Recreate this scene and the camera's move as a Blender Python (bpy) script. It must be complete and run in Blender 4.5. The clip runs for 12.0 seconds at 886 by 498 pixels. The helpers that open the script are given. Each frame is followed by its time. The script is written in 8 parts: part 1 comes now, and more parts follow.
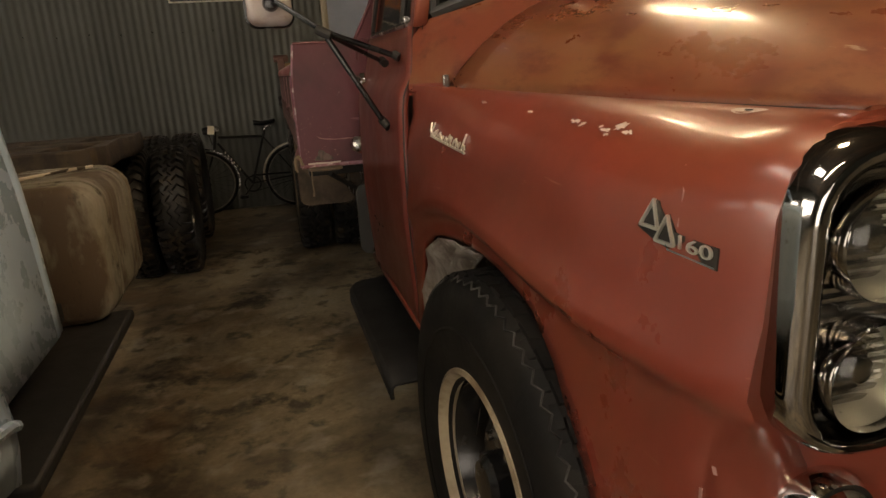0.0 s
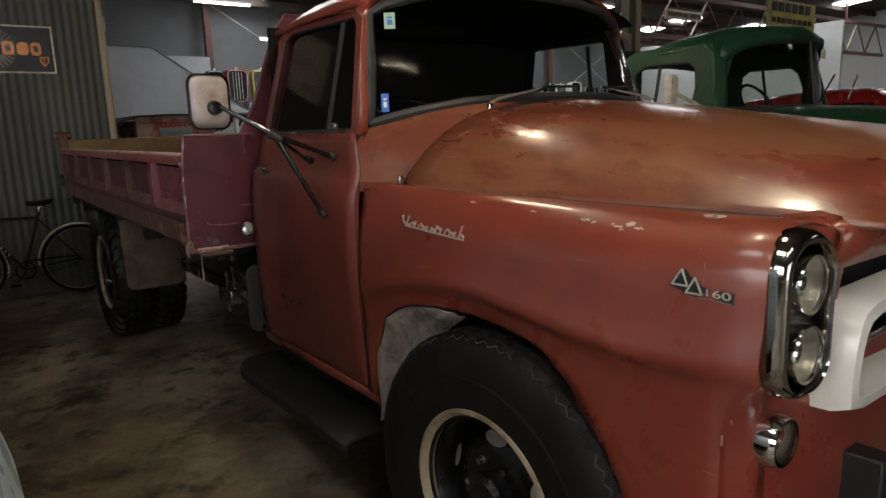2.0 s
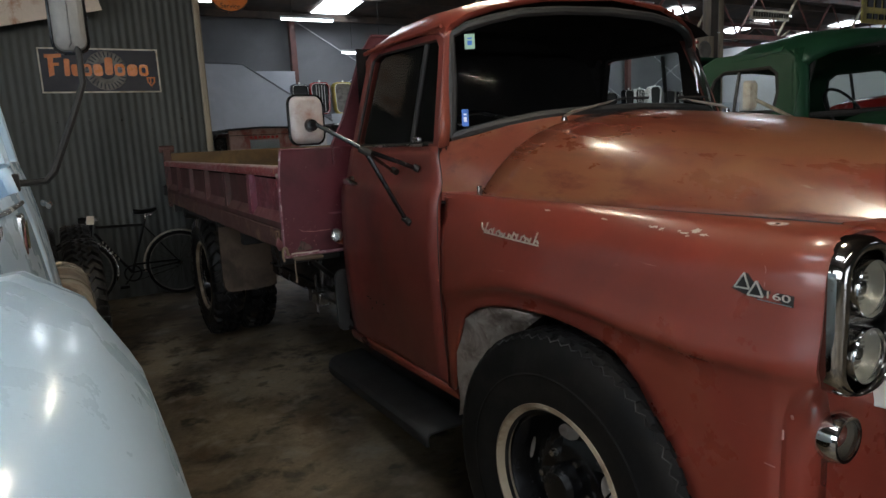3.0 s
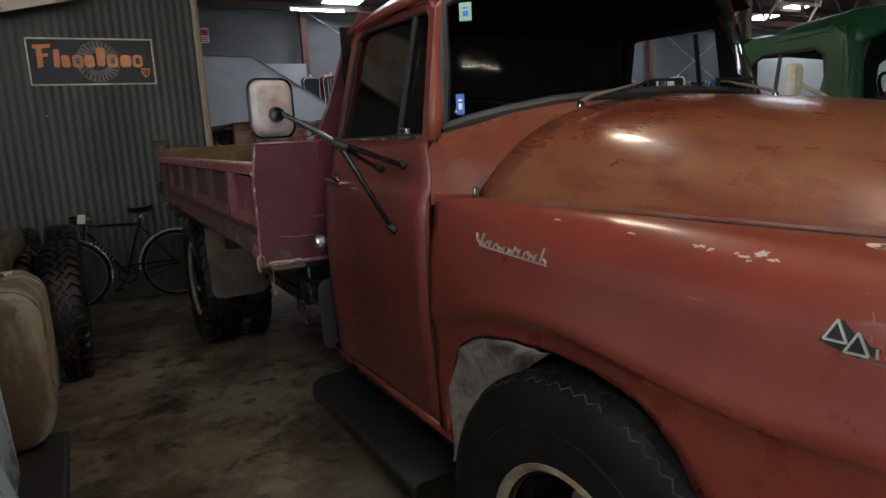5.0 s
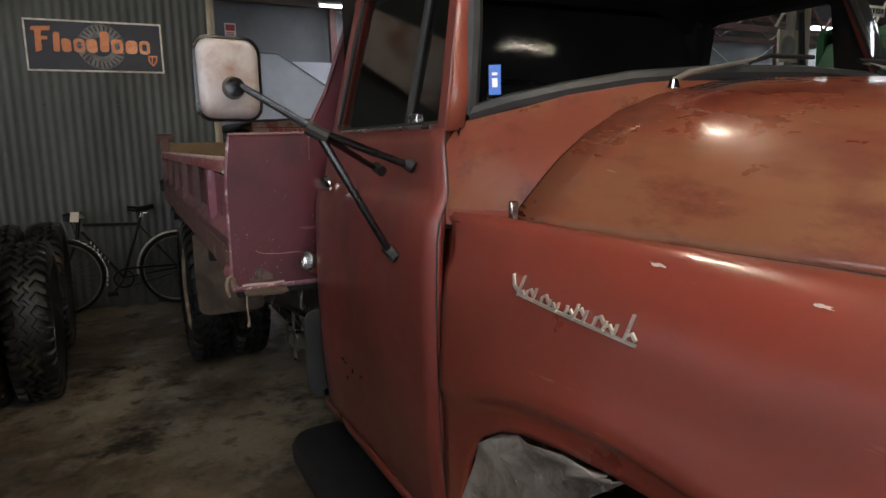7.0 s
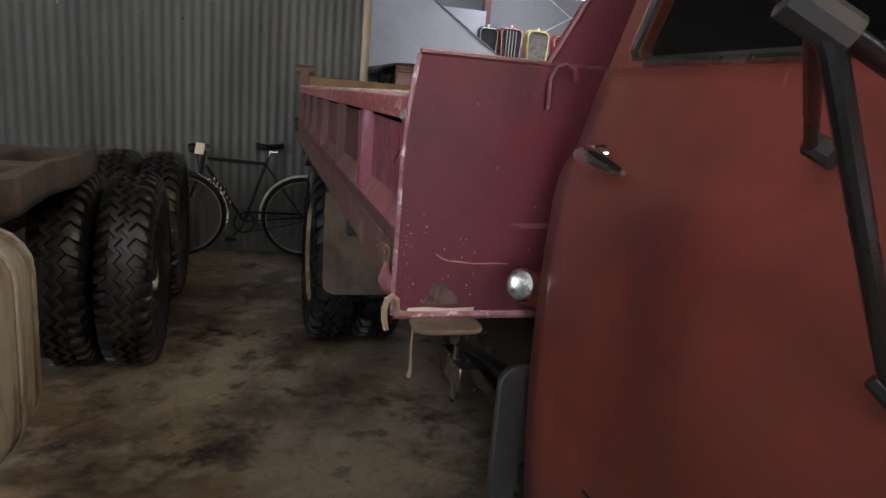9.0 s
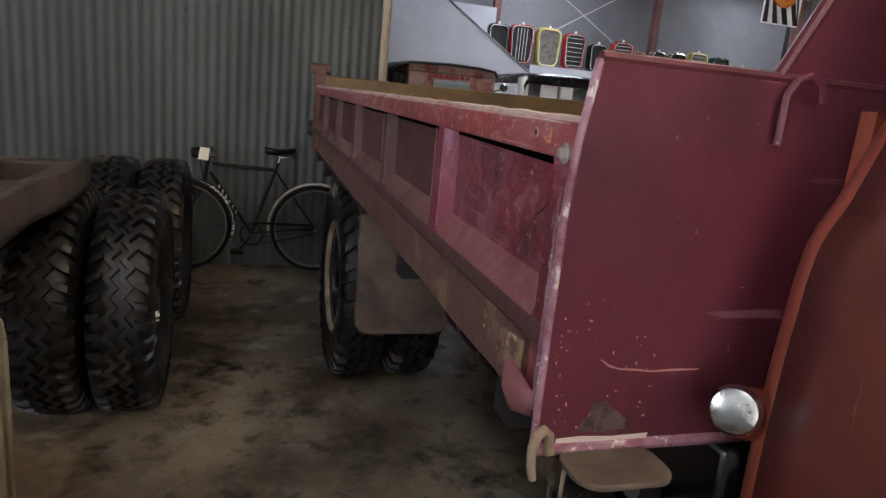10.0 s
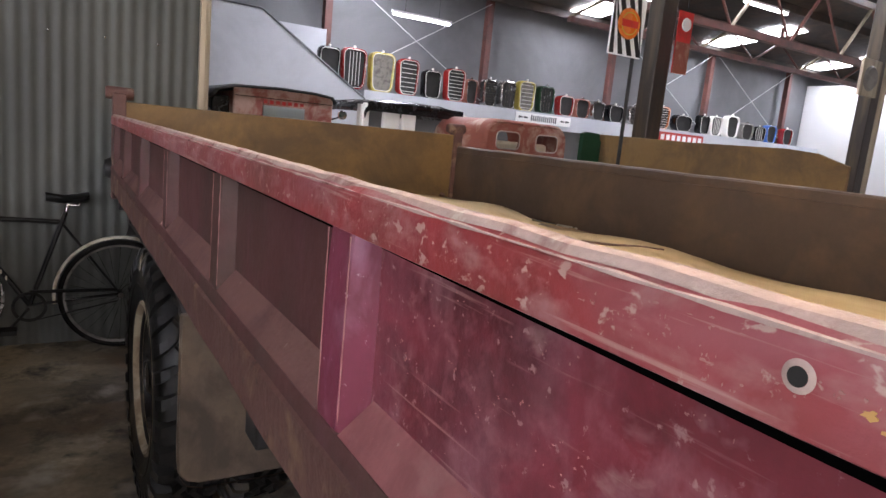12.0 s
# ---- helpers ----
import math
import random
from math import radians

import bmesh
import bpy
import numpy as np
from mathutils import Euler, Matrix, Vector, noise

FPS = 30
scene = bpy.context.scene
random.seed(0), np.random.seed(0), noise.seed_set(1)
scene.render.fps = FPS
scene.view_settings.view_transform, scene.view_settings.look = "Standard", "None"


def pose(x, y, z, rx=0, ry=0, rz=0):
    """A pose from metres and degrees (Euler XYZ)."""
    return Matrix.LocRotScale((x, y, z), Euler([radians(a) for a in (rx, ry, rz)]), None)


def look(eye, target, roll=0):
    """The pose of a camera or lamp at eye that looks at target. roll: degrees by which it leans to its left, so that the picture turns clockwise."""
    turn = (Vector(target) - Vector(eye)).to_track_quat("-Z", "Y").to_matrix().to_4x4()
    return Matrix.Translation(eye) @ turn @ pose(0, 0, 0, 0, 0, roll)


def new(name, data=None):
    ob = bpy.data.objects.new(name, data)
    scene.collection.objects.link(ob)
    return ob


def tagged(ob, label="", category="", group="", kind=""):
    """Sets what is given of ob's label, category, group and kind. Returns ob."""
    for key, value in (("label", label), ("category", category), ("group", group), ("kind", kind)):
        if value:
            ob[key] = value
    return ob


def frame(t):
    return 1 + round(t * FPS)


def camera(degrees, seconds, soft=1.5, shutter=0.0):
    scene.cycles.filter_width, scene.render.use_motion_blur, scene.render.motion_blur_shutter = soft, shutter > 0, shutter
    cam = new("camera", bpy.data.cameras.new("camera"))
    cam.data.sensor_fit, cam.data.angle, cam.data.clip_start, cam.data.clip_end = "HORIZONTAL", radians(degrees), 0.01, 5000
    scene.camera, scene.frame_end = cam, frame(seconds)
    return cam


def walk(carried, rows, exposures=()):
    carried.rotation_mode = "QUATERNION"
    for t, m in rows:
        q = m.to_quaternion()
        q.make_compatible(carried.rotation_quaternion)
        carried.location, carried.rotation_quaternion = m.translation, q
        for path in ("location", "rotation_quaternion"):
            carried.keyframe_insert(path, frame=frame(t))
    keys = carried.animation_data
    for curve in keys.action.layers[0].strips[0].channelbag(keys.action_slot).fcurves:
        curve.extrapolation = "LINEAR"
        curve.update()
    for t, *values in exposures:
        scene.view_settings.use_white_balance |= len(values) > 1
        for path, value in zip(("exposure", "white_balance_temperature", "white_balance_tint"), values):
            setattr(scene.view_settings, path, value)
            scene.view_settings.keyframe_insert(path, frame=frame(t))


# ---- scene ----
cam = camera(67.8, 12.0)
METRES, EYE, TILT, LEAN, TURN = 5.0, 1.53, 0.0, 0.0, -14.3
PATH = [
    (0, (1.104, 0.076, 1.422), (1.578, 1.944, 0.889), -3.5),
    (0.2, (0.977, 0.072, 1.427), (1.778, 1.826, 0.896), -1.1),
    (0.5, (0.882, 0.129, 1.467), (1.931, 1.735, 0.902), 0.2),
    (1, (0.741, 0.079, 1.481), (1.839, 1.648, 0.905), 1.7),
    (1.5, (0.554, 0.021, 1.564), (1.698, 1.584, 1.067), 1.1),
    (2, (0.368, -0.005, 1.557), (1.547, 1.569, 1.192), -2.0),
    (2.5, (0.304, -0.073, 1.576), (1.456, 1.525, 1.231), -2.7),
    (3, (0.271, -0.13, 1.58), (1.264, 1.573, 1.245), -2.9),
    (3.2, (0.277, -0.144, 1.557), (1.239, 1.582, 1.242), -2.3),
    (4.8, (0.521, 0.154, 1.565), (1.509, 1.859, 1.222), -3.0),
    (5, (0.571, 0.197, 1.565), (1.512, 1.927, 1.215), -3.2),
    (5.5, (0.68, 0.274, 1.595), (1.457, 2.088, 1.271), -2.0),
    (6, (0.752, 0.417, 1.575), (1.546, 2.225, 1.256), -0.5),
    (6.5, (0.814, 0.608, 1.559), (1.722, 2.368, 1.279), -0.2),
    (7, (0.903, 0.769, 1.518), (1.776, 2.539, 1.194), -1.3),
    (7.2, (0.938, 0.827, 1.515), (1.747, 2.63, 1.209), -1.2),
    (8.8, (0.947, 1.705, 1.461), (1.531, 3.564, 1.01), 4.0),
    (9, (0.952, 1.832, 1.468), (1.514, 3.7, 1.025), 4.9),
    (9.5, (0.891, 2.103, 1.461), (1.414, 3.98, 1.011), 6.1),
    (10, (0.845, 2.363, 1.487), (1.424, 4.224, 1.037), 5.5),
    (10.5, (0.859, 2.632, 1.495), (1.446, 4.497, 1.072), 4.7),
    (11, (0.865, 2.845, 1.506), (1.469, 4.71, 1.109), 5.3),
    (11.5, (0.877, 3.003, 1.524), (1.765, 4.757, 1.158), 5.7),
    (12, (0.972, 3.108, 1.535), (2.009, 4.785, 1.199), 5.6),
]
EXPO = [(0.0, -0.2, 8600, 15), (0.5, 0.2, 8200, 14), (1.0, 0.05, 7900, 13), (2.0, -0.35, 6700, 10), (3.0, -0.4, 6000, 9), (5.0, -0.35, 6100, 10), (7.0, 0.15, 6200, 12), (9.0, 0.7, 6200, 16), (10.5, 0.8, 6100, 16), (12.0, 1.25, 6300, 20)]
walk(cam, [(t, look(eye, target, roll)) for t, eye, target, roll in PATH], EXPO)

# ---- world, lamps ----
world = bpy.data.worlds.new("world")
scene.world = world
world.use_nodes = True
sky = world.node_tree.nodes.new("ShaderNodeTexSky")
sky.sky_type, sky.sun_disc, sky.sun_elevation, sky.sun_rotation = "NISHITA", False, radians(40), radians(20)
world.node_tree.links.new(sky.outputs[0], world.node_tree.nodes["Background"].inputs[0])
world.node_tree.nodes["Background"].inputs[1].default_value = 0.1
DAY, TUBE_WARM, TUBE_COOL, OUTSIDE, WEST_DAY, TUBE_NEAR = 11.5, 115.0, 22.0, 4.0, 8.5, 240.0


# ---- materials ----
def ramp(nt, fac, stops):
    r = nt.nodes.new("ShaderNodeValToRGB")
    while len(r.color_ramp.elements) < len(stops):
        r.color_ramp.elements.new(0.5)
    for e, (p, c) in zip(r.color_ramp.elements, stops):
        e.position, e.color = p, (c, c, c, 1) if isinstance(c, (int, float)) else (*c, 1)
    nt.links.new(fac, r.inputs[0])
    return r.outputs[0]


def noise_node(nt, co, scale, detail=5.0, rough=0.6, stretch=(1, 1, 1), distort=0.0):
    m = nt.nodes.new("ShaderNodeMapping")
    m.inputs["Scale"].default_value = stretch
    nt.links.new(co, m.inputs["Vector"])
    n = nt.nodes.new("ShaderNodeTexNoise")
    n.inputs["Scale"].default_value, n.inputs["Detail"].default_value = scale, detail
    n.inputs["Roughness"].default_value, n.inputs["Distortion"].default_value = rough, distort
    nt.links.new(m.outputs[0], n.inputs["Vector"])
    return n.outputs["Fac"]


def mixed(nt, fac, a, b):
    m = nt.nodes.new("ShaderNodeMix")
    m.data_type = "RGBA"
    for sock, v in ((m.inputs[0], fac), (m.inputs[6], a), (m.inputs[7], b)):
        if isinstance(v, (tuple, list)):
            sock.default_value = (*v, 1)
        elif isinstance(v, (int, float)):
            sock.default_value = v
        else:
            nt.links.new(v, sock)
    return m.outputs[2]


def surface(name, base, rough=0.5, metal=0.0, second=None, patch=2.0, patch_at=(0.45, 0.62), third=None, speck=40.0, speck_at=(0.66, 0.7),
            grain=0.12, bump=0.0, bump_scale=60.0, coat=0.0, rough2=None, stretch=(1, 1, 1), ior=1.5, vary=0.0, speck_detail=6.0, streaks=()):
    """A worn surface: a base colour with fine grain, patches of a second colour and sharp specks of a third."""
    m = bpy.data.materials.new(name)
    m.use_nodes = True
    nt = m.node_tree
    b = nt.nodes["Principled BSDF"]
    co = nt.nodes.new("ShaderNodeTexCoord").outputs["Object"]
    fine = noise_node(nt, co, 35.0, 6.0, 0.7, stretch)
    dark = tuple(v * (1 - grain) for v in base)
    light = tuple(min(1, v * (1 + grain)) for v in base)
    col = mixed(nt, fine, dark, light)
    rfac = None
    if second:
        pn = ramp(nt, noise_node(nt, co, patch, 7.0, 0.62, stretch, 0.4), [(patch_at[0], 0.0), (patch_at[1], 1.0)])
        col = mixed(nt, pn, col, second)
        rfac = pn
    if third:
        sn = ramp(nt, noise_node(nt, co, speck, speck_detail, 0.7, stretch), [(speck_at[0], 0.0), (speck_at[1], 1.0)])
        col = mixed(nt, sn, col, third)
    for tone, scale, way, lo, hi, amount in streaks:
        mask = ramp(nt, noise_node(nt, co, scale, 4.0, 0.55, way, 0.3), [(lo, 0.0), (hi, amount)])
        col = mixed(nt, mask, col, tone)
    if vary:
        oi = nt.nodes.new("ShaderNodeObjectInfo")
        hsv = nt.nodes.new("ShaderNodeHueSaturation")
        nt.links.new(ramp(nt, oi.outputs["Random"], [(0.0, 1 - vary), (1.0, 1 + vary)]), hsv.inputs["Value"])
        nt.links.new(col, hsv.inputs["Color"])
        col = hsv.outputs[0]
    nt.links.new(col, b.inputs["Base Color"])
    lo, hi = max(0.02, rough - 0.07), min(1.0, rough + 0.07)
    rr = ramp(nt, noise_node(nt, co, 6.0, 6.0, 0.65, stretch), [(0.3, lo), (0.7, hi)])
    if rfac is not None and rough2 is not None:
        rr = mixed(nt, rfac, rr, (rough2,) * 3)
    nt.links.new(rr, b.inputs["Roughness"])
    b.inputs["Metallic"].default_value, b.inputs["IOR"].default_value = metal, ior
    b.inputs["Coat Weight"].default_value, b.inputs["Coat Roughness"].default_value = coat, 0.12
    if bump:
        bn = nt.nodes.new("ShaderNodeBump")
        bn.inputs["Strength"].default_value, bn.inputs["Distance"].default_value = bump, 0.01
        nt.links.new(noise_node(nt, co, bump_scale, 5.0, 0.6, stretch), bn.inputs["Height"])
        nt.links.new(bn.outputs[0], b.inputs["Normal"])
    return m


def glow(name, colour, strength):
    m = bpy.data.materials.new(name)
    m.use_nodes = True
    b = m.node_tree.nodes["Principled BSDF"]
    b.inputs["Base Color"].default_value = (*colour, 1)
    b.inputs["Emission Color"].default_value = (*colour, 1)
    b.inputs["Emission Strength"].default_value = strength
    return m


def glass(name, tint=(1, 1, 1), rough=0.02, clear=0.9, ior=1.5):
    """A thin pane: mostly clear, with a mirror gloss that grows at grazing angles."""
    m = bpy.data.materials.new(name)
    m.use_nodes = True
    nt = m.node_tree
    nt.nodes.remove(nt.nodes["Principled BSDF"])
    t, g, mix = (nt.nodes.new(n) for n in ("ShaderNodeBsdfTransparent", "ShaderNodeBsdfGlossy", "ShaderNodeMixShader"))
    fr = nt.nodes.new("ShaderNodeFresnel")
    fr.inputs["IOR"].default_value = ior
    t.inputs[0].default_value = (*(v * clear for v in tint), 1)
    g.inputs["Roughness"].default_value = rough
    nt.links.new(fr.outputs[0], mix.inputs[0])
    nt.links.new(t.outputs[0], mix.inputs[1])
    nt.links.new(g.outputs[0], mix.inputs[2])
    nt.links.new(mix.outputs[0], nt.nodes["Material Output"].inputs[0])
    return m


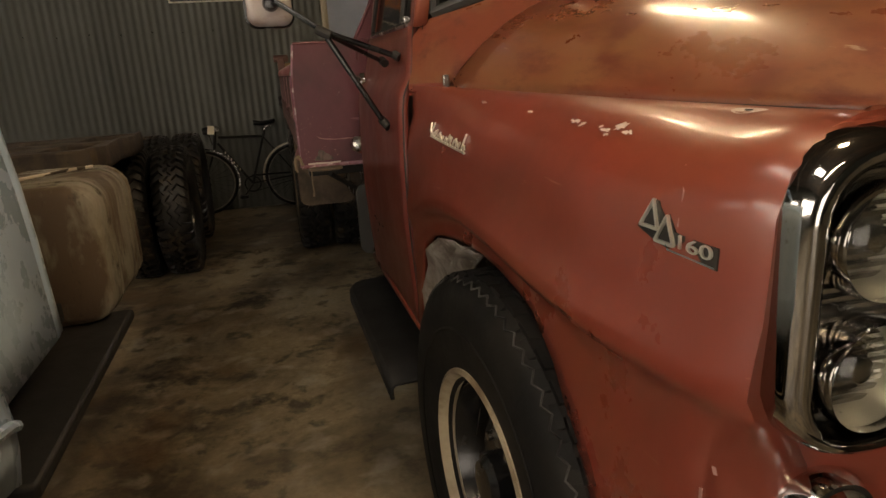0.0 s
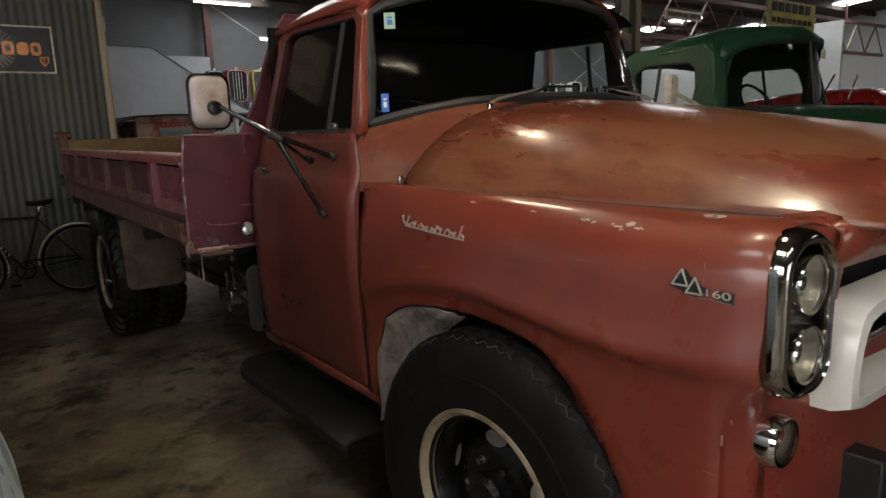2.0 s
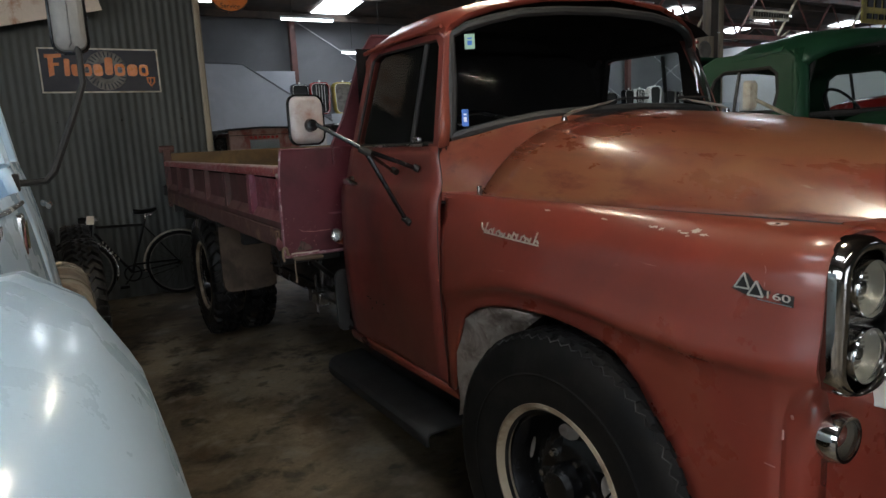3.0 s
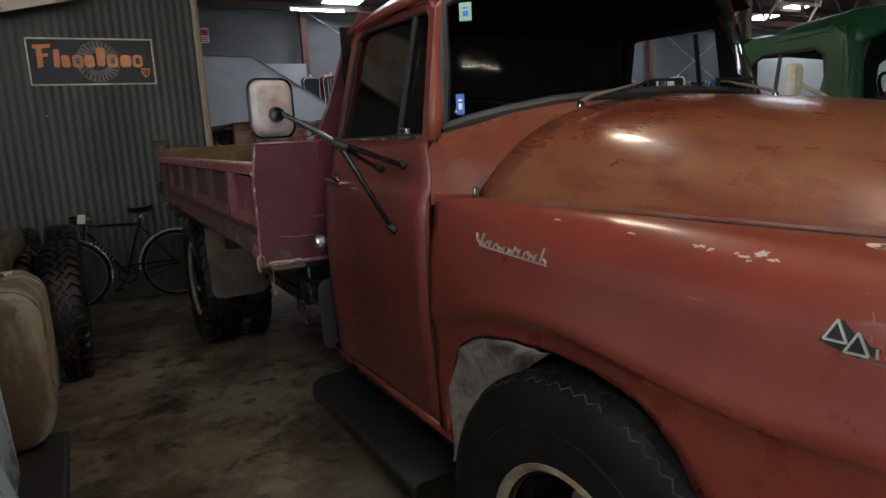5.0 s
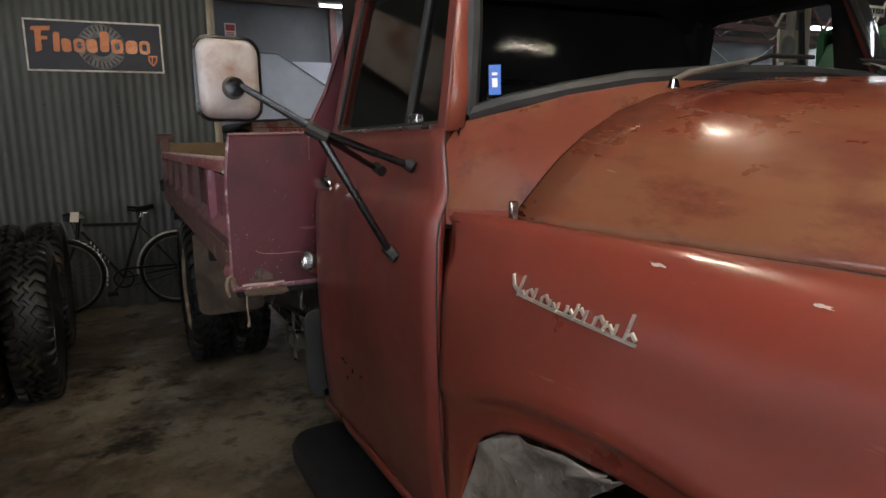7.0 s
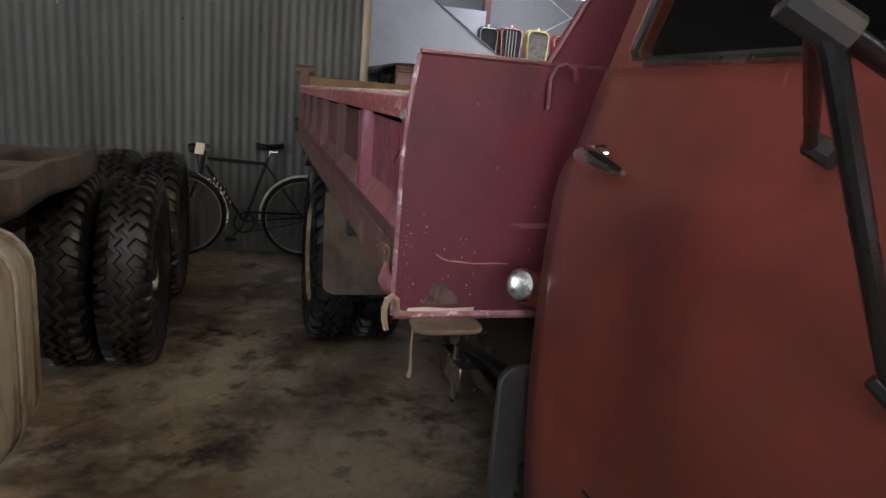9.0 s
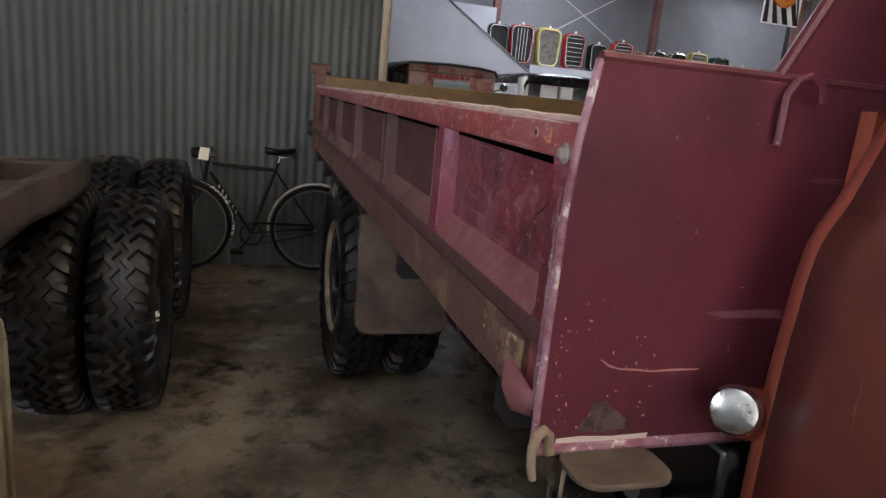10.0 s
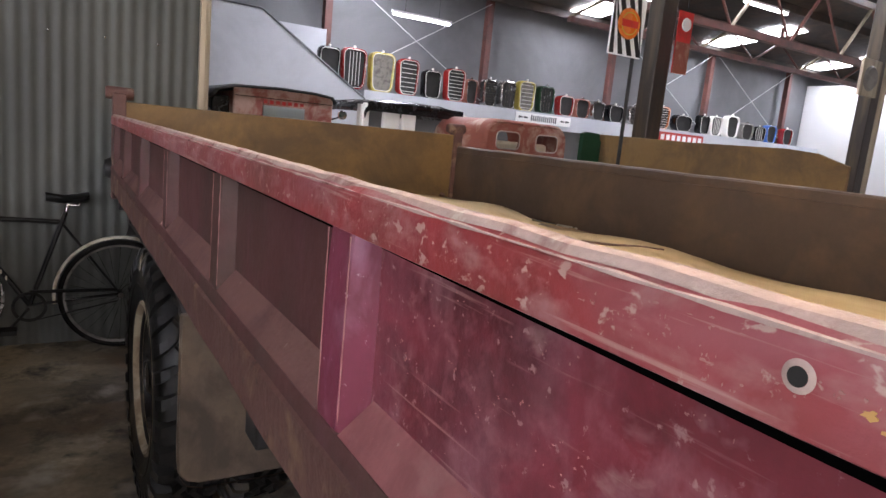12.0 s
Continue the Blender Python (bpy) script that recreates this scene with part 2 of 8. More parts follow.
M = {
    "concrete": surface("concrete", (0.31, 0.25, 0.165), 0.62, second=(0.075, 0.056, 0.037), patch=1.3, patch_at=(0.42, 0.64), third=(0.03, 0.023, 0.017),
                        speck=3.0, speck_at=(0.52, 0.68), grain=0.4, bump=0.2, bump_scale=45, rough2=0.45,
                        streaks=[((0.40, 0.37, 0.31), 5.0, (1, 1, 1), 0.54, 0.72, 0.5), ((0.12, 0.065, 0.028), 2.6, (1, 1, 1), 0.55, 0.68, 0.6), ((0.03, 0.026, 0.021), 7.0, (1, 1, 1), 0.58, 0.68, 0.6)]),
    "iron": surface("corrugated iron", (0.07, 0.074, 0.065), 0.6, 0.1, second=(0.042, 0.045, 0.039), patch=1.3, patch_at=(0.45, 0.7), third=(0.1, 0.08, 0.06),
                    speck=14, speck_at=(0.72, 0.8), grain=0.15, stretch=(1, 1, 0.25), bump=0.05),
    "grey_wall": surface("grey painted sheet", (0.16, 0.165, 0.175), 0.6, second=(0.12, 0.125, 0.13), patch=0.5, grain=0.06),
    "pale_wall": surface("pale grey board", (0.5, 0.52, 0.56), 0.6, second=(0.42, 0.44, 0.48), patch=0.7, grain=0.04),
    "white_wall": surface("white board", (0.58, 0.59, 0.6), 0.6, second=(0.6, 0.6, 0.6), patch=0.7, grain=0.04),
    "roof": surface("dark roof lining", (0.032, 0.026, 0.022), 0.75, second=(0.07, 0.045, 0.03), patch=1.0, grain=0.2),
    "steel_red": surface("red oxide steel", (0.14, 0.055, 0.045), 0.5, second=(0.08, 0.04, 0.035), patch=3, grain=0.15),
    "post": surface("dark timber post", (0.03, 0.022, 0.016), 0.45, second=(0.075, 0.055, 0.03), patch=5, grain=0.25, stretch=(1, 1, 0.1), bump=0.2),
    "trim": surface("weathered cream timber", (0.42, 0.36, 0.26), 0.6, second=(0.2, 0.16, 0.11), patch=6, grain=0.15, stretch=(1, 1, 0.1)),
    "paint": surface("worn red paint", (0.235, 0.042, 0.026), 0.3, second=(0.16, 0.036, 0.024), patch=1.3, patch_at=(0.42, 0.68), third=(0.42, 0.3, 0.22), speck=26,
                     speck_at=(0.76, 0.775), grain=0.1, coat=0.5, rough2=0.38,
                     streaks=[((0.25, 0.064, 0.03), 2.2, (1, 0.6, 1), 0.5, 0.7, 0.6), ((0.4, 0.2, 0.14), 34.0, (1, 0.12, 1.5), 0.70, 0.735, 0.5)]),
    # tan patches paint in warm reflection haze along with the worn coat
    "hood_paint": surface("faded red bonnet paint with reflection haze painted in", (0.18, 0.036, 0.02), 0.27, second=(0.2, 0.08, 0.038), patch=2.0, patch_at=(0.42, 0.64), third=(0.12, 0.028, 0.018), speck=6,
                          speck_at=(0.53, 0.66), grain=0.14, coat=0.5, rough2=0.31, stretch=(1.3, 0.5, 1.3),
                          streaks=[((0.23, 0.105, 0.048), 3.2, (1.4, 0.45, 1), 0.5, 0.72, 0.6), ((0.11, 0.022, 0.016), 9.0, (1, 0.5, 1), 0.54, 0.7, 0.7), ((0.4, 0.32, 0.24), 30.0, (2.0, 0.2, 1), 0.7, 0.74, 0.6)]),
    "cowl_paint": surface("browned red cowl paint", (0.165, 0.04, 0.022), 0.32, second=(0.19, 0.085, 0.042), patch=2.4, patch_at=(0.46, 0.62), third=(0.1, 0.024, 0.016), speck=7, speck_at=(0.55, 0.66), grain=0.14, coat=0.5),
    "door_paint": surface("dull red door paint", (0.185, 0.031, 0.024), 0.38, second=(0.085, 0.023, 0.019), patch=1.8, patch_at=(0.4, 0.65), third=(0.5, 0.38, 0.3), speck=22,
                          speck_at=(0.77, 0.785), grain=0.1, coat=0.2,
                          streaks=[((0.17, 0.046, 0.03), 1.6, (1, 1, 1), 0.45, 0.7, 0.6), ((0.3, 0.14, 0.1), 30.0, (1, 1.4, 0.15), 0.72, 0.75, 0.5)]),
    "headboard_paint": surface("dark maroon headboard paint", (0.095, 0.0175, 0.027), 0.42, second=(0.06, 0.013, 0.018), patch=3.0, third=(0.26, 0.14, 0.14), speck=40, speck_at=(0.66, 0.70), grain=0.15, bump=0.05, bump_scale=30, speck_detail=8,
                               streaks=[((0.14, 0.045, 0.052), 3.0, (1, 1, 0.6), 0.5, 0.75, 0.5), ((0.3, 0.14, 0.16), 26.0, (0.1, 1, 1.5), 0.68, 0.72, 0.5)]),
    "bed_paint": surface("scratched maroon tray paint", (0.205, 0.030, 0.042), 0.45, second=(0.085, 0.022, 0.026), patch=3.4, patch_at=(0.44, 0.62), third=(0.36, 0.22, 0.2), speck=85,
                         speck_at=(0.66, 0.71), grain=0.2, bump=0.12, bump_scale=50, speck_detail=8,
                         streaks=[((0.30, 0.11, 0.15), 5.0, (1, 1, 0.4), 0.5, 0.75, 0.5), ((0.42, 0.25, 0.22), 60.0, (1, 0.06, 1.6), 0.62, 0.68, 0.5), ((0.36, 0.16, 0.18), 26.0, (1, 1, 0.8), 0.5, 0.68, 0.5), ((0.4, 0.24, 0.23), 34.0, (1, 0.5, 0.8), 0.60, 0.70, 0.45), ((0.07, 0.02, 0.022), 11.0, (1, 0.7, 1), 0.55, 0.7, 0.6), ((0.45, 0.3, 0.28), 90.0, (1, 0.8, 0.8), 0.64, 0.69, 0.6)]),
    # first rib is painted pinker to carry the lamplight on its flank
    "rib_lit": surface("pink rib paint with its lit flank painted in", (0.19, 0.034, 0.062), 0.5, second=(0.15, 0.03, 0.045), patch=6, patch_at=(0.42, 0.62), third=(0.45, 0.3, 0.32), speck=70, speck_at=(0.63, 0.69), grain=0.2, bump=0.1, speck_detail=8,
                         streaks=[((0.42, 0.2, 0.28), 18.0, (1, 1, 0.5), 0.52, 0.7, 0.5)]),
    # browner, darker copy of the tray paint; paints in the light's falloff
    "bed_brown_dim": surface("brown tray paint, darkened for dimmer light", (0.085, 0.028, 0.025), 0.68, second=(0.06, 0.03, 0.022), patch=3, patch_at=(0.42, 0.62), third=(0.3, 0.2, 0.16), speck=24, speck_at=(0.70, 0.75), grain=0.25, bump=0.12, bump_scale=50,
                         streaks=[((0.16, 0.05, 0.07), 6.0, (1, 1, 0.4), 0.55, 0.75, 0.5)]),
    "wedge_paint": surface("dusty worn maroon plate", (0.24, 0.085, 0.085), 0.7, second=(0.16, 0.045, 0.045), patch=6, patch_at=(0.45, 0.66), third=(0.4, 0.3, 0.27), speck=60, speck_at=(0.64, 0.70), grain=0.25, bump=0.15, speck_detail=8,
                           streaks=[((0.34, 0.22, 0.2), 14.0, (1, 0.5, 1), 0.55, 0.72, 0.5)]),
    # far sloped plates get a darker copy too, for the dimmer light
    "wedge_brown_dim": surface("dusty brown tray plate, darkened for dimmer light", (0.15, 0.07, 0.058), 0.75, second=(0.09, 0.036, 0.034), patch=6, patch_at=(0.45, 0.66), third=(0.28, 0.2, 0.16), speck=50, speck_at=(0.64, 0.70), grain=0.25, bump=0.15, speck_detail=8),
    "rail_paint": surface("chipped maroon rail paint", (0.30, 0.040, 0.044), 0.45, second=(0.15, 0.045, 0.034), patch=3.5, patch_at=(0.42, 0.74), third=(0.42, 0.28, 0.23), speck=95,
                          speck_at=(0.63, 0.69), grain=0.2, bump=0.2, bump_scale=50, speck_detail=9,
                          streaks=[((0.5, 0.36, 0.3), 60.0, (1, 0.06, 1.5), 0.60, 0.66, 0.6), ((0.34, 0.15, 0.17), 6.0, (1, 0.6, 1), 0.5, 0.7, 0.5), ((0.42, 0.24, 0.23), 30.0, (1, 0.5, 1), 0.50, 0.68, 0.6), ((0.5, 0.4, 0.33), 75.0, (1, 0.7, 1), 0.62, 0.67, 0.7)]),
    "rail_dust": surface("dusty top of the rail", (0.44, 0.33, 0.29), 0.85, second=(0.19, 0.06, 0.06), patch=9, patch_at=(0.56, 0.66), grain=0.3, third=(0.5, 0.42, 0.36), speck=30, speck_at=(0.58, 0.66), bump=0.3),
    "weld": surface("painted weld bead", (0.26, 0.13, 0.16), 0.5, second=(0.16, 0.045, 0.06), patch=20, grain=0.3, bump=0.3, third=(0.5, 0.42, 0.4), speck=30, speck_at=(0.56, 0.62)),
    "faded_van": surface("faded red and cream boards", (0.46, 0.3, 0.25), 0.7, second=(0.3, 0.09, 0.07), patch=5, patch_at=(0.46, 0.6), grain=0.2),
    "worn_tan": surface("bare tan steel with flaking paint", (0.28, 0.18, 0.10), 0.7, second=(0.11, 0.05, 0.04), patch=16, patch_at=(0.40, 0.56), third=(0.5, 0.36, 0.2), speck=40, speck_at=(0.58, 0.64), grain=0.3, bump=0.3),
    "yellow_chip": surface("yellow undercoat chip", (0.55, 0.33, 0.1), 0.6, grain=0.2),
    "rail_chip": surface("pinkish bare chip", (0.36, 0.18, 0.16), 0.7, grain=0.3),
    "pale_chip": surface("pale filler chip", (0.5, 0.42, 0.38), 0.7, grain=0.2),
    "bed_rust": surface("rusty lower tray edge", (0.10, 0.045, 0.036), 0.65, second=(0.2, 0.125, 0.075), patch=7, patch_at=(0.52, 0.66), third=(0.05, 0.03, 0.02), speck=18,
                        speck_at=(0.6, 0.68), grain=0.3, bump=0.3, bump_scale=60),
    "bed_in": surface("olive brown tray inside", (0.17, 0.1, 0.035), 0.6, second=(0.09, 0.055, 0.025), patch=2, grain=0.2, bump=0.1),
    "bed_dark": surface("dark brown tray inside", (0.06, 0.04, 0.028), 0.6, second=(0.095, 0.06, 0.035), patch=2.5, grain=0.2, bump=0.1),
    "plywood": surface("tan board", (0.6, 0.44, 0.23), 0.6, second=(0.52, 0.37, 0.19), patch=2, grain=0.1, bump=0.05, stretch=(1, 0.2, 1)),
    "rubber": surface("tyre rubber", (0.008, 0.0078, 0.0076), 0.7, ior=1.3, second=(0.017, 0.015, 0.013), patch=5, grain=0.25, bump=0.1),
    "mud_rubber": surface("dusty lug rubber", (0.008, 0.0078, 0.0075), 0.5, second=(0.13, 0.095, 0.055), patch=4.5, patch_at=(0.56, 0.74), grain=0.3, bump=0.15),
    "shoulder": surface("pale rubber edge", (0.07, 0.068, 0.064), 0.7, second=(0.012, 0.012, 0.012), patch=14, patch_at=(0.45, 0.55), grain=0.3),
    "rubber_grey": surface("aged grey rubber", (0.024, 0.024, 0.023), 0.55, grain=0.2, second=(0.015, 0.015, 0.014), patch=6),
    "black_rubber": surface("dull black rubber mat", (0.006, 0.006, 0.006), 0.75, grain=0.2),
    "gap": surface("black for the shade in a gap", (0.002, 0.002, 0.002), 0.95, ior=1.05),
    "black": surface("black paint", (0.005, 0.005, 0.006), 0.25, second=(0.010, 0.010, 0.010), patch=5, grain=0.2),
    "bike_black": surface("worn black enamel", (0.004, 0.004, 0.004), 0.4, ior=1.25, grain=0.2, second=(0.012, 0.01, 0.009), patch=8),
    "black_matt": surface("matt black", (0.009, 0.0085, 0.008), 0.6, grain=0.2, second=(0.016, 0.014, 0.012), patch=5, bump=0.1),
    "cream_ring": surface("cream wheel ring", (0.4, 0.33, 0.23), 0.5, second=(0.22, 0.16, 0.1), patch=9, grain=0.2),
    "chrome": surface("pitted chrome", (0.72, 0.71, 0.69), 0.08, 1.0, grain=0.05, third=(0.3, 0.24, 0.2), speck=70, speck_at=(0.7, 0.78)),
    "chrome_dark": surface("tarnished chrome", (0.4, 0.39, 0.37), 0.1, 1.0, grain=0.1, third=(0.16, 0.13, 0.11), speck=60, speck_at=(0.62, 0.74)),
    "bright_steel": surface("bright wiper steel", (0.75, 0.7, 0.6), 0.38, 0.9, grain=0.05),
    "silver": surface("silvered reflector", (0.85, 0.83, 0.76), 0.33, 0.9, grain=0.1),
    "chrome_dull": surface("dull chrome", (0.5, 0.49, 0.47), 0.25, 1.0, grain=0.15, second=(0.35, 0.33, 0.3), patch=20),
    "white_paint": surface("yellowed white enamel", (0.8, 0.79, 0.74), 0.2, second=(0.76, 0.74, 0.68), patch=3, grain=0.04, coat=0.5),
    "mirror_back": surface("white mirror back with rust", (0.45, 0.41, 0.4), 0.35, second=(0.26, 0.13, 0.08), patch=7, patch_at=(0.45, 0.66), grain=0.1),
    "liner": surface("peeling pale liner", (0.36, 0.31, 0.27), 0.7, second=(0.17, 0.13, 0.11), patch=9, patch_at=(0.45, 0.6), third=(0.6, 0.56, 0.5), speck=16,
                     speck_at=(0.6, 0.66), grain=0.25, bump=0.5, bump_scale=25),
    # near black so that the colour itself carries the cabs' inner shade
    "cab_shade": surface("near-black cab lining standing for shade", (0.005, 0.004, 0.004), 0.85, ior=1.3, grain=0.2, second=(0.008, 0.006, 0.006), patch=4),
    "seat": surface("grey vinyl", (0.2, 0.19, 0.17), 0.5, grain=0.1, second=(0.14, 0.13, 0.12), patch=6),
    "flap": surface("dusty brown mud flap", (0.15, 0.105, 0.07), 0.7, second=(0.07, 0.05, 0.035), patch=4, grain=0.2, bump=0.1),
    "blue_paint": surface("pale blue paint", (0.56, 0.74, 0.92), 0.28, second=(0.52, 0.69, 0.87), patch=1.3, grain=0.03, coat=0.4),
    "green_paint": surface("dark green paint", (0.008, 0.036, 0.017), 0.45, ior=1.3, second=(0.011, 0.045, 0.022), patch=1.5, grain=0.1, coat=0.1),
    "red_car": surface("bright red car paint", (0.3, 0.018, 0.018), 0.25, second=(0.24, 0.015, 0.015), patch=1, grain=0.08, coat=0.5),
    "rust": surface("brown rust", (0.04, 0.028, 0.019), 0.85, second=(0.085, 0.058, 0.036), patch=5, grain=0.3, bump=0.3, third=(0.04, 0.03, 0.02), speck=12, speck_at=(0.6, 0.7)),
    "tank": surface("stained cream tank", (0.30, 0.27, 0.21), 0.6, second=(0.12, 0.08, 0.05), patch=5, patch_at=(0.44, 0.58), stretch=(1, 1, 0.45), grain=0.25, bump=0.2, third=(0.05, 0.035, 0.022), speck=9, speck_at=(0.56, 0.66)),
    "brass": surface("brass", (0.4, 0.28, 0.1), 0.35, 1.0, grain=0.1),
    "bare_steel": surface("bare dark steel", (0.055, 0.045, 0.04), 0.5, 0.4, second=(0.13, 0.09, 0.075), patch=30, patch_at=(0.45, 0.6), grain=0.3, bump=0.1),
    "rim_grey": surface("dull grey metal", (0.16, 0.15, 0.13), 0.5, second=(0.08, 0.07, 0.06), patch=12),
    "sign_dark": surface("dark blue enamel", (0.010, 0.011, 0.02), 0.5, second=(0.018, 0.018, 0.026), patch=4, third=(0.12, 0.06, 0.03), speck=12, speck_at=(0.76, 0.79)),
    "sign_orange": surface("orange enamel", (0.62, 0.17, 0.03), 0.3, second=(0.5, 0.13, 0.025), patch=6),
    "sign_white": surface("off-white enamel", (0.6, 0.56, 0.46), 0.4, second=(0.4, 0.32, 0.22), patch=9),
    "sign_yellow": surface("faded yellow enamel", (0.45, 0.36, 0.05), 0.4, second=(0.3, 0.23, 0.05), patch=6),
    "sign_red": surface("red enamel", (0.5, 0.03, 0.025), 0.35, second=(0.35, 0.04, 0.03), patch=8),
    "sticker_blue": surface("blue sticker", (0.05, 0.16, 0.55), 0.4),
    "sticker_green": surface("pale green sticker", (0.32, 0.48, 0.36), 0.5),
    "sticker_white": surface("white print", (0.8, 0.8, 0.8), 0.5),
    "card": surface("paper tag", (0.7, 0.62, 0.48), 0.7),
    "rust_sheet": surface("rusty white sheet", (0.6, 0.5, 0.4), 0.45, second=(0.35, 0.15, 0.06), patch=3, patch_at=(0.5, 0.62), grain=0.15),
    "rust_cab": surface("rust-red primer", (0.24, 0.07, 0.045), 0.6, second=(0.4, 0.26, 0.2), patch=3, patch_at=(0.5, 0.62), grain=0.2),
    "rope": surface("frayed rope", (0.24, 0.18, 0.12), 0.9, grain=0.3),
    "glass": glass("glass", (0.95, 1, 0.97), 0.02, 0.92),
    "glass_screen": glass("dull windscreen glass", (0.95, 1, 0.97), 0.06, 0.92, 1.2),
    "glass_clear": glass("clear glass", (1, 1, 1), 0.02, 0.95),
    "glass_dusty": glass("dusty glass", (0.62, 0.64, 0.6), 0.06, 0.85),
    "lens": glass("ribbed lens", (0.95, 0.95, 0.9), 0.12, 0.85),
    "amber": glass("amber lens", (0.9, 0.75, 0.4), 0.12, 0.8),
    "skylight": glow("daylight through translucent sheet", (0.93, 0.97, 1.0), DAY),
    "outside": glow("glow behind the added south opening", (0.95, 0.97, 1.0), OUTSIDE),
    "west_day": glow("daylight of the added west windows", (0.95, 0.97, 1.0), WEST_DAY),
    "tube_cool": glow("cool fluorescent tube", (0.95, 0.98, 1.0), TUBE_COOL),
    "tube_near": glow("warm white lamp tube", (1.0, 0.84, 0.60), TUBE_NEAR),
    "opal": glow("opal lamp globe", (1.0, 0.84, 0.60), 100.0),
    "tube_fill": glow("warm tube added to fill the fender", (1.0, 0.88, 0.68), TUBE_WARM),
}



# ---- building helpers ----
BASE = {}


def thing(name, at, label, category, group="", kind=""):
    ob = new(name)
    ob.location = at
    ob.empty_display_size = 0.1
    BASE[ob.name] = Vector(at)
    return tagged(ob, label, category, group, kind)


def part(name, bm, mat, parent=None, label="", smooth=True, bevel=0.0, thick=0.0, angle=35, inner=""):
    """Links a bmesh, given in world metres, as one mesh under a thing or a part."""
    base = BASE[parent.name] if parent else Vector()
    bmesh.ops.translate(bm, verts=bm.verts, vec=-base)
    bmesh.ops.recalc_face_normals(bm, faces=bm.faces)
    me = bpy.data.meshes.new(name)
    bm.to_mesh(me)
    bm.free()
    me.materials.append(M[mat])
    if smooth:
        me.shade_smooth()
        me.set_sharp_from_angle(angle=radians(angle))
    ob = new(name, me)
    BASE[ob.name] = base
    if parent:
        ob.parent = parent
    if thick:
        s = ob.modifiers.new("thickness", "SOLIDIFY")
        s.thickness, s.offset = thick, -1
        if inner:
            me.materials.append(M[inner])
            s.material_offset = 1
    if bevel:
        b = ob.modifiers.new("edge", "BEVEL")
        b.width, b.segments, b.limit_method = bevel, 2, "ANGLE"
    if label:
        tagged(ob, label)
    return ob


def solid(name, bm, mat, label, category, group="", kind="", **kw):
    """A thing of one mesh, with its origin at the middle of its base."""
    co = [v.co for v in bm.verts]
    at = Vector([(min(c[i] for c in co) + max(c[i] for c in co)) / 2 for i in range(3)])
    at.z = min(c.z for c in co)
    bmesh.ops.translate(bm, verts=bm.verts, vec=-at)
    ob = part(name, bm, mat, None, label, **kw)
    ob.location = at
    return tagged(ob, label, category, group, kind)


def box(x0, y0, z0, x1, y1, z1, bm=None):
    bm = bm or bmesh.new()
    v = [bm.verts.new((x, y, z)) for z in (z0, z1) for x, y in ((x0, y0), (x1, y0), (x1, y1), (x0, y1))]
    for f in ((0, 1, 2, 3), (7, 6, 5, 4), (0, 4, 5, 1), (1, 5, 6, 2), (2, 6, 7, 3), (3, 7, 4, 0)):
        bm.faces.new([v[i] for i in f])
    return bm


def loft(rings, closed=False, caps=False, bm=None):
    """A skin over rings of equally many points; closed: each ring runs round."""
    bm = bm or bmesh.new()
    vs = [[bm.verts.new(p) for p in r] for r in rings]
    n = len(rings[0])
    for a, b in zip(vs, vs[1:]):
        for i in range(n if closed else n - 1):
            j = (i + 1) % n
            if len({a[i], a[j], b[j], b[i]}) == 4:
                bm.faces.new((a[i], a[j], b[j], b[i]))
    if caps:
        bm.faces.new(vs[0])
        bm.faces.new(vs[-1][::-1])
    return bm


def tube(points, r, sides=10, bm=None, caps=True):
    """A round bar along a polyline; r may be a list."""
    pts = [Vector(p) for p in points]
    rings, up = [], None
    for i, p in enumerate(pts):
        d = (pts[min(i + 1, len(pts) - 1)] - pts[max(i - 1, 0)]).normalized()
        side = d.cross(Vector((0, 0, 1)) if abs(d.z) < 0.9 else Vector((0, 1, 0))).normalized()
        if up is not None:
            side = (side0 - d * side0.dot(d)).normalized()
        up, side0 = d.cross(side), side
        rr = r[i] if isinstance(r, (list, tuple)) else r
        rings.append([p + rr * (side * math.cos(a) + up * math.sin(a)) for a in (k * math.tau / sides for k in range(sides))])
    return loft(rings, True, caps, bm)


def lathe(profile, at, axis="x", steps=48, bm=None, sign=1):
    """Turns (radius, offset) pairs round an axis through a point."""
    rings = []
    for k in range(steps):
        a = k * math.tau / steps
        c, s = math.cos(a), math.sin(a)
        ring = []
        for r, o in profile:
            o *= sign
            d = {"x": (o, r * c, r * s), "y": (r * c, o, r * s), "z": (r * c, r * s, o)}[axis]
            ring.append(Vector(at) + Vector(d))
        rings.append(ring)
    bm = bm or bmesh.new()
    vs = [[bm.verts.new(p) for p in r] for r in rings]
    for k in range(steps):
        a, b = vs[k], vs[(k + 1) % steps]
        for i in range(len(profile) - 1):
            bm.faces.new((a[i], a[i + 1], b[i + 1], b[i]))
    bmesh.ops.remove_doubles(bm, verts=bm.verts, dist=1e-5)
    return bm


def plate(outline, y, depth, bm=None, axis="y"):
    """A flat outline of (u, z) pairs, given depth along an axis; u runs along the other one."""
    put = {"y": lambda u, z, d: (u, y + d, z), "x": lambda u, z, d: (y + d, u, z), "z": lambda u, z, d: (u, z, y + d)}[axis]
    bm = bm or bmesh.new()
    a = [bm.verts.new(put(u, z, 0)) for u, z in outline]
    b = [bm.verts.new(put(u, z, depth)) for u, z in outline]
    bm.faces.new(a)
    bm.faces.new(b[::-1])
    for i in range(len(a)):
        j = (i + 1) % len(a)
        bm.faces.new((a[i], b[i], b[j], a[j]))
    return bm


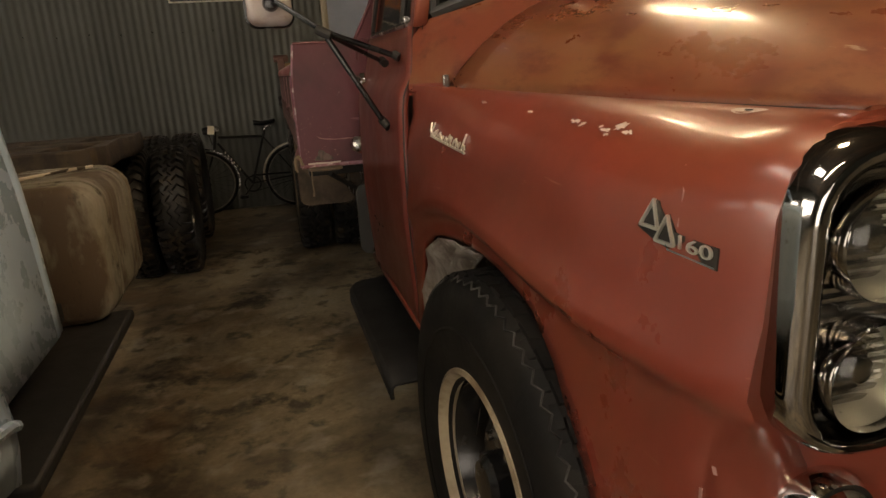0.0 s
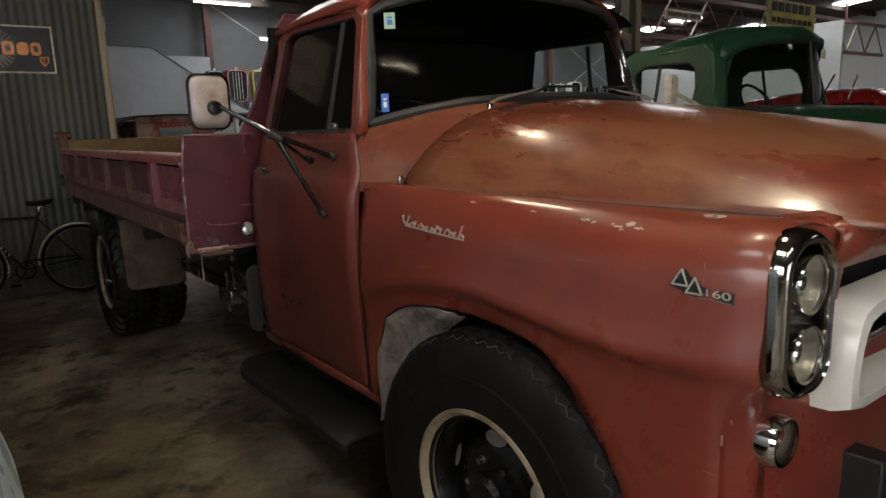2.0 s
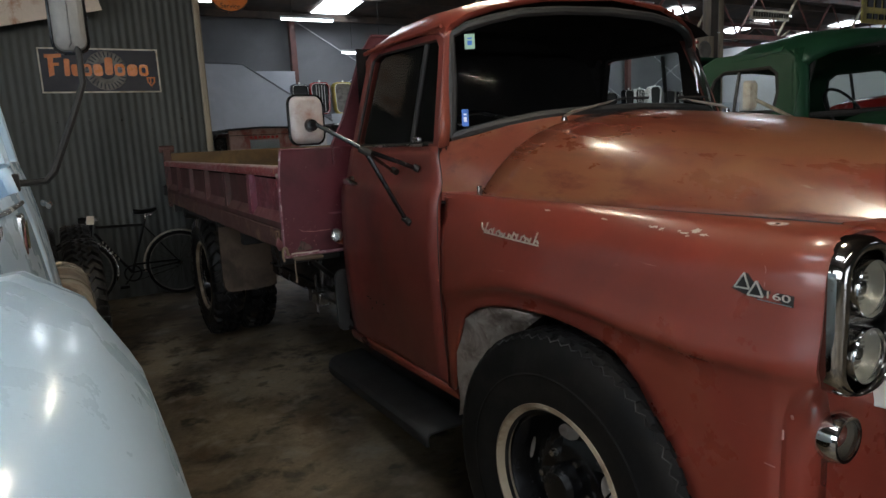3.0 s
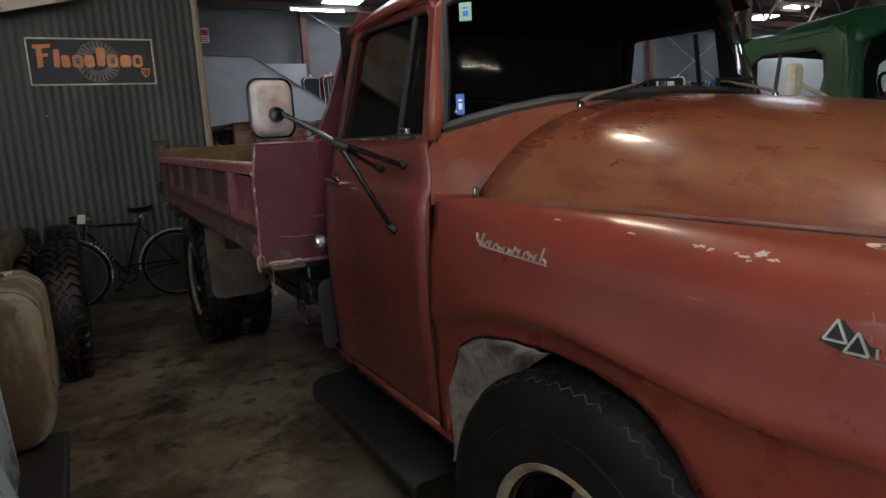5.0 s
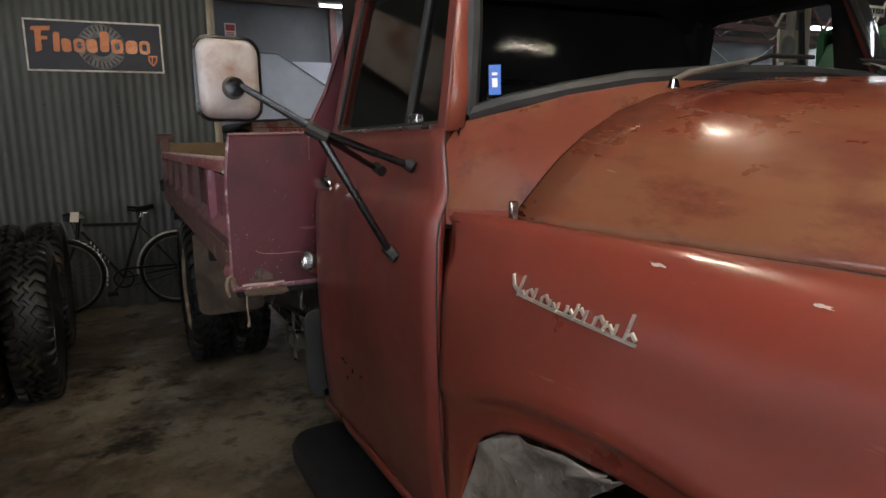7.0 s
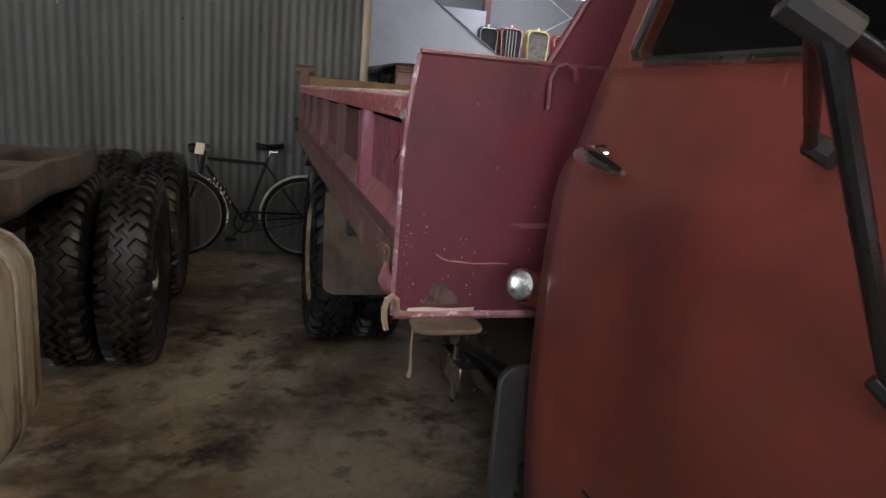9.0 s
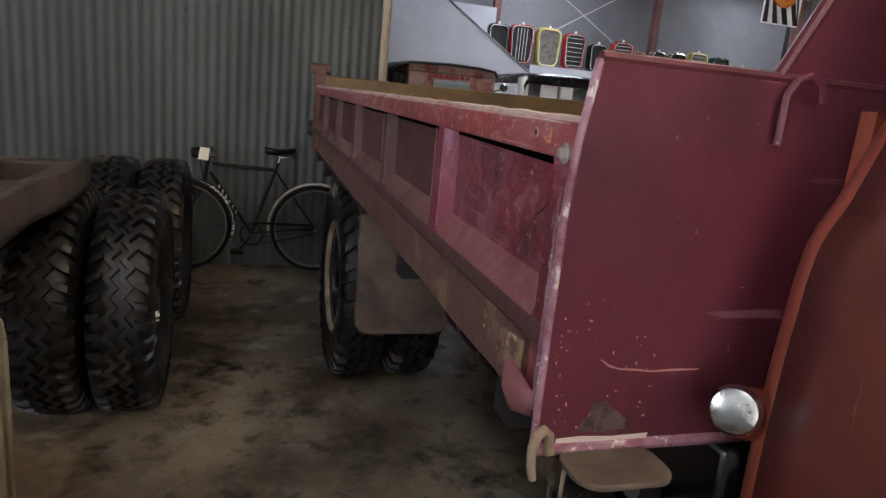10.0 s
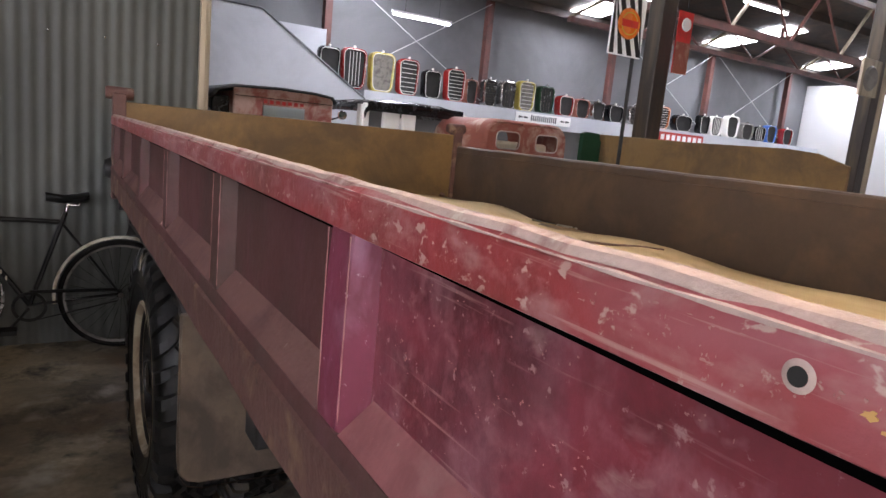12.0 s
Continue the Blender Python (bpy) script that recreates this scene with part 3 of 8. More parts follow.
def ring_plate(outer, inner, y, depth, bm=None, axis="y"):
    """A flat frame between two outlines of equally many (u, z) pairs."""
    put = {"y": lambda u, z, d: (u, y + d, z), "x": lambda u, z, d: (y + d, u, z)}[axis]
    bm = bm or bmesh.new()
    rows = [[bm.verts.new(put(u, z, d)) for u, z in o] for o, d in ((outer, 0), (inner, 0), (inner, depth), (outer, depth))]
    n = len(outer)
    for k in range(4):
        a, b = rows[k], rows[(k + 1) % 4]
        for i in range(n):
            j = (i + 1) % n
            bm.faces.new((a[i], a[j], b[j], b[i]))
    return bm


def rounded(cx, cz, hw, hh, r, n=5):
    """A rounded rectangle as (u, z) pairs."""
    pts = []
    for qx, qz, a0 in ((1, 1, 0), (-1, 1, 90), (-1, -1, 180), (1, -1, 270)):
        for k in range(n + 1):
            a = radians(a0 + 90 * k / n)
            pts.append((cx + qx * (hw - r) + r * math.cos(a), cz + qz * (hh - r) + r * math.sin(a)))
    return pts


def lerp(table, y):
    """Smooth value from a table of (position, value) pairs."""
    if y <= table[0][0]:
        return table[0][1]
    for (a, va), (b, vb) in zip(table, table[1:]):
        if y <= b:
            return va + (vb - va) * (y - a) / (b - a)
    return table[-1][1]


def writing(name, text, at, size, mat, parent, rot=(90, 0, 0), depth=0.001, width=0.0):
    cu = bpy.data.curves.new(name, "FONT")
    cu.body, cu.size, cu.extrude, cu.align_x, cu.align_y = text, size, depth, "CENTER", "CENTER"
    cu.materials.append(M[mat])
    tmp = new(name + "_curve", cu)
    dg = bpy.context.evaluated_depsgraph_get()
    me = bpy.data.meshes.new_from_object(tmp.evaluated_get(dg))
    bpy.data.objects.remove(tmp)
    ob = new(name, me)
    if width:
        w = max(v.co.x for v in me.vertices) - min(v.co.x for v in me.vertices)
        for v in me.vertices:
            v.co.x *= width / w
    me.transform(Euler([radians(a) for a in rot]).to_matrix().to_4x4())
    base = BASE[parent.name]
    me.transform(Matrix.Translation(Vector(at) - base))
    ob.parent = parent
    BASE[ob.name] = base
    return ob



# ---- the shed ----
def wall(name, x0, y0, z0, x1, y1, z1, mat):
    return solid(name, box(x0, y0, z0, x1, y1, z1), mat, "", "", kind="structure", smooth=False)


WEST, EAST, SOUTH, NORTH, IRON_Y, EDGE_X = -5.0, 27.0, -7.0, 15.3, 7.8, 1.85
tagged(solid("floor", box(WEST, SOUTH, -0.2, EAST, NORTH, 0.0), "concrete", "stained bare concrete workshop floor", "floor", kind="structure", smooth=False))
wall("wall_north", WEST, NORTH, -0.2, EAST + 0.2, NORTH + 0.2, 5.2, "grey_wall")
SOUTH_OPENING = (-2.4, 1.2, 3.3)  # unseen opening added in the south wall to let light in
for x0, x1, z0, z1 in ((WEST, SOUTH_OPENING[0], -0.2, 5.2), (SOUTH_OPENING[1], EAST + 0.2, -0.2, 5.2), (SOUTH_OPENING[0], SOUTH_OPENING[1], SOUTH_OPENING[2], 5.2)):
    wall("wall_south", x0, SOUTH - 0.2, z0, x1, SOUTH, z1, "iron")
# added glowing sheet that lights the trucks from the south
solid("backdrop", box(SOUTH_OPENING[0] - 0.5, SOUTH - 0.6, -0.2, SOUTH_OPENING[1] + 0.5, SOUTH - 0.55, SOUTH_OPENING[2] + 0.4), "outside", "", "", kind="structure", smooth=False)
ADDED_WINDOWS = [(-4.6, 1.0, 1.6, 3.6), (1.9, 3.8, 1.3, 3.0)]  # unseen windows added for light, west wall: y from, y to, sill, head
yy = SOUTH - 0.2
for a, b, z0, z1 in ADDED_WINDOWS:
    wall("wall_west", WEST - 0.2, yy, -0.2, WEST, a, 6.2, "iron")
    wall("wall_west", WEST - 0.2, a, -0.2, WEST, b, z0, "iron")
    wall("wall_west", WEST - 0.2, a, z1, WEST, b, 6.2, "iron")
    yy = b
wall("wall_west", WEST - 0.2, yy, -0.2, WEST, NORTH + 0.2, 6.2, "iron")
for n, (a, b, z0, z1) in enumerate(ADDED_WINDOWS):
    # an added light source; its panes glow onto the trucks
    win = thing("window_%d" % (n + 1), (WEST, (a + b) / 2, z0), "added unseen window that brightens the red truck's side", "window", kind="structure")
    k = round((b - a) / 1.1)
    w = (b - a) / k
    for i in range(k):
        y = a + w * (i + 0.5)
        part("pane", box(WEST - 0.12, y - w / 2 + 0.03, z0 + 0.03, WEST - 0.11, y + w / 2 - 0.03, z1 - 0.03), "west_day", win, smooth=False)
        part("window_bar", box(WEST - 0.15, y + w / 2 - 0.03, z0, WEST - 0.05, y + w / 2 + 0.03, z1), "trim", win, smooth=False)
    part("window_sill", box(WEST - 0.15, a, z0 - 0.03, WEST + 0.05, b, z0 + 0.03), "trim", win, smooth=False)
wall("wall_east", EAST, SOUTH, -0.2, EAST + 0.2, NORTH, 6.2, "white_wall")


def corrugated(x0, x1, y, z0, z1, pitch=0.076, depth=0.0045):
    """A sheet of corrugated iron facing -y, as one wavy skin with thickness."""
    n = int((x1 - x0) / pitch * 8)
    ring = lambda z, d: [(x0 + (x1 - x0) * k / n, y + d + depth * math.sin(k / 8 * math.tau), z) for k in range(n + 1)]
    bm = loft([ring(z0, 0), ring(z1, 0)])
    loft([ring(z1, 0.03), ring(z0, 0.03)], bm=bm)
    return bm


iron = solid("wall_iron", corrugated(WEST, EDGE_X, IRON_Y, 0.0, 5.6), "iron", "grey corrugated iron partition wall with nail heads", "wall", kind="structure")
BASE[iron.name] = iron.location.copy()
solid("trim_edge", box(EDGE_X, IRON_Y - 0.045, 0, EDGE_X + 0.035, IRON_Y + 0.05, 5.6), "trim", "", "", kind="structure", bevel=0.004)
solid("trim_post", tube([(EDGE_X + 0.055, IRON_Y + 0.03, 0), (EDGE_X + 0.055, IRON_Y + 0.03, 5.6)], 0.022), "trim", "", "", kind="structure")
for z in (1.93, 3.3):
    for k in range(22):
        x = EDGE_X - 0.25 - k * 0.30
        solid("nail_head", lathe([(0.0, 0.0), (0.008, 0.001), (0.006, 0.006), (0.0, 0.008)], (x, IRON_Y - 0.008, z + 0.01 * math.sin(k * 3)), "y", 10, sign=-1), "chrome_dull",
              "small galvanised roofing nail head in the iron wall", "nail", "nails in the iron wall")


def roof_z(y):
    return 4.45 + 0.1 * min(NORTH - y, y - SOUTH)


RIDGE = (NORTH + SOUTH) / 2
# the last three sheets are added out of view, to brighten wall and fenders
LIGHTS = [(x, y) for x in (6.2, 11.2, 15.6, 20.0, 24.0) for y in (13.6,)] + [(x, y) for x in (9.6, 14.5, 19.5, 24.0) for y in (9.2,)] + [(17.0, 4.4), (22.5, 4.4)] + [(10.0, -4.8), (3.4, 9.3), (-1.4, 0.3)]
bm = bmesh.new()
for sgn, ya, yb in ((1, SOUTH - 0.2, RIDGE), (-1, RIDGE, NORTH + 0.2)):
    v = [bm.verts.new((x, y, roof_z(y) + d)) for d in (0, 0.12) for x, y in ((WEST - 0.2, ya), (EAST + 0.2, ya), (EAST + 0.2, yb), (WEST - 0.2, yb))]
    for f in ((0, 1, 2, 3), (7, 6, 5, 4), (0, 4, 5, 1), (1, 5, 6, 2), (2, 6, 7, 3), (3, 7, 4, 0)):
        bm.faces.new([v[i] for i in f])
solid("ceiling", bm, "roof", "dark lined pitched shed roof", "ceiling", kind="structure", smooth=False)
for x, y in LIGHTS:
    z = [roof_z(y + d) - 0.03 for d in (-1.1, 1.1)]
    bm = bmesh.new()
    v = [bm.verts.new(p) for p in ((x - 0.42, y - 1.1, z[0]), (x + 0.42, y - 1.1, z[0]), (x + 0.42, y + 1.1, z[1]), (x - 0.42, y + 1.1, z[1]))]
    bm.faces.new(v)
    solid("skylight", bm, "skylight", "bright translucent roof sheet letting daylight in", "skylight", "skylights in the roof", smooth=False, thick=0.01)
for k, y in enumerate(y for y in np.arange(SOUTH + 1, NORTH, 1.6)):
    solid("purlin", box(WEST, y - 0.04, roof_z(y) - 0.17, EAST, y + 0.04, roof_z(y) - 0.02), "roof", "dark timber roof purlin", "purlin", "roof purlins", smooth=False)



# ---- the red tray truck ----
CX = 2.42  # its centre line


def flip(bm):
    """The same form on the other side of the truck's centre line."""
    for v in bm.verts:
        v.co.x = 2 * CX - v.co.x
    return bm


truck = thing("truck", (CX, 3.4, 0), "worn red bonneted tray truck with white grille standing on concrete", "truck")

ARCH = [(0.60, 0.50), (0.84, 0.50), (0.87, 0.58), (0.909, 0.675), (0.97, 0.80), (1.054, 0.912), (1.14, 0.98), (1.25, 1.012), (1.41, 1.022), (1.58, 1.014), (1.70, 0.998), (1.774, 0.975),
        (1.84, 0.935), (1.884, 0.87), (1.915, 0.76), (1.93, 0.64), (1.94, 0.62), (2.0, 0.62)]
CREASE = [(0.55, 1.06), (0.85, 1.046), (1.07, 1.062), (1.25, 1.085), (1.40, 1.094), (1.6, 1.085), (1.75, 1.055), (1.9, 1.0), (2.0, 0.98)]
SEAM_X = [(0.5, 1.85), (0.6, 1.83), (0.76, 1.80), (1.0, 1.755), (1.3, 1.695), (1.5, 1.655), (1.75, 1.61), (1.86, 1.585), (1.93, 1.55), (2.0, 1.524)]
RIDGE_Z = [(0.5, 1.44), (0.55, 1.475), (0.6, 1.497), (0.71, 1.516), (0.89, 1.54), (1.165, 1.577), (1.45, 1.617), (1.86, 1.652)]


def side_x(y):
    return lerp([(0.55, 1.578), (0.575, 1.562), (0.6, 1.546), (0.63, 1.534), (0.68, 1.522), (0.9, 1.508), (1.3, 1.492), (1.6, 1.487), (2.0, 1.492)], y)


def fender_ring(y):
    s, zb, zc, sx = side_x(y), lerp(ARCH, y), lerp(CREASE, y), lerp(SEAM_X, y)
    bulge = lerp([(0.55, 0.0), (0.64, 0.006), (0.8, 0.02), (1.1, 0.026), (1.5, 0.026), (1.75, 0.012), (1.95, 0.0)], y)
    zb = min(zb, zc - 0.05)
    top = lerp([(0.55, 1.335), (0.62, 1.347), (0.8, 1.352), (1.3, 1.362), (1.86, 1.372)], y)
    # under the lamps the corner turns in and lies further back
    back = lambda z: max(0.0, 0.66 - y) * min(1, max(0, (1.04 - z) / 0.06))
    low = [(s + bulge * 1.2 + 0.006 + 0.2 * back(z), y + back(z), z) for z in (zb + (zc - 0.035 - zb) * t for t in (0, 0.35, 0.7, 0.86, 1))]
    e = lerp([(0.58, 0.35), (0.75, 0.8), (1.0, 1.0), (1.5, 1.0), (1.75, 0.7), (1.95, 0.0)], y)  # a soft shelf over the arch
    mid = [(s + bulge * 1.0, y, zc - 0.014), (s + 0.001 - 0.004 * e, y, zc - 0.004), (s - 0.007 - 0.005 * e, y, zc + 0.014), (s - 0.006 - 0.001 * e, y, zc + 0.036), (s - 0.004 + 0.006 * e, y, zc + 0.066), (s + 0.010 * e, y, zc + 0.095)]
    z1 = zc + 0.095
    f = min(1, max(0, (0.76 - y) / 0.13))  # fuller shoulder round the lamps
    up = [(s + 0.006 + 0.005 * e, y, z1 + (1.25 - z1) * 0.6), (s + 0.016 - 0.006 * f, y, 1.25 + 0.012 * f), (s + 0.032 - 0.008 * f, y, 1.29 + 0.016 * f)]
    w = sx - (s + 0.032)
    crown = [(s + 0.032 + w * a, y, 1.29 + (top - 1.29) * b + g * f) for a, b, g in ((0.12, 0.40, 0.024), (0.26, 0.74, 0.017), (0.42, 0.95, 0.009), (0.58, 1.0, 0.005), (0.76, 0.93, 0), (0.92, 0.84, 0), (1.0, 0.80, 0))]
    return low + mid + up + crown


FY = [0.588, 0.602, 0.615, 0.63, 0.68, 0.74, 0.80, 0.84, 0.87, 0.89, 0.909, 0.94, 0.97, 1.01, 1.054, 1.1, 1.14, 1.2, 1.3, 1.41, 1.5, 1.58, 1.65, 1.7, 1.74, 1.774, 1.81, 1.84, 1.865, 1.884, 1.9, 1.915, 1.924, 1.932, 1.94, 1.965, 1.985]
turn_in = lambda z: min(1, max(0, (1.04 - z) / 0.06))
LIP = [[(x + a + (b - a) * turn_in(z), y + c + (d - c) * turn_in(z), z - e * (z > 1.29)) for x, y, z in fender_ring(FY[0])] for a, b, c, d, e in ((0.04, 0.085, 0.016, -0.040, 0.012), (0.025, 0.05, 0.010, -0.033, 0.006), (0.012, 0.02, 0.004, -0.020, 0.0))]
fender = part("front_fender", loft(LIP + [fender_ring(y) for y in FY]), "paint", truck, thick=0.012, angle=50)
part("front_fender", flip(loft(LIP + [fender_ring(y) for y in FY])), "paint", truck, thick=0.012, angle=50)


def seam_z(y):
    top = lerp([(0.55, 1.335), (0.62, 1.347), (0.8, 1.352), (1.3, 1.362), (1.86, 1.372)], y)
    return 1.29 + (top - 1.29) * 0.8


def hood_half(y):
    sx, rz = lerp(SEAM_X, y) + 0.003, lerp(RIDGE_Z, y)
    z0 = seam_z(y) + 0.003
    w, h = CX - sx, rz - z0
    return [(sx + w * a, y, z0 + h * b) for a, b in ((0, 0), (0.03, 0.09), (0.08, 0.24), (0.14, 0.40), (0.22, 0.57), (0.32, 0.72), (0.45, 0.84), (0.61, 0.93), (0.80, 0.983), (1.0, 1.0))]


def whole(half):
    return half + [(2 * CX - x, y, z) for x, y, z in half[-2::-1]]


HY = [0.53, 0.56, 0.60, 0.66, 0.74, 0.85, 1.0, 1.2, 1.4, 1.6, 1.75, 1.86]
nose = [[(x + (CX - x) * 0.03, y0, zz) for x, _, z in whole(hood_half(0.53)) for zz in (1.325 + (z - 1.325) * k,)] for y0, k in ((0.50, 0.15), (0.502, 0.5), (0.513, 0.82))]
part("bonnet", loft(nose + [whole(hood_half(y)) for y in HY]), "hood_paint", truck, "faded red bonnet with tan patches of wear and painted haze", thick=0.012, angle=50)
# the seam between bonnet and fender, with its little chrome clip
part("bonnet_seam", tube([(lerp(SEAM_X, y) + 0.002, y, seam_z(y) + 0.001) for y in np.linspace(0.6, 1.86, 14)], 0.002, 6), "black_matt", truck)
part("bonnet_clip", box(1.583, 1.845, 1.362, 1.60, 1.858, 1.40), "chrome_dull", truck, bevel=0.003)

# cowl between bonnet and windscreen
COWL = [(1.519, 1.999, 1.378), (1.533, 2.012, 1.41), (1.545, 2.038, 1.46), (1.556, 2.068, 1.51), (1.60, 2.088, 1.555), (1.66, 2.06, 1.578), (1.80, 1.965, 1.61), (1.94, 1.902, 1.632), (2.15, 1.855, 1.645), (2.42, 1.838, 1.65)]
ring0 = [(x, y + 0.004, z) for x, y, z in hood_half(1.86)]
midr = [tuple((a + b) / 2 + (0.006 if i == 2 else 0) for i, (a, b) in enumerate(zip(p, q))) for p, q in zip(ring0, COWL)]
part("cowl", loft([whole(ring0), whole(midr), whole(COWL)]), "cowl_paint", truck, angle=60)
part("cowl_side", loft([[(1.519, 1.999, z), (1.588, 1.862, z + 0.002)] for z in (1.345, 1.378)]), "paint", truck)
for x0 in (2.04, 2.60):
    vent = bmesh.new()
    for k in range(14):
        x = x0 + k * 0.019
        for y in (1.79, 1.815, 1.84):
            dz = lerp([(p[0], p[2]) for p in whole(hood_half(y))], x)
            box(x, y - 0.008, dz - 0.004, x + 0.010, y + 0.008, dz + 0.0025, vent)
    part("cowl_vent", vent, "black_matt", truck, smooth=False)

# front end: panel behind the grille, valance, headlamp pods
FRONT = [(1.60, 0.68), (1.603, 0.66), (1.612, 0.645), (1.632, 0.634), (1.66, 0.624), (1.75, 0.604), (1.95, 0.585), (2.42, 0.565)]
fr = lambda z, push: whole([(x, y + push, z) for x, y in FRONT])
part("front_panel", loft([fr(0.47, 0.05), fr(0.55, 0.01), fr(0.7, 0.0), fr(0.9, 0.0), fr(0.945, 0.0), fr(0.985, 0.006), fr(1.003, 0.016), fr(1.03, 0.04)]), "paint", truck, thick=0.01)
FRONT = [(1.79, 0.562), (1.95, 0.557), (2.42, 0.545)]
part("nose_panel", loft([fr(1.235, 0.015), fr(1.27, 0.0), fr(1.30, -0.012), fr(1.325, -0.01), fr(1.34, 0.02)]), "paint", truck, thick=0.01)
for m in (lambda b: b, flip):
    part("lamp_panel", m(loft([[(1.70, 0.63, z), (1.735, 0.604 + d, z), (1.76, 0.588 + d, z), (1.80, 0.580 + d, z), (1.87, 0.578 + d, z)] for z, d in ((0.98, 0.02), (1.05, 0.014), (1.15, 0.012), (1.24, 0.0), (1.29, -0.010), (1.325, -0.012), (1.345, 0.004), (1.355, 0.05))])), "paint", truck, thick=0.008, angle=60)
part("grille_back", box(1.70, 0.64, 0.9, 3.14, 0.66, 1.3), "black_matt", truck)
for z in (1.05, 1.10, 1.15):
    part("grille_bar", box(1.86, 0.565, z - 0.008, 2.98, 0.585, z + 0.008), "chrome_dull", truck, bevel=0.004)


def grille_outline(off):
    pts = [(1.775, 0.95), (1.772, 1.02), (1.785, 1.10), (1.798, 1.14), (1.82, 1.172), (1.875, 1.19), (2.42, 1.198), (2.965, 1.19), (3.02, 1.172), (3.042, 1.14), (3.055, 1.10), (3.068, 1.02), (3.065, 0.95), (3.0, 0.935), (2.42, 0.93), (1.84, 0.935)]
    return [(CX + (x - CX) * 0.96 * (1 - off * 0.10), 1.05 + (z - 1.067) * (1 - off * 0.54)) for x, z in pts]


rings = []
for off, dy in ((0, 0.05), (0.02, 0.0), (0.2, -0.035), (0.55, -0.04), (0.85, -0.01), (1.0, 0.05)):
    rings.append([(x, 0.55 + dy + 0.012 * abs(x - CX), z) for x, z in grille_outline(off)])
part("grille_surround", loft(rings, True), "white_paint", truck, "white enamel grille surround", angle=45)


def lamp_pod(mirror):
    m = flip if mirror else (lambda b: b)
    c, tilt = (1.652, 1.175), 0.10
    put = lambda u, z, d: (u, 0.590 - tilt * (u - c[0]) + d, z)
    rows = []
    for hw, hh, r, d, s, e in ((0.088, 0.170, 0.086, 0.035, 0.004, -0.002), (0.089, 0.172, 0.087, 0.006, 0.004, -0.002), (0.089, 0.172, 0.087, -0.010, 0.004, -0.002), (0.087, 0.169, 0.084, -0.028, 0.005, -0.002), (0.081, 0.161, 0.076, -0.040, 0.006, -0.003), (0.074, 0.154, 0.066, -0.043, 0.010, -0.005), (0.068, 0.146, 0.060, -0.036, 0.014, -0.008),
                           (0.064, 0.141, 0.057, -0.02, 0.017, -0.011), (0.062, 0.139, 0.055, 0.03, 0.018, -0.012)):
        rows.append([put(u, z, d) for u, z in rounded(c[0] + s, c[1] + e, hw, hh, r, 8)])
    bez = part("headlamp_bezel", m(loft(rows, True)), "chrome_dark", truck, "chrome headlamp bezel", angle=60)
    back = plate(rounded(c[0] + 0.018, c[1] - 0.01, 0.068, 0.146, 0.06, 8), 0.595, 0.01)
    part("ribbed_plate", m(back), "chrome_dull", bez)
    ribs = bmesh.new()
    for k in range(26):
        z = c[1] - 0.137 + k * 0.0108
        box(c[0] - 0.044, 0.585, z, c[0] + 0.080, 0.594, z + 0.005, ribs)
    part("ribs", m(ribs), "chrome_dull", bez, smooth=False)
    for z in (1.234, 1.092):
        at = (c[0] + 0.018, 0.566, z)
        hl = part("headlamp", m(lathe([(0.060, 0.02), (0.0615, -0.008), (0.059, -0.016), (0.0575, -0.006)], at, "y", 40)), "chrome", bez)
        part("reflector", m(lathe([(0.058, -0.006), (0.046, 0.022), (0.02, 0.036), (0.0, 0.038)], at, "y", 40)), "silver", bez)
        part("bulb_shield", m(lathe([(0.0, 0.0), (0.014, 0.004), (0.012, 0.03), (0.0, 0.032)], at, "y", 20)), "chrome_dull", bez)
        lens = lathe([(0.058, -0.008), (0.048, -0.018), (0.03, -0.024), (0.0, -0.027)], at, "y", 40)
        part("lens", m(lens), "lens", bez, "clear ribbed headlamp lens").visible_shadow = False
    at = (1.682, 0.618, 0.888)
    ind = part("indicator", m(lathe([(0.058, 0.02), (0.06, -0.012), (0.052, -0.03), (0.045, -0.03), (0.043, -0.018)], at, "y", 36)), "chrome", truck, "round chrome front indicator")
    part("indicator_lens", m(lathe([(0.045, -0.024), (0.034, -0.036), (0.0, -0.042)], at, "y", 32)), "lens", ind)
    part("indicator_reflector", m(lathe([(0.044, -0.02), (0.03, 0.005), (0.0, 0.012)], at, "y", 32)), "silver", ind)


lamp_pod(False)
lamp_pod(True)
part("bumper", box(1.56, 0.30, 0.50, 3.28, 0.36, 0.68), "black_matt", truck, bevel=0.015)
for x in (1.9, 2.9):
    part("bumper_iron", box(x, 0.34, 0.53, x + 0.06, 0.62, 0.62), "black_matt", truck)

# badges, laid on the fender's curve
def side_at(y, z):
    ring = fender_ring(y)
    for p, q in zip(ring, ring[1:]):
        if p[2] <= z <= q[2] and q[2] > p[2]:
            return p[0] + (q[0] - p[0]) * (z - p[2]) / (q[2] - p[2])
    return ring[-1][0]


def lay(bm, lift):
    """Bends a flat form, given at x = depth, onto the fender's side."""
    for v in bm.verts:
        v.co.x += side_at(v.co.y, v.co.z) - lift
    return bm


def stroke(points, w, depth=0.004):
    """A flat stroke through (y, z) points."""
    bm = bmesh.new()
    pts = [Vector(p) for p in points]
    L, R = [], []
    for i, p in enumerate(pts):
        d = (pts[min(i + 1, len(pts) - 1)] - pts[max(i - 1, 0)]).normalized()
        n = Vector((-d.y, d.x)) * w / 2
        L.append(p + n)
        R.append(p - n)
    return loft([[(x, q.x, q.y) for q, x in ((l, 0), (l, depth), (r, depth), (r, 0))] for l, r in zip(L, R)], True, True, bm)


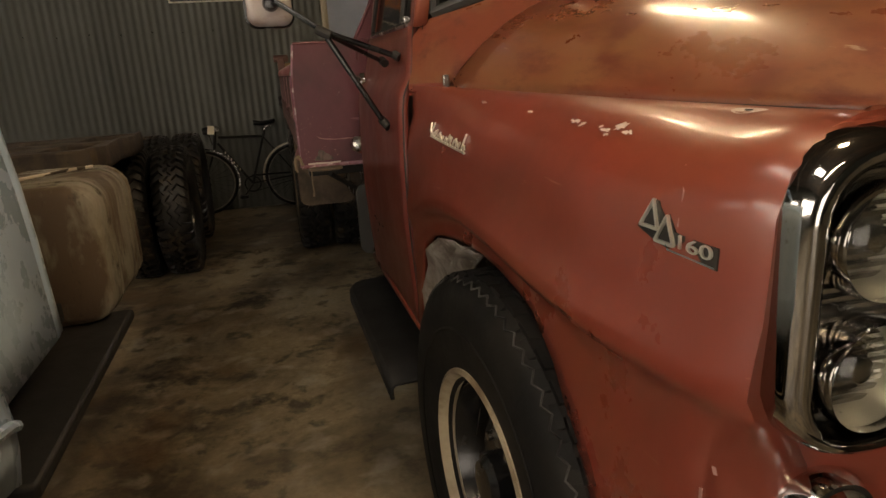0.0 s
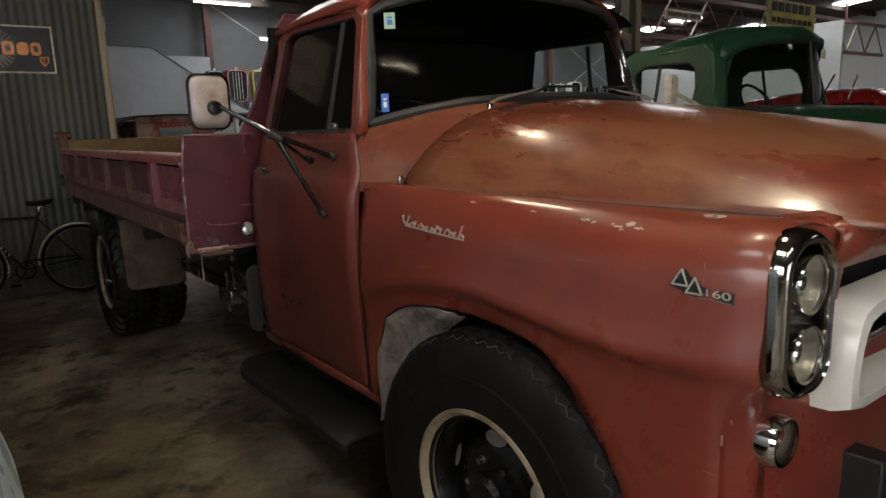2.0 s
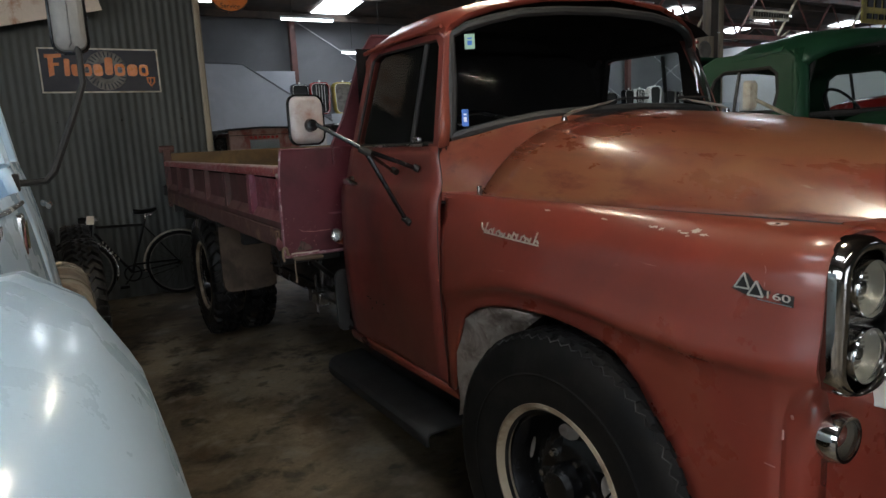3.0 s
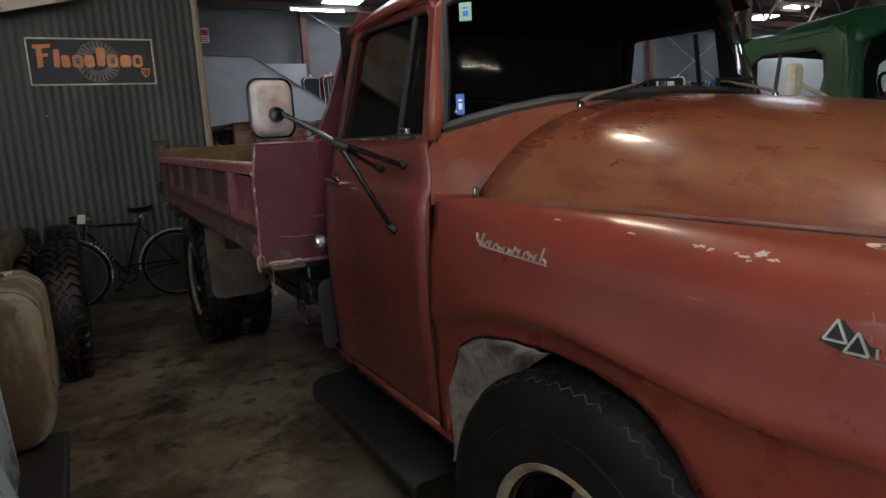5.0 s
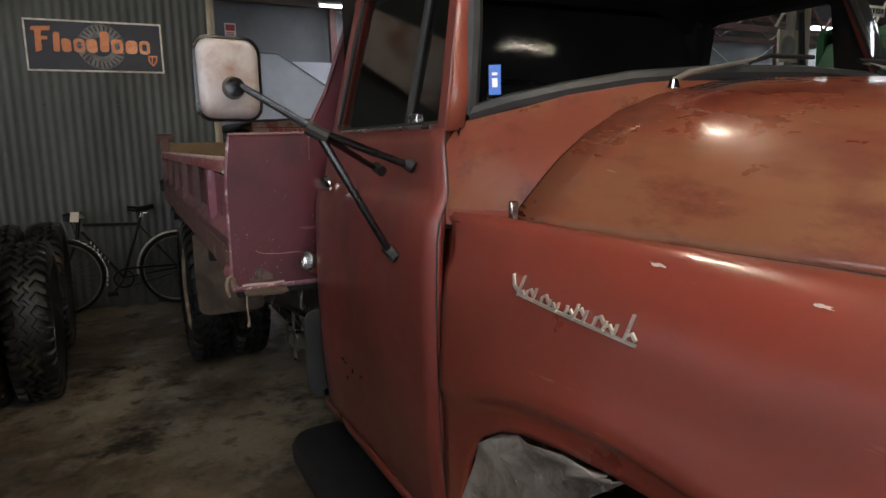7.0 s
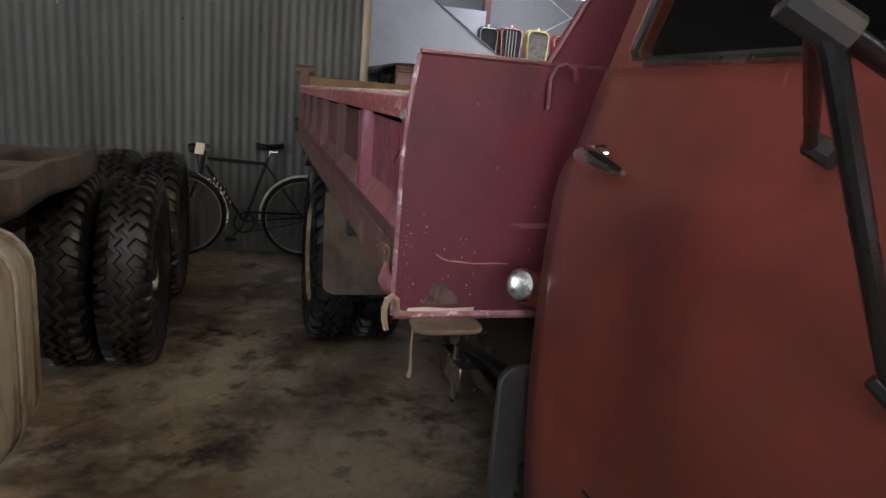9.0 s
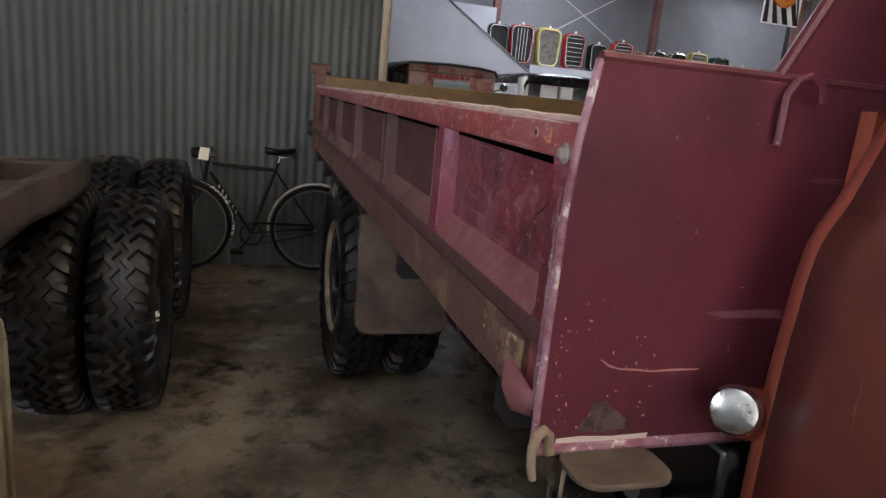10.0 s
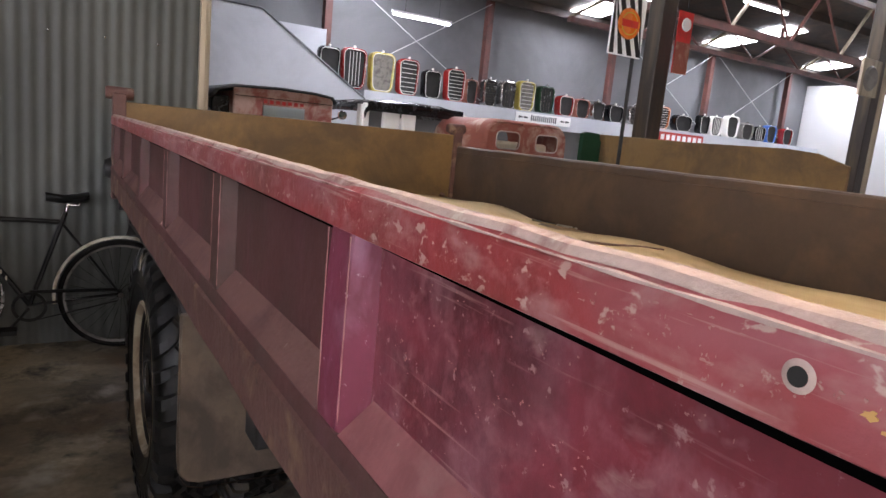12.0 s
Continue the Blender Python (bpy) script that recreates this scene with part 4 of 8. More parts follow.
badge = part("script_badge", lay(stroke([(1.732, 1.285), (1.72, 1.268), (1.69, 1.256), (1.6, 1.252), (1.5, 1.247), (1.412, 1.243)], 0.0042), 0.005), "silver", truck, "chrome script badge drawn as plain strokes", smooth=False)
for k in range(13):
    y = 1.700 - k * 0.0222
    h = (0.034, 0.014, 0.022, 0.014, 0.014, 0.014, 0.015, 0.022, 0.018, 0.015, 0.014, 0.015, 0.034)[k]
    z = 1.254 - k * 0.0006
    part("letter_stroke", lay(stroke([(y, z), (y - 0.003, z + h * 0.5), (y - 0.001 - 0.12 * h, z + h)], 0.0042), 0.006), "silver", badge, smooth=False)
    if k % 3 != 2:
        zz = z + (0.011 if k % 2 else 0.004)
        part("letter_link", lay(stroke([(y, zz), (y - 0.011, zz + 0.006), (y - 0.021, zz - 0.002)], 0.0042), 0.0055), "silver", badge, smooth=False)

def on_crown(x, y):
    ring = fender_ring(y)[11:]
    return lerp([(p[0], p[2]) for p in ring], x)


rng = random.Random(12)
# flaked paint on the fender's crown and side
for x, y, ly, lx in ((1.573, 1.035, 0.02, 0.006), (1.571, 1.008, 0.011, 0.007), (1.572, 0.936, 0.020, 0.004), (1.583, 0.912, 0.019, 0.011), (1.577, 0.884, 0.016, 0.006), (1.566, 0.925, 0.008, 0.003), (1.567, 1.202, 0.016, 0.003), (1.558, 1.436, 0.02, 0.0025), (1.575, 0.955, 0.006, 0.003)):
    bm = bmesh.new()
    pts = []
    for k in range(18):
        a, r = k * math.tau / 18, rng.uniform(0.3, 0.95)
        px, py = x + lx * r * math.sin(a) + 0.25 * lx * math.cos(3 * a), y + ly * r * math.cos(a)
        pts.append(bm.verts.new((px, py, on_crown(px, py) + 0.0012)))
    bm.faces.new(pts)
    part("paint_chip", bm, "pale_chip", fender, smooth=False)
pts = [(1.664 + 0.016 * math.sin(a), 0.757 + 0.026 * math.cos(a)) for a in (k * math.tau / 20 for k in range(20))]
bm = bmesh.new()
bm.faces.new([bm.verts.new((x, y, on_crown(x, y) + 0.0014)) for x, y in pts])
part("dent_filler", bm, "pale_chip", fender, "pale filled hole", smooth=False)
part("dent_hole", lathe([(0.0, 0.0012), (0.005, 0.0012), (0.005, 0.0)], (1.664, 0.757, on_crown(1.664, 0.757) + 0.0014), "z", 12), "black_matt", fender)
for pts, w in (([(0.637, 0.965), (0.635, 0.955)], 0.006), ([(0.652, 0.928), (0.652, 0.905)], 0.005), ([(0.69, 0.838), (0.665, 0.837)], 0.003), ([(0.72, 1.30), (0.70, 1.27), (0.698, 1.235)], 0.002)):
    part("paint_chip", lay(stroke(pts, w * 0.8, 0.001), 0.001), "rail_chip", fender, smooth=False)

by, bz = (lambda y: 0.772 - (0.778 - y) * 0.8), (lambda z: 1.222 + (z - 1.222) * 0.8)
em_out = [(0.778, 1.222), (0.748, 1.266), (0.736, 1.266), (0.716, 1.246), (0.706, 1.252), (0.688, 1.230), (0.61, 1.224), (0.61, 1.194), (0.70, 1.204), (0.735, 1.210)]
em = part("model_badge", lay(plate([(by(y), bz(z)) for y, z in em_out], 0.0, 0.004, None, "x"), 0.002), "black_matt", truck, "black and chrome triangle badge with numerals", smooth=False)
for y0, z0 in ((0.768, 1.227), (0.728, 1.211)):
    for p, q in (((y0, z0), (y0 - 0.022, z0 + 0.040)), ((y0 - 0.022, z0 + 0.040), (y0 - 0.043, z0)), ((y0 - 0.043, z0), (y0, z0))):
        part("triangle_bar", lay(stroke([(by(u), bz(v)) for u, v in (p, q)], 0.0032), 0.0055), "silver", em, smooth=False)
part("badge_rule", lay(stroke([(by(0.70), bz(1.2035)), (by(0.612), bz(1.197))], 0.002), 0.0035), "chrome", em, smooth=False)
num = writing("badge_number", "160", (0.0, by(0.649), bz(1.212) + 0.004), 0.022, "silver", em, (90, 0, -90), 0.0012, 0.046)
for v in num.data.vertices:
    v.co.x += side_at(v.co.y + BASE[em.name].y, bz(1.212)) - 0.0035
    v.co.z += (v.co.y + BASE[em.name].y - by(0.649)) * 0.09

# doors: skin with a window opening
DOOR_X = [(0.62, 1.508), (0.75, 1.496), (0.95, 1.487), (1.15, 1.486), (1.30, 1.493), (1.35, 1.500), (1.375, 1.512), (1.395, 1.526), (1.43, 1.536), (1.50, 1.549), (1.54, 1.558), (1.56, 1.566), (1.75, 1.594), (1.94, 1.624), (2.0, 1.64)]
dx = lambda z: lerp(DOOR_X, z)
ZS = [0.62, 0.64, 0.70, 0.8, 0.95, 1.08, 1.2, 1.30, 1.345, 1.365, 1.38, 1.395, 1.415, 1.46, 1.51, 1.545]
yf = lambda z: lerp([(0.62, 1.995), (1.38, 2.005), (1.46, 2.045), (1.53, 2.085), (2.0, 2.13)], z)
yr = lambda z: lerp([(0.62, 2.965), (1.0, 2.995), (1.4, 2.985), (1.56, 2.95), (1.95, 2.86)], z)


def skin(y, z, inset=0.0):
    """The door's side, rounded inwards at its rear."""
    t = max(0.0, (y - 2.86) / 0.16)
    return (dx(z) + inset + 0.03 * t * t + 0.004 * math.sin((y - 2.0) * 3.2), y, z)


def door(m):
    rings = [[skin(yf(z) + (yr(z) - yf(z)) * k / 12, z) for k in range(13)] for z in ZS]
    d = part("door", m(loft(rings)), "door_paint", truck, "dull red cab door with a chrome handle", thick=0.02, angle=40)
    win = [(2.125, 1.556), (2.142, 1.925), (2.17, 1.955), (2.70, 1.965), (2.76, 1.94), (2.85, 1.66), (2.88, 1.575), (2.86, 1.556)]
    if m is flip:
        win = [(2.285, 1.556), (2.295, 1.945), (2.32, 1.965), (2.82, 1.972), (2.875, 1.955), (2.91, 1.70), (2.92, 1.575), (2.91, 1.556)]
    out = [(2.13, 1.54), (2.205, 1.955), (2.225, 1.985), (2.73, 1.99)] if m is flip else [(2.082, 1.54), (2.108, 1.955), (2.13, 1.985), (2.73, 1.99)]
    out += [(2.82, 1.965), (2.91, 1.67), (2.952, 1.575), (2.952, 1.54)]
    bm = bmesh.new()
    rows = [[bm.verts.new((dx(z) + e + (0.03 * max(0, (y - 2.86) / 0.16) ** 2), y, z)) for y, z in o] for o, e in ((out, 0.003), (win, 0.0), (win, 0.045), (out, 0.045))]
    for k in range(4):
        for i in range(8):
            j = (i + 1) % 8
            bm.faces.new((rows[k][i], rows[k][j], rows[(k + 1) % 4][j], rows[(k + 1) % 4][i]))
    # the far frame is blackened as well, as if deep in shade
    part("window_frame", m(bm), "cab_shade" if m is flip else "door_paint", d, bevel=0.004)
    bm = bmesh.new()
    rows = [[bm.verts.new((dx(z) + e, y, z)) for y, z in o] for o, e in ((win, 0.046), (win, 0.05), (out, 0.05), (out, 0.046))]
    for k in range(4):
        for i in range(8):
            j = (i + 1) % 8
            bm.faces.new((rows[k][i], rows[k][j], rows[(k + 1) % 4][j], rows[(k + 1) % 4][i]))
    part("frame_lining", m(bm), "cab_shade", d)
    part("door_lining", m(loft([[(dx(z) + 0.03, y, z) for y in (2.06, 2.5, 2.93)] for z in (0.66, 1.0, 1.3, 1.545)])), "cab_shade", d)
    bm = bmesh.new()
    bm.faces.new([bm.verts.new((dx(z) + 0.022, y, z)) for y, z in win])
    part("window_pane", m(bm), "glass_clear" if m is flip else "glass_dusty", d, "dusty door window pane").visible_shadow = False
    part("quarter_bar", m(tube([(dx(1.556) + 0.018, 2.435 if m is flip else 2.33, 1.556), (dx(1.94) + 0.016, 2.43 if m is flip else 2.26, 1.95)], 0.011, 8)), "black_matt", d)
    part("quarter_catch", m(box(dx(1.56) + 0.012, 2.27, 1.556, dx(1.56) + 0.03, 2.33, 1.585)), "chrome_dull", d, bevel=0.004)
    part("rubber_seal", m(tube([(dx(z) + 0.010, y, z) for y, z in win + win[:1]], 0.008, 6, caps=False)), "black_matt", d)
    part("sill_strip", m(tube([(dx(1.55) + 0.004, y, 1.551) for y in (2.16, 2.5, 2.82)], 0.006, 6)), "chrome_dull", d)
    h = lathe([(0.0, 0.02), (0.022, 0.018), (0.026, 0.0), (0.022, -0.004)], (dx(1.39) - 0.006, 2.835, 1.392), "x", 20, sign=-1)
    hd = part("handle", m(h), "chrome", d, "chrome pull door handle")
    g = [(dx(1.39) - 0.036, 2.855 - k * 0.0145, 1.395 - 0.0012 * k) for k in range(11)]
    part("handle_grip", m(tube(g, [0.012, 0.0165, 0.0185, 0.0185, 0.018, 0.017, 0.0155, 0.0135, 0.0115, 0.009, 0.005], 12)), "chrome", d)
    return d


near_door = door(lambda b: b)
door(flip)
seam = tube([(skin(yf(z) - 0.002, z)[0] + 0.004, yf(z) - 0.002, z) for z in ZS], 0.0022, 6)
part("door_gap", seam, "black_matt", truck)
seam = tube([(skin(yr(z) + 0.003, z)[0] + 0.006, yr(z) + 0.003, z) for z in ZS], 0.003, 6)
part("door_gap", seam, "black_matt", truck)
for m in (lambda b: b, flip):
    part("hinge_pillar", m(loft([[(max(skin(y, z)[0], side_at(1.975, z)) + 0.012, y, z) for y in (1.965, 2.0, 2.04)] for z in (0.63, 0.8, 1.0, 1.15, 1.22, 1.28, 1.33)])), "paint", truck, thick=0.006)
# the last of some lettering on the door, rubbed to smudges
lt = bmesh.new()
for y, z, ly, lz in ((2.69, 0.852, 0.012, 0.004), (2.665, 0.846, 0.009, 0.003), (2.60, 0.838, 0.004, 0.010), (2.52, 0.845, 0.010, 0.003), (2.655, 0.80, 0.003, 0.008)):
    plate([(y + ly * math.cos(a) * (1 + 0.3 * math.sin(3 * a + y * 50)), z + lz * math.sin(a) * (1 + 0.4 * math.cos(2 * a))) for a in (i * math.tau / 12 for i in range(12))], dx(z) - 0.0016, 0.003, lt, "x")
part("door_lettering", lt, "black_matt", near_door, "rubbed black remains of painted strokes", smooth=False)


# cab: sill, rear corners, back wall with window, roof
def cab_half(z):
    x = dx(z)
    return [(x + 0.03, yr(z) + 0.006, z), (x + 0.05, yr(z) + 0.05, z), (x + 0.09, yr(z) + 0.085, z), (x + 0.16, yr(z) + 0.105, z)]


for m in (lambda b: b, flip):
    part("cab_corner", m(loft([cab_half(z) for z in ZS[1:] + [1.65, 1.75, 1.85, 1.95, 2.0]])), "paint", truck, thick=0.015, inner="cab_shade")
    part("sill", m(loft([[(1.506 + a, y, 0.62 - b) for a, b in ((0.0, 0.0), (0.002, 0.02), (0.012, 0.045), (0.05, 0.06))] for y in (1.94, 2.5, 2.97)])), "paint", truck, thick=0.01)
    g = 0.22 if m is flip else 0.0  # the far one leans back more
    part("pillar", m(loft([[(dx(z) + a + 0.3 * g * (z - 1.54), yf(z) + b + g * (z - 1.54), z) for a, b in ((0.003, 0.0), (0.006, -0.012), (0.02, -0.018), (0.045, -0.016), (0.05, 0.02))] for z in (1.54, 1.65, 1.75, 1.85, 1.95, 2.0)])), "paint", truck, thick=0.008)
bx0, bx1 = dx(1.2) + 0.155, 2 * CX - dx(1.2) - 0.155
part("cab_back", box(bx0, 3.06, 0.62, bx1, 3.085, 1.52), "paint", truck)
for a, b, c, d in ((bx0 + 0.05, 1.52, 1.95, 2.02), (2.89, 1.52, bx1 - 0.05, 2.02), (1.95, 1.52, 2.89, 1.60), (1.95, 1.93, 2.89, 2.02)):
    bm = box(a, 0, b, c, 0.025, d)
    for v in bm.verts:
        v.co.y += 3.06 - 0.42 * max(0, v.co.z - 1.52) * 0.5
    part("cab_back", bm, "paint", truck)
part("rear_window", box(1.95, 3.0, 1.60, 2.89, 3.004, 1.93), "glass_dusty", truck).visible_shadow = False
part("rear_window_bar", box(2.60, 2.98, 1.6, 2.615, 3.01, 1.93), "black_matt", truck)

ROOF = [(1.63, 1.985), (1.632, 2.005), (1.66, 2.04), (1.72, 2.075), (1.84, 2.11), (2.05, 2.14), (2.42, 2.152)]


def roof_ring(y, drop, pull):
    back = max(0, (2.4 - y) / 0.4)
    return [(u - 0.036 * back * max(0, (u - CX) / 0.79) ** 2, v + 0.085 * back * max(0, (u - CX) / 0.79) ** 2, w) for u, v, w in whole([(CX - (CX - x) * (1 - pull), y + 0.10 * ((CX - x) / 0.8) ** 2 * (1 if y < 2.4 else -0.3), z - drop * (1 - 0.35 * (x - 1.63) / 0.8)) for x, z in ROOF])]


part("cab_roof", loft([roof_ring(2.02, 0.055, 0.02), roof_ring(2.015, 0.035, 0.0), roof_ring(2.05, 0.012, -0.004), roof_ring(2.15, 0.0, -0.006), roof_ring(2.4, -0.008, 0.0), roof_ring(2.65, 0.0, 0.0), roof_ring(2.82, 0.02, 0.008), roof_ring(2.91, 0.05, 0.02), roof_ring(2.96, 0.1, 0.05)]),
     "paint", truck, thick=0.015, angle=60, inner="cab_shade")
for m in (lambda b: b, flip):
    part("drip_rail", m(tube([(1.618, y, 1.995 - 0.02 * max(0, (y - 2.6)) * 3) for y in (2.22 if m is flip else 2.11, 2.3, 2.5, 2.7, 2.82)], 0.009, 6)), "paint", truck)

# windscreen
WS_LO = [(1.628, 2.088, 1.574), (1.70, 2.032, 1.598), (1.80, 1.98, 1.62), (1.94, 1.917, 1.642), (2.15, 1.87, 1.655), (2.42, 1.853, 1.66)]
WS_HI = [(1.664, 2.124, 1.962), (1.72, 2.096, 1.995), (1.82, 2.066, 2.022), (1.95, 2.045, 2.048), (2.15, 2.03, 2.064), (2.42, 2.022, 2.07)]
def lean_back(x, y, z):
    """The far top corner of the screen lies further back and in."""
    k = max(0, (x - CX) / 0.756) ** 2
    return (x - 0.036 * k, y + 0.085 * k, z)


lo, hi = whole(WS_LO), [lean_back(*p) for p in whole(WS_HI)]
mid_ws = [tuple((a + b) / 2 - (0.012 if i == 1 else 0) for i, (a, b) in enumerate(zip(p, q))) for p, q in zip(lo, hi)]
part("windscreen", loft([lo, mid_ws, hi]), "glass_screen", truck, "curved windscreen", angle=80).visible_shadow = False
edge = lo + [mid_ws[-1]] + hi[::-1] + [mid_ws[0]] + lo[:1]
part("windscreen_rubber", tube(edge, 0.019, 8, caps=False), "rubber_grey", truck)
part("screen_pillar", loft([[tuple(p + (q - p) * f for p, q in zip(lo[-1], hi[-1])) for f in (0, 0.35, 0.7, 1.0)], [(2 * CX - dx(z) - 0.02, y, z) for y, z in ((2.12, 1.56), (2.145, 1.70), (2.18, 1.84), (2.205, 1.975))]]), "cab_shade", truck, thick=0.006)
part("rubber_trim", tube([(x, y - 0.012, z + 0.006) for x, y, z in hi[6:]] + [(3.155, 2.14, 1.83), (3.20, 2.075, 1.62)], 0.005, 6), "chrome", truck)
for (x, y, z), mat, w, h in (((1.664, 2.068, 1.648), "sticker_blue", 0.027, 0.064), ((1.70, 2.082, 1.935), "sticker_green", 0.04, 0.056)):
    d = Vector((0.78, -0.60, 0))
    bm = bmesh.new()
    bm.faces.new([bm.verts.new((x + d.x * u * w, y + d.y * u * w - 0.004, z + v * h)) for u, v in ((0, -0.5), (1, -0.5), (1, 0.5), (0, 0.5))])
    st = part("sticker", bm, mat, truck, "blue paper sticker" if mat == "sticker_blue" else "pale green paper sticker")
    bm = bmesh.new()
    for v0, v1 in ((-0.25, 0.05), (0.15, 0.25)):
        bm.faces.new([bm.verts.new((x + d.x * u * w - 0.002, y + d.y * u * w - 0.006, z + v * h)) for u, v in ((0.3, v0), (0.75, v0), (0.75, v1), (0.3, v1))])
    part("sticker_print", bm, "sticker_white" if mat == "sticker_blue" else "sticker_blue", st)


def wiper(base, tip):
    b, t = Vector(base), Vector(tip)
    w = part("wiper", lathe([(0.0, 0.02), (0.008, 0.018), (0.011, 0.008), (0.014, 0.0)], base, "z", 16), "chrome", truck, "chrome windscreen wiper")
    q = b + Vector((0, 0, 0.016))
    part("wiper_arm", tube([q, q + (t - q) * 0.15 + Vector((0, 0, 0.008)), q + (t - q) * 0.35 + Vector((0, 0, 0.006)), t], [0.006, 0.0065, 0.005, 0.004], 8), "bright_steel", w)
    e = (t - b).normalized()
    part("wiper_blade", tube([t - e * 0.06, t + e * 0.02, t + Vector((0.16, -0.01, 0.004))], 0.006, 6), "black_matt", w)


wiper((1.973, 1.825, 1.617), (2.293, 1.86, 1.694))
wiper((2.928, 1.822, 1.625), (2.65, 1.85, 1.692))

# inside the cab; near-black sheets stand in for its shade
part("back_lining", box(1.62, 2.92, 0.7, 3.22, 2.93, 2.02), "cab_shade", truck, smooth=False)
part("back_lining", box(1.80, 2.92, 2.0, 3.04, 2.93, 2.085), "cab_shade", truck, smooth=False)
part("dashboard", loft([[(1.62, 2.12 + a, z), (CX, 2.0 + a, z), (3.22, 2.12 + a, z)] for a, z in ((0, 1.3), (0.0, 1.56), (0.06, 1.585), (0.2, 1.55), (0.22, 1.3))]), "cab_shade", truck, angle=50)
part("cab_floor", box(1.53, 1.95, 0.66, 3.31, 3.06, 0.70), "cab_shade", truck)
part("headlining", loft([whole([(x + 0.03, y, z - 0.035) for x, z in ROOF[2:]]) for y in (2.10, 2.94)]), "cab_shade", truck)
part("bench_seat", box(1.62, 2.5, 0.95, 3.2, 2.95, 1.16), "seat", truck, bevel=0.04)
part("seat_back", box(1.62, 2.86, 1.14, 3.2, 2.98, 1.56), "seat", truck, bevel=0.04)
ring = [(2.0 + 0.2 * math.cos(a), 2.32 + 0.2 * math.sin(a) * 0.75, 1.56 + 0.2 * math.sin(a) * 0.62) for a in (k * math.tau / 28 for k in range(29))]
st = part("steering_wheel", tube(ring, 0.011, 8, caps=False), "black", truck, "black steering wheel")
for a in (0.3, 2.4, 4.5):
    part("spoke", tube([(2.0, 2.33, 1.535), (2.0 + 0.2 * math.cos(a), 2.32 + 0.15 * math.sin(a), 1.56 + 0.124 * math.sin(a))], 0.006, 6), "chrome_dull", st)
part("steering_column", tube([(2.0, 2.33, 1.54), (2.0, 2.1, 1.25)], 0.022, 8), "black", truck)

# mirror on its three-legged arm
mc = Vector((1.165, 2.42, 1.672))
face = lambda hw, hh, r, y: [(mc.x + (u - mc.x), mc.y + y + 0.2 * (u - mc.x), z) for u, z in rounded(mc.x, mc.z, hw, hh, r, 5)]
mir = part("mirror", loft([face(0.05, 0.07, 0.03, -0.026), face(0.062, 0.082, 0.035, -0.020), face(0.072, 0.09, 0.035, -0.004), face(0.074, 0.093, 0.035, 0.006)], True, True), "mirror_back", truck, "white mirror back with rust stains", angle=50)
part("mirror_rim", loft([face(0.073, 0.092, 0.035, -0.006), face(0.079, 0.098, 0.037, -0.004), face(0.079, 0.098, 0.037, 0.012), face(0.072, 0.091, 0.034, 0.013)], True), "black", mir)
part("mirror_glass", loft([face(0.0725, 0.0915, 0.034, 0.0085), face(0.0725, 0.0915, 0.034, 0.0105)], True, True), "chrome", mir)
part("mirror_pivot", lathe([(0.0, 0.035), (0.022, 0.03), (0.027, 0.0)], (mc.x + 0.005, mc.y - 0.025, mc.z - 0.022), "y", 20, sign=-1), "black", mir)
hub = Vector((1.313, 2.215, 1.542))
part("mirror_arm", tube([(mc.x - 0.01, mc.y - 0.045, mc.z - 0.012), (mc.x + 0.02, mc.y - 0.05, mc.z - 0.02), hub + Vector((0, 0.0, 0.004)), (1.525, 2.215, 1.464)], [0.008, 0.0085, 0.009, 0.009], 10), "black", mir)
part("mirror_stay", tube([hub, (1.515, 2.40, 1.452)], 0.0075, 10), "black", mir)
part("mirror_stay", tube([hub + Vector((-0.005, 0, 0.01)), hub + Vector((0.01, -0.01, -0.02)), (1.478, 2.225, 1.258)], [0.009, 0.0095, 0.009], 10), "black", mir)
part("arm_clamp", tube([hub + Vector((-0.02, 0.005, 0.012)), hub + Vector((0.02, -0.012, -0.012))], 0.016, 10), "black_matt", mir)
for p, q in (((1.525, 2.22, 1.468), (1.54, 2.205, 1.456)), ((1.518, 2.405, 1.455), (1.525, 2.375, 1.443)), ((1.472, 2.235, 1.268), (1.49, 2.21, 1.242))):
    part("arm_foot", tube([p, q], 0.014, 10), "black_matt", mir)


# ---- wheels ----
def tyre_profile(R, w, rim):
    h = w / 2
    return [(rim, -h * 0.62), (rim + 0.03, -h * 0.86), (R * 0.78, -h), (R * 0.9, -h * 0.96), (R * 0.955, -h * 0.86), (R * 0.985, -h * 0.72), (R, -h * 0.35), (R, h * 0.35), (R * 0.985, h * 0.72), (R * 0.955, h * 0.86),
            (R * 0.9, h * 0.96), (R * 0.78, h), (rim + 0.03, h * 0.86), (rim, h * 0.62)]


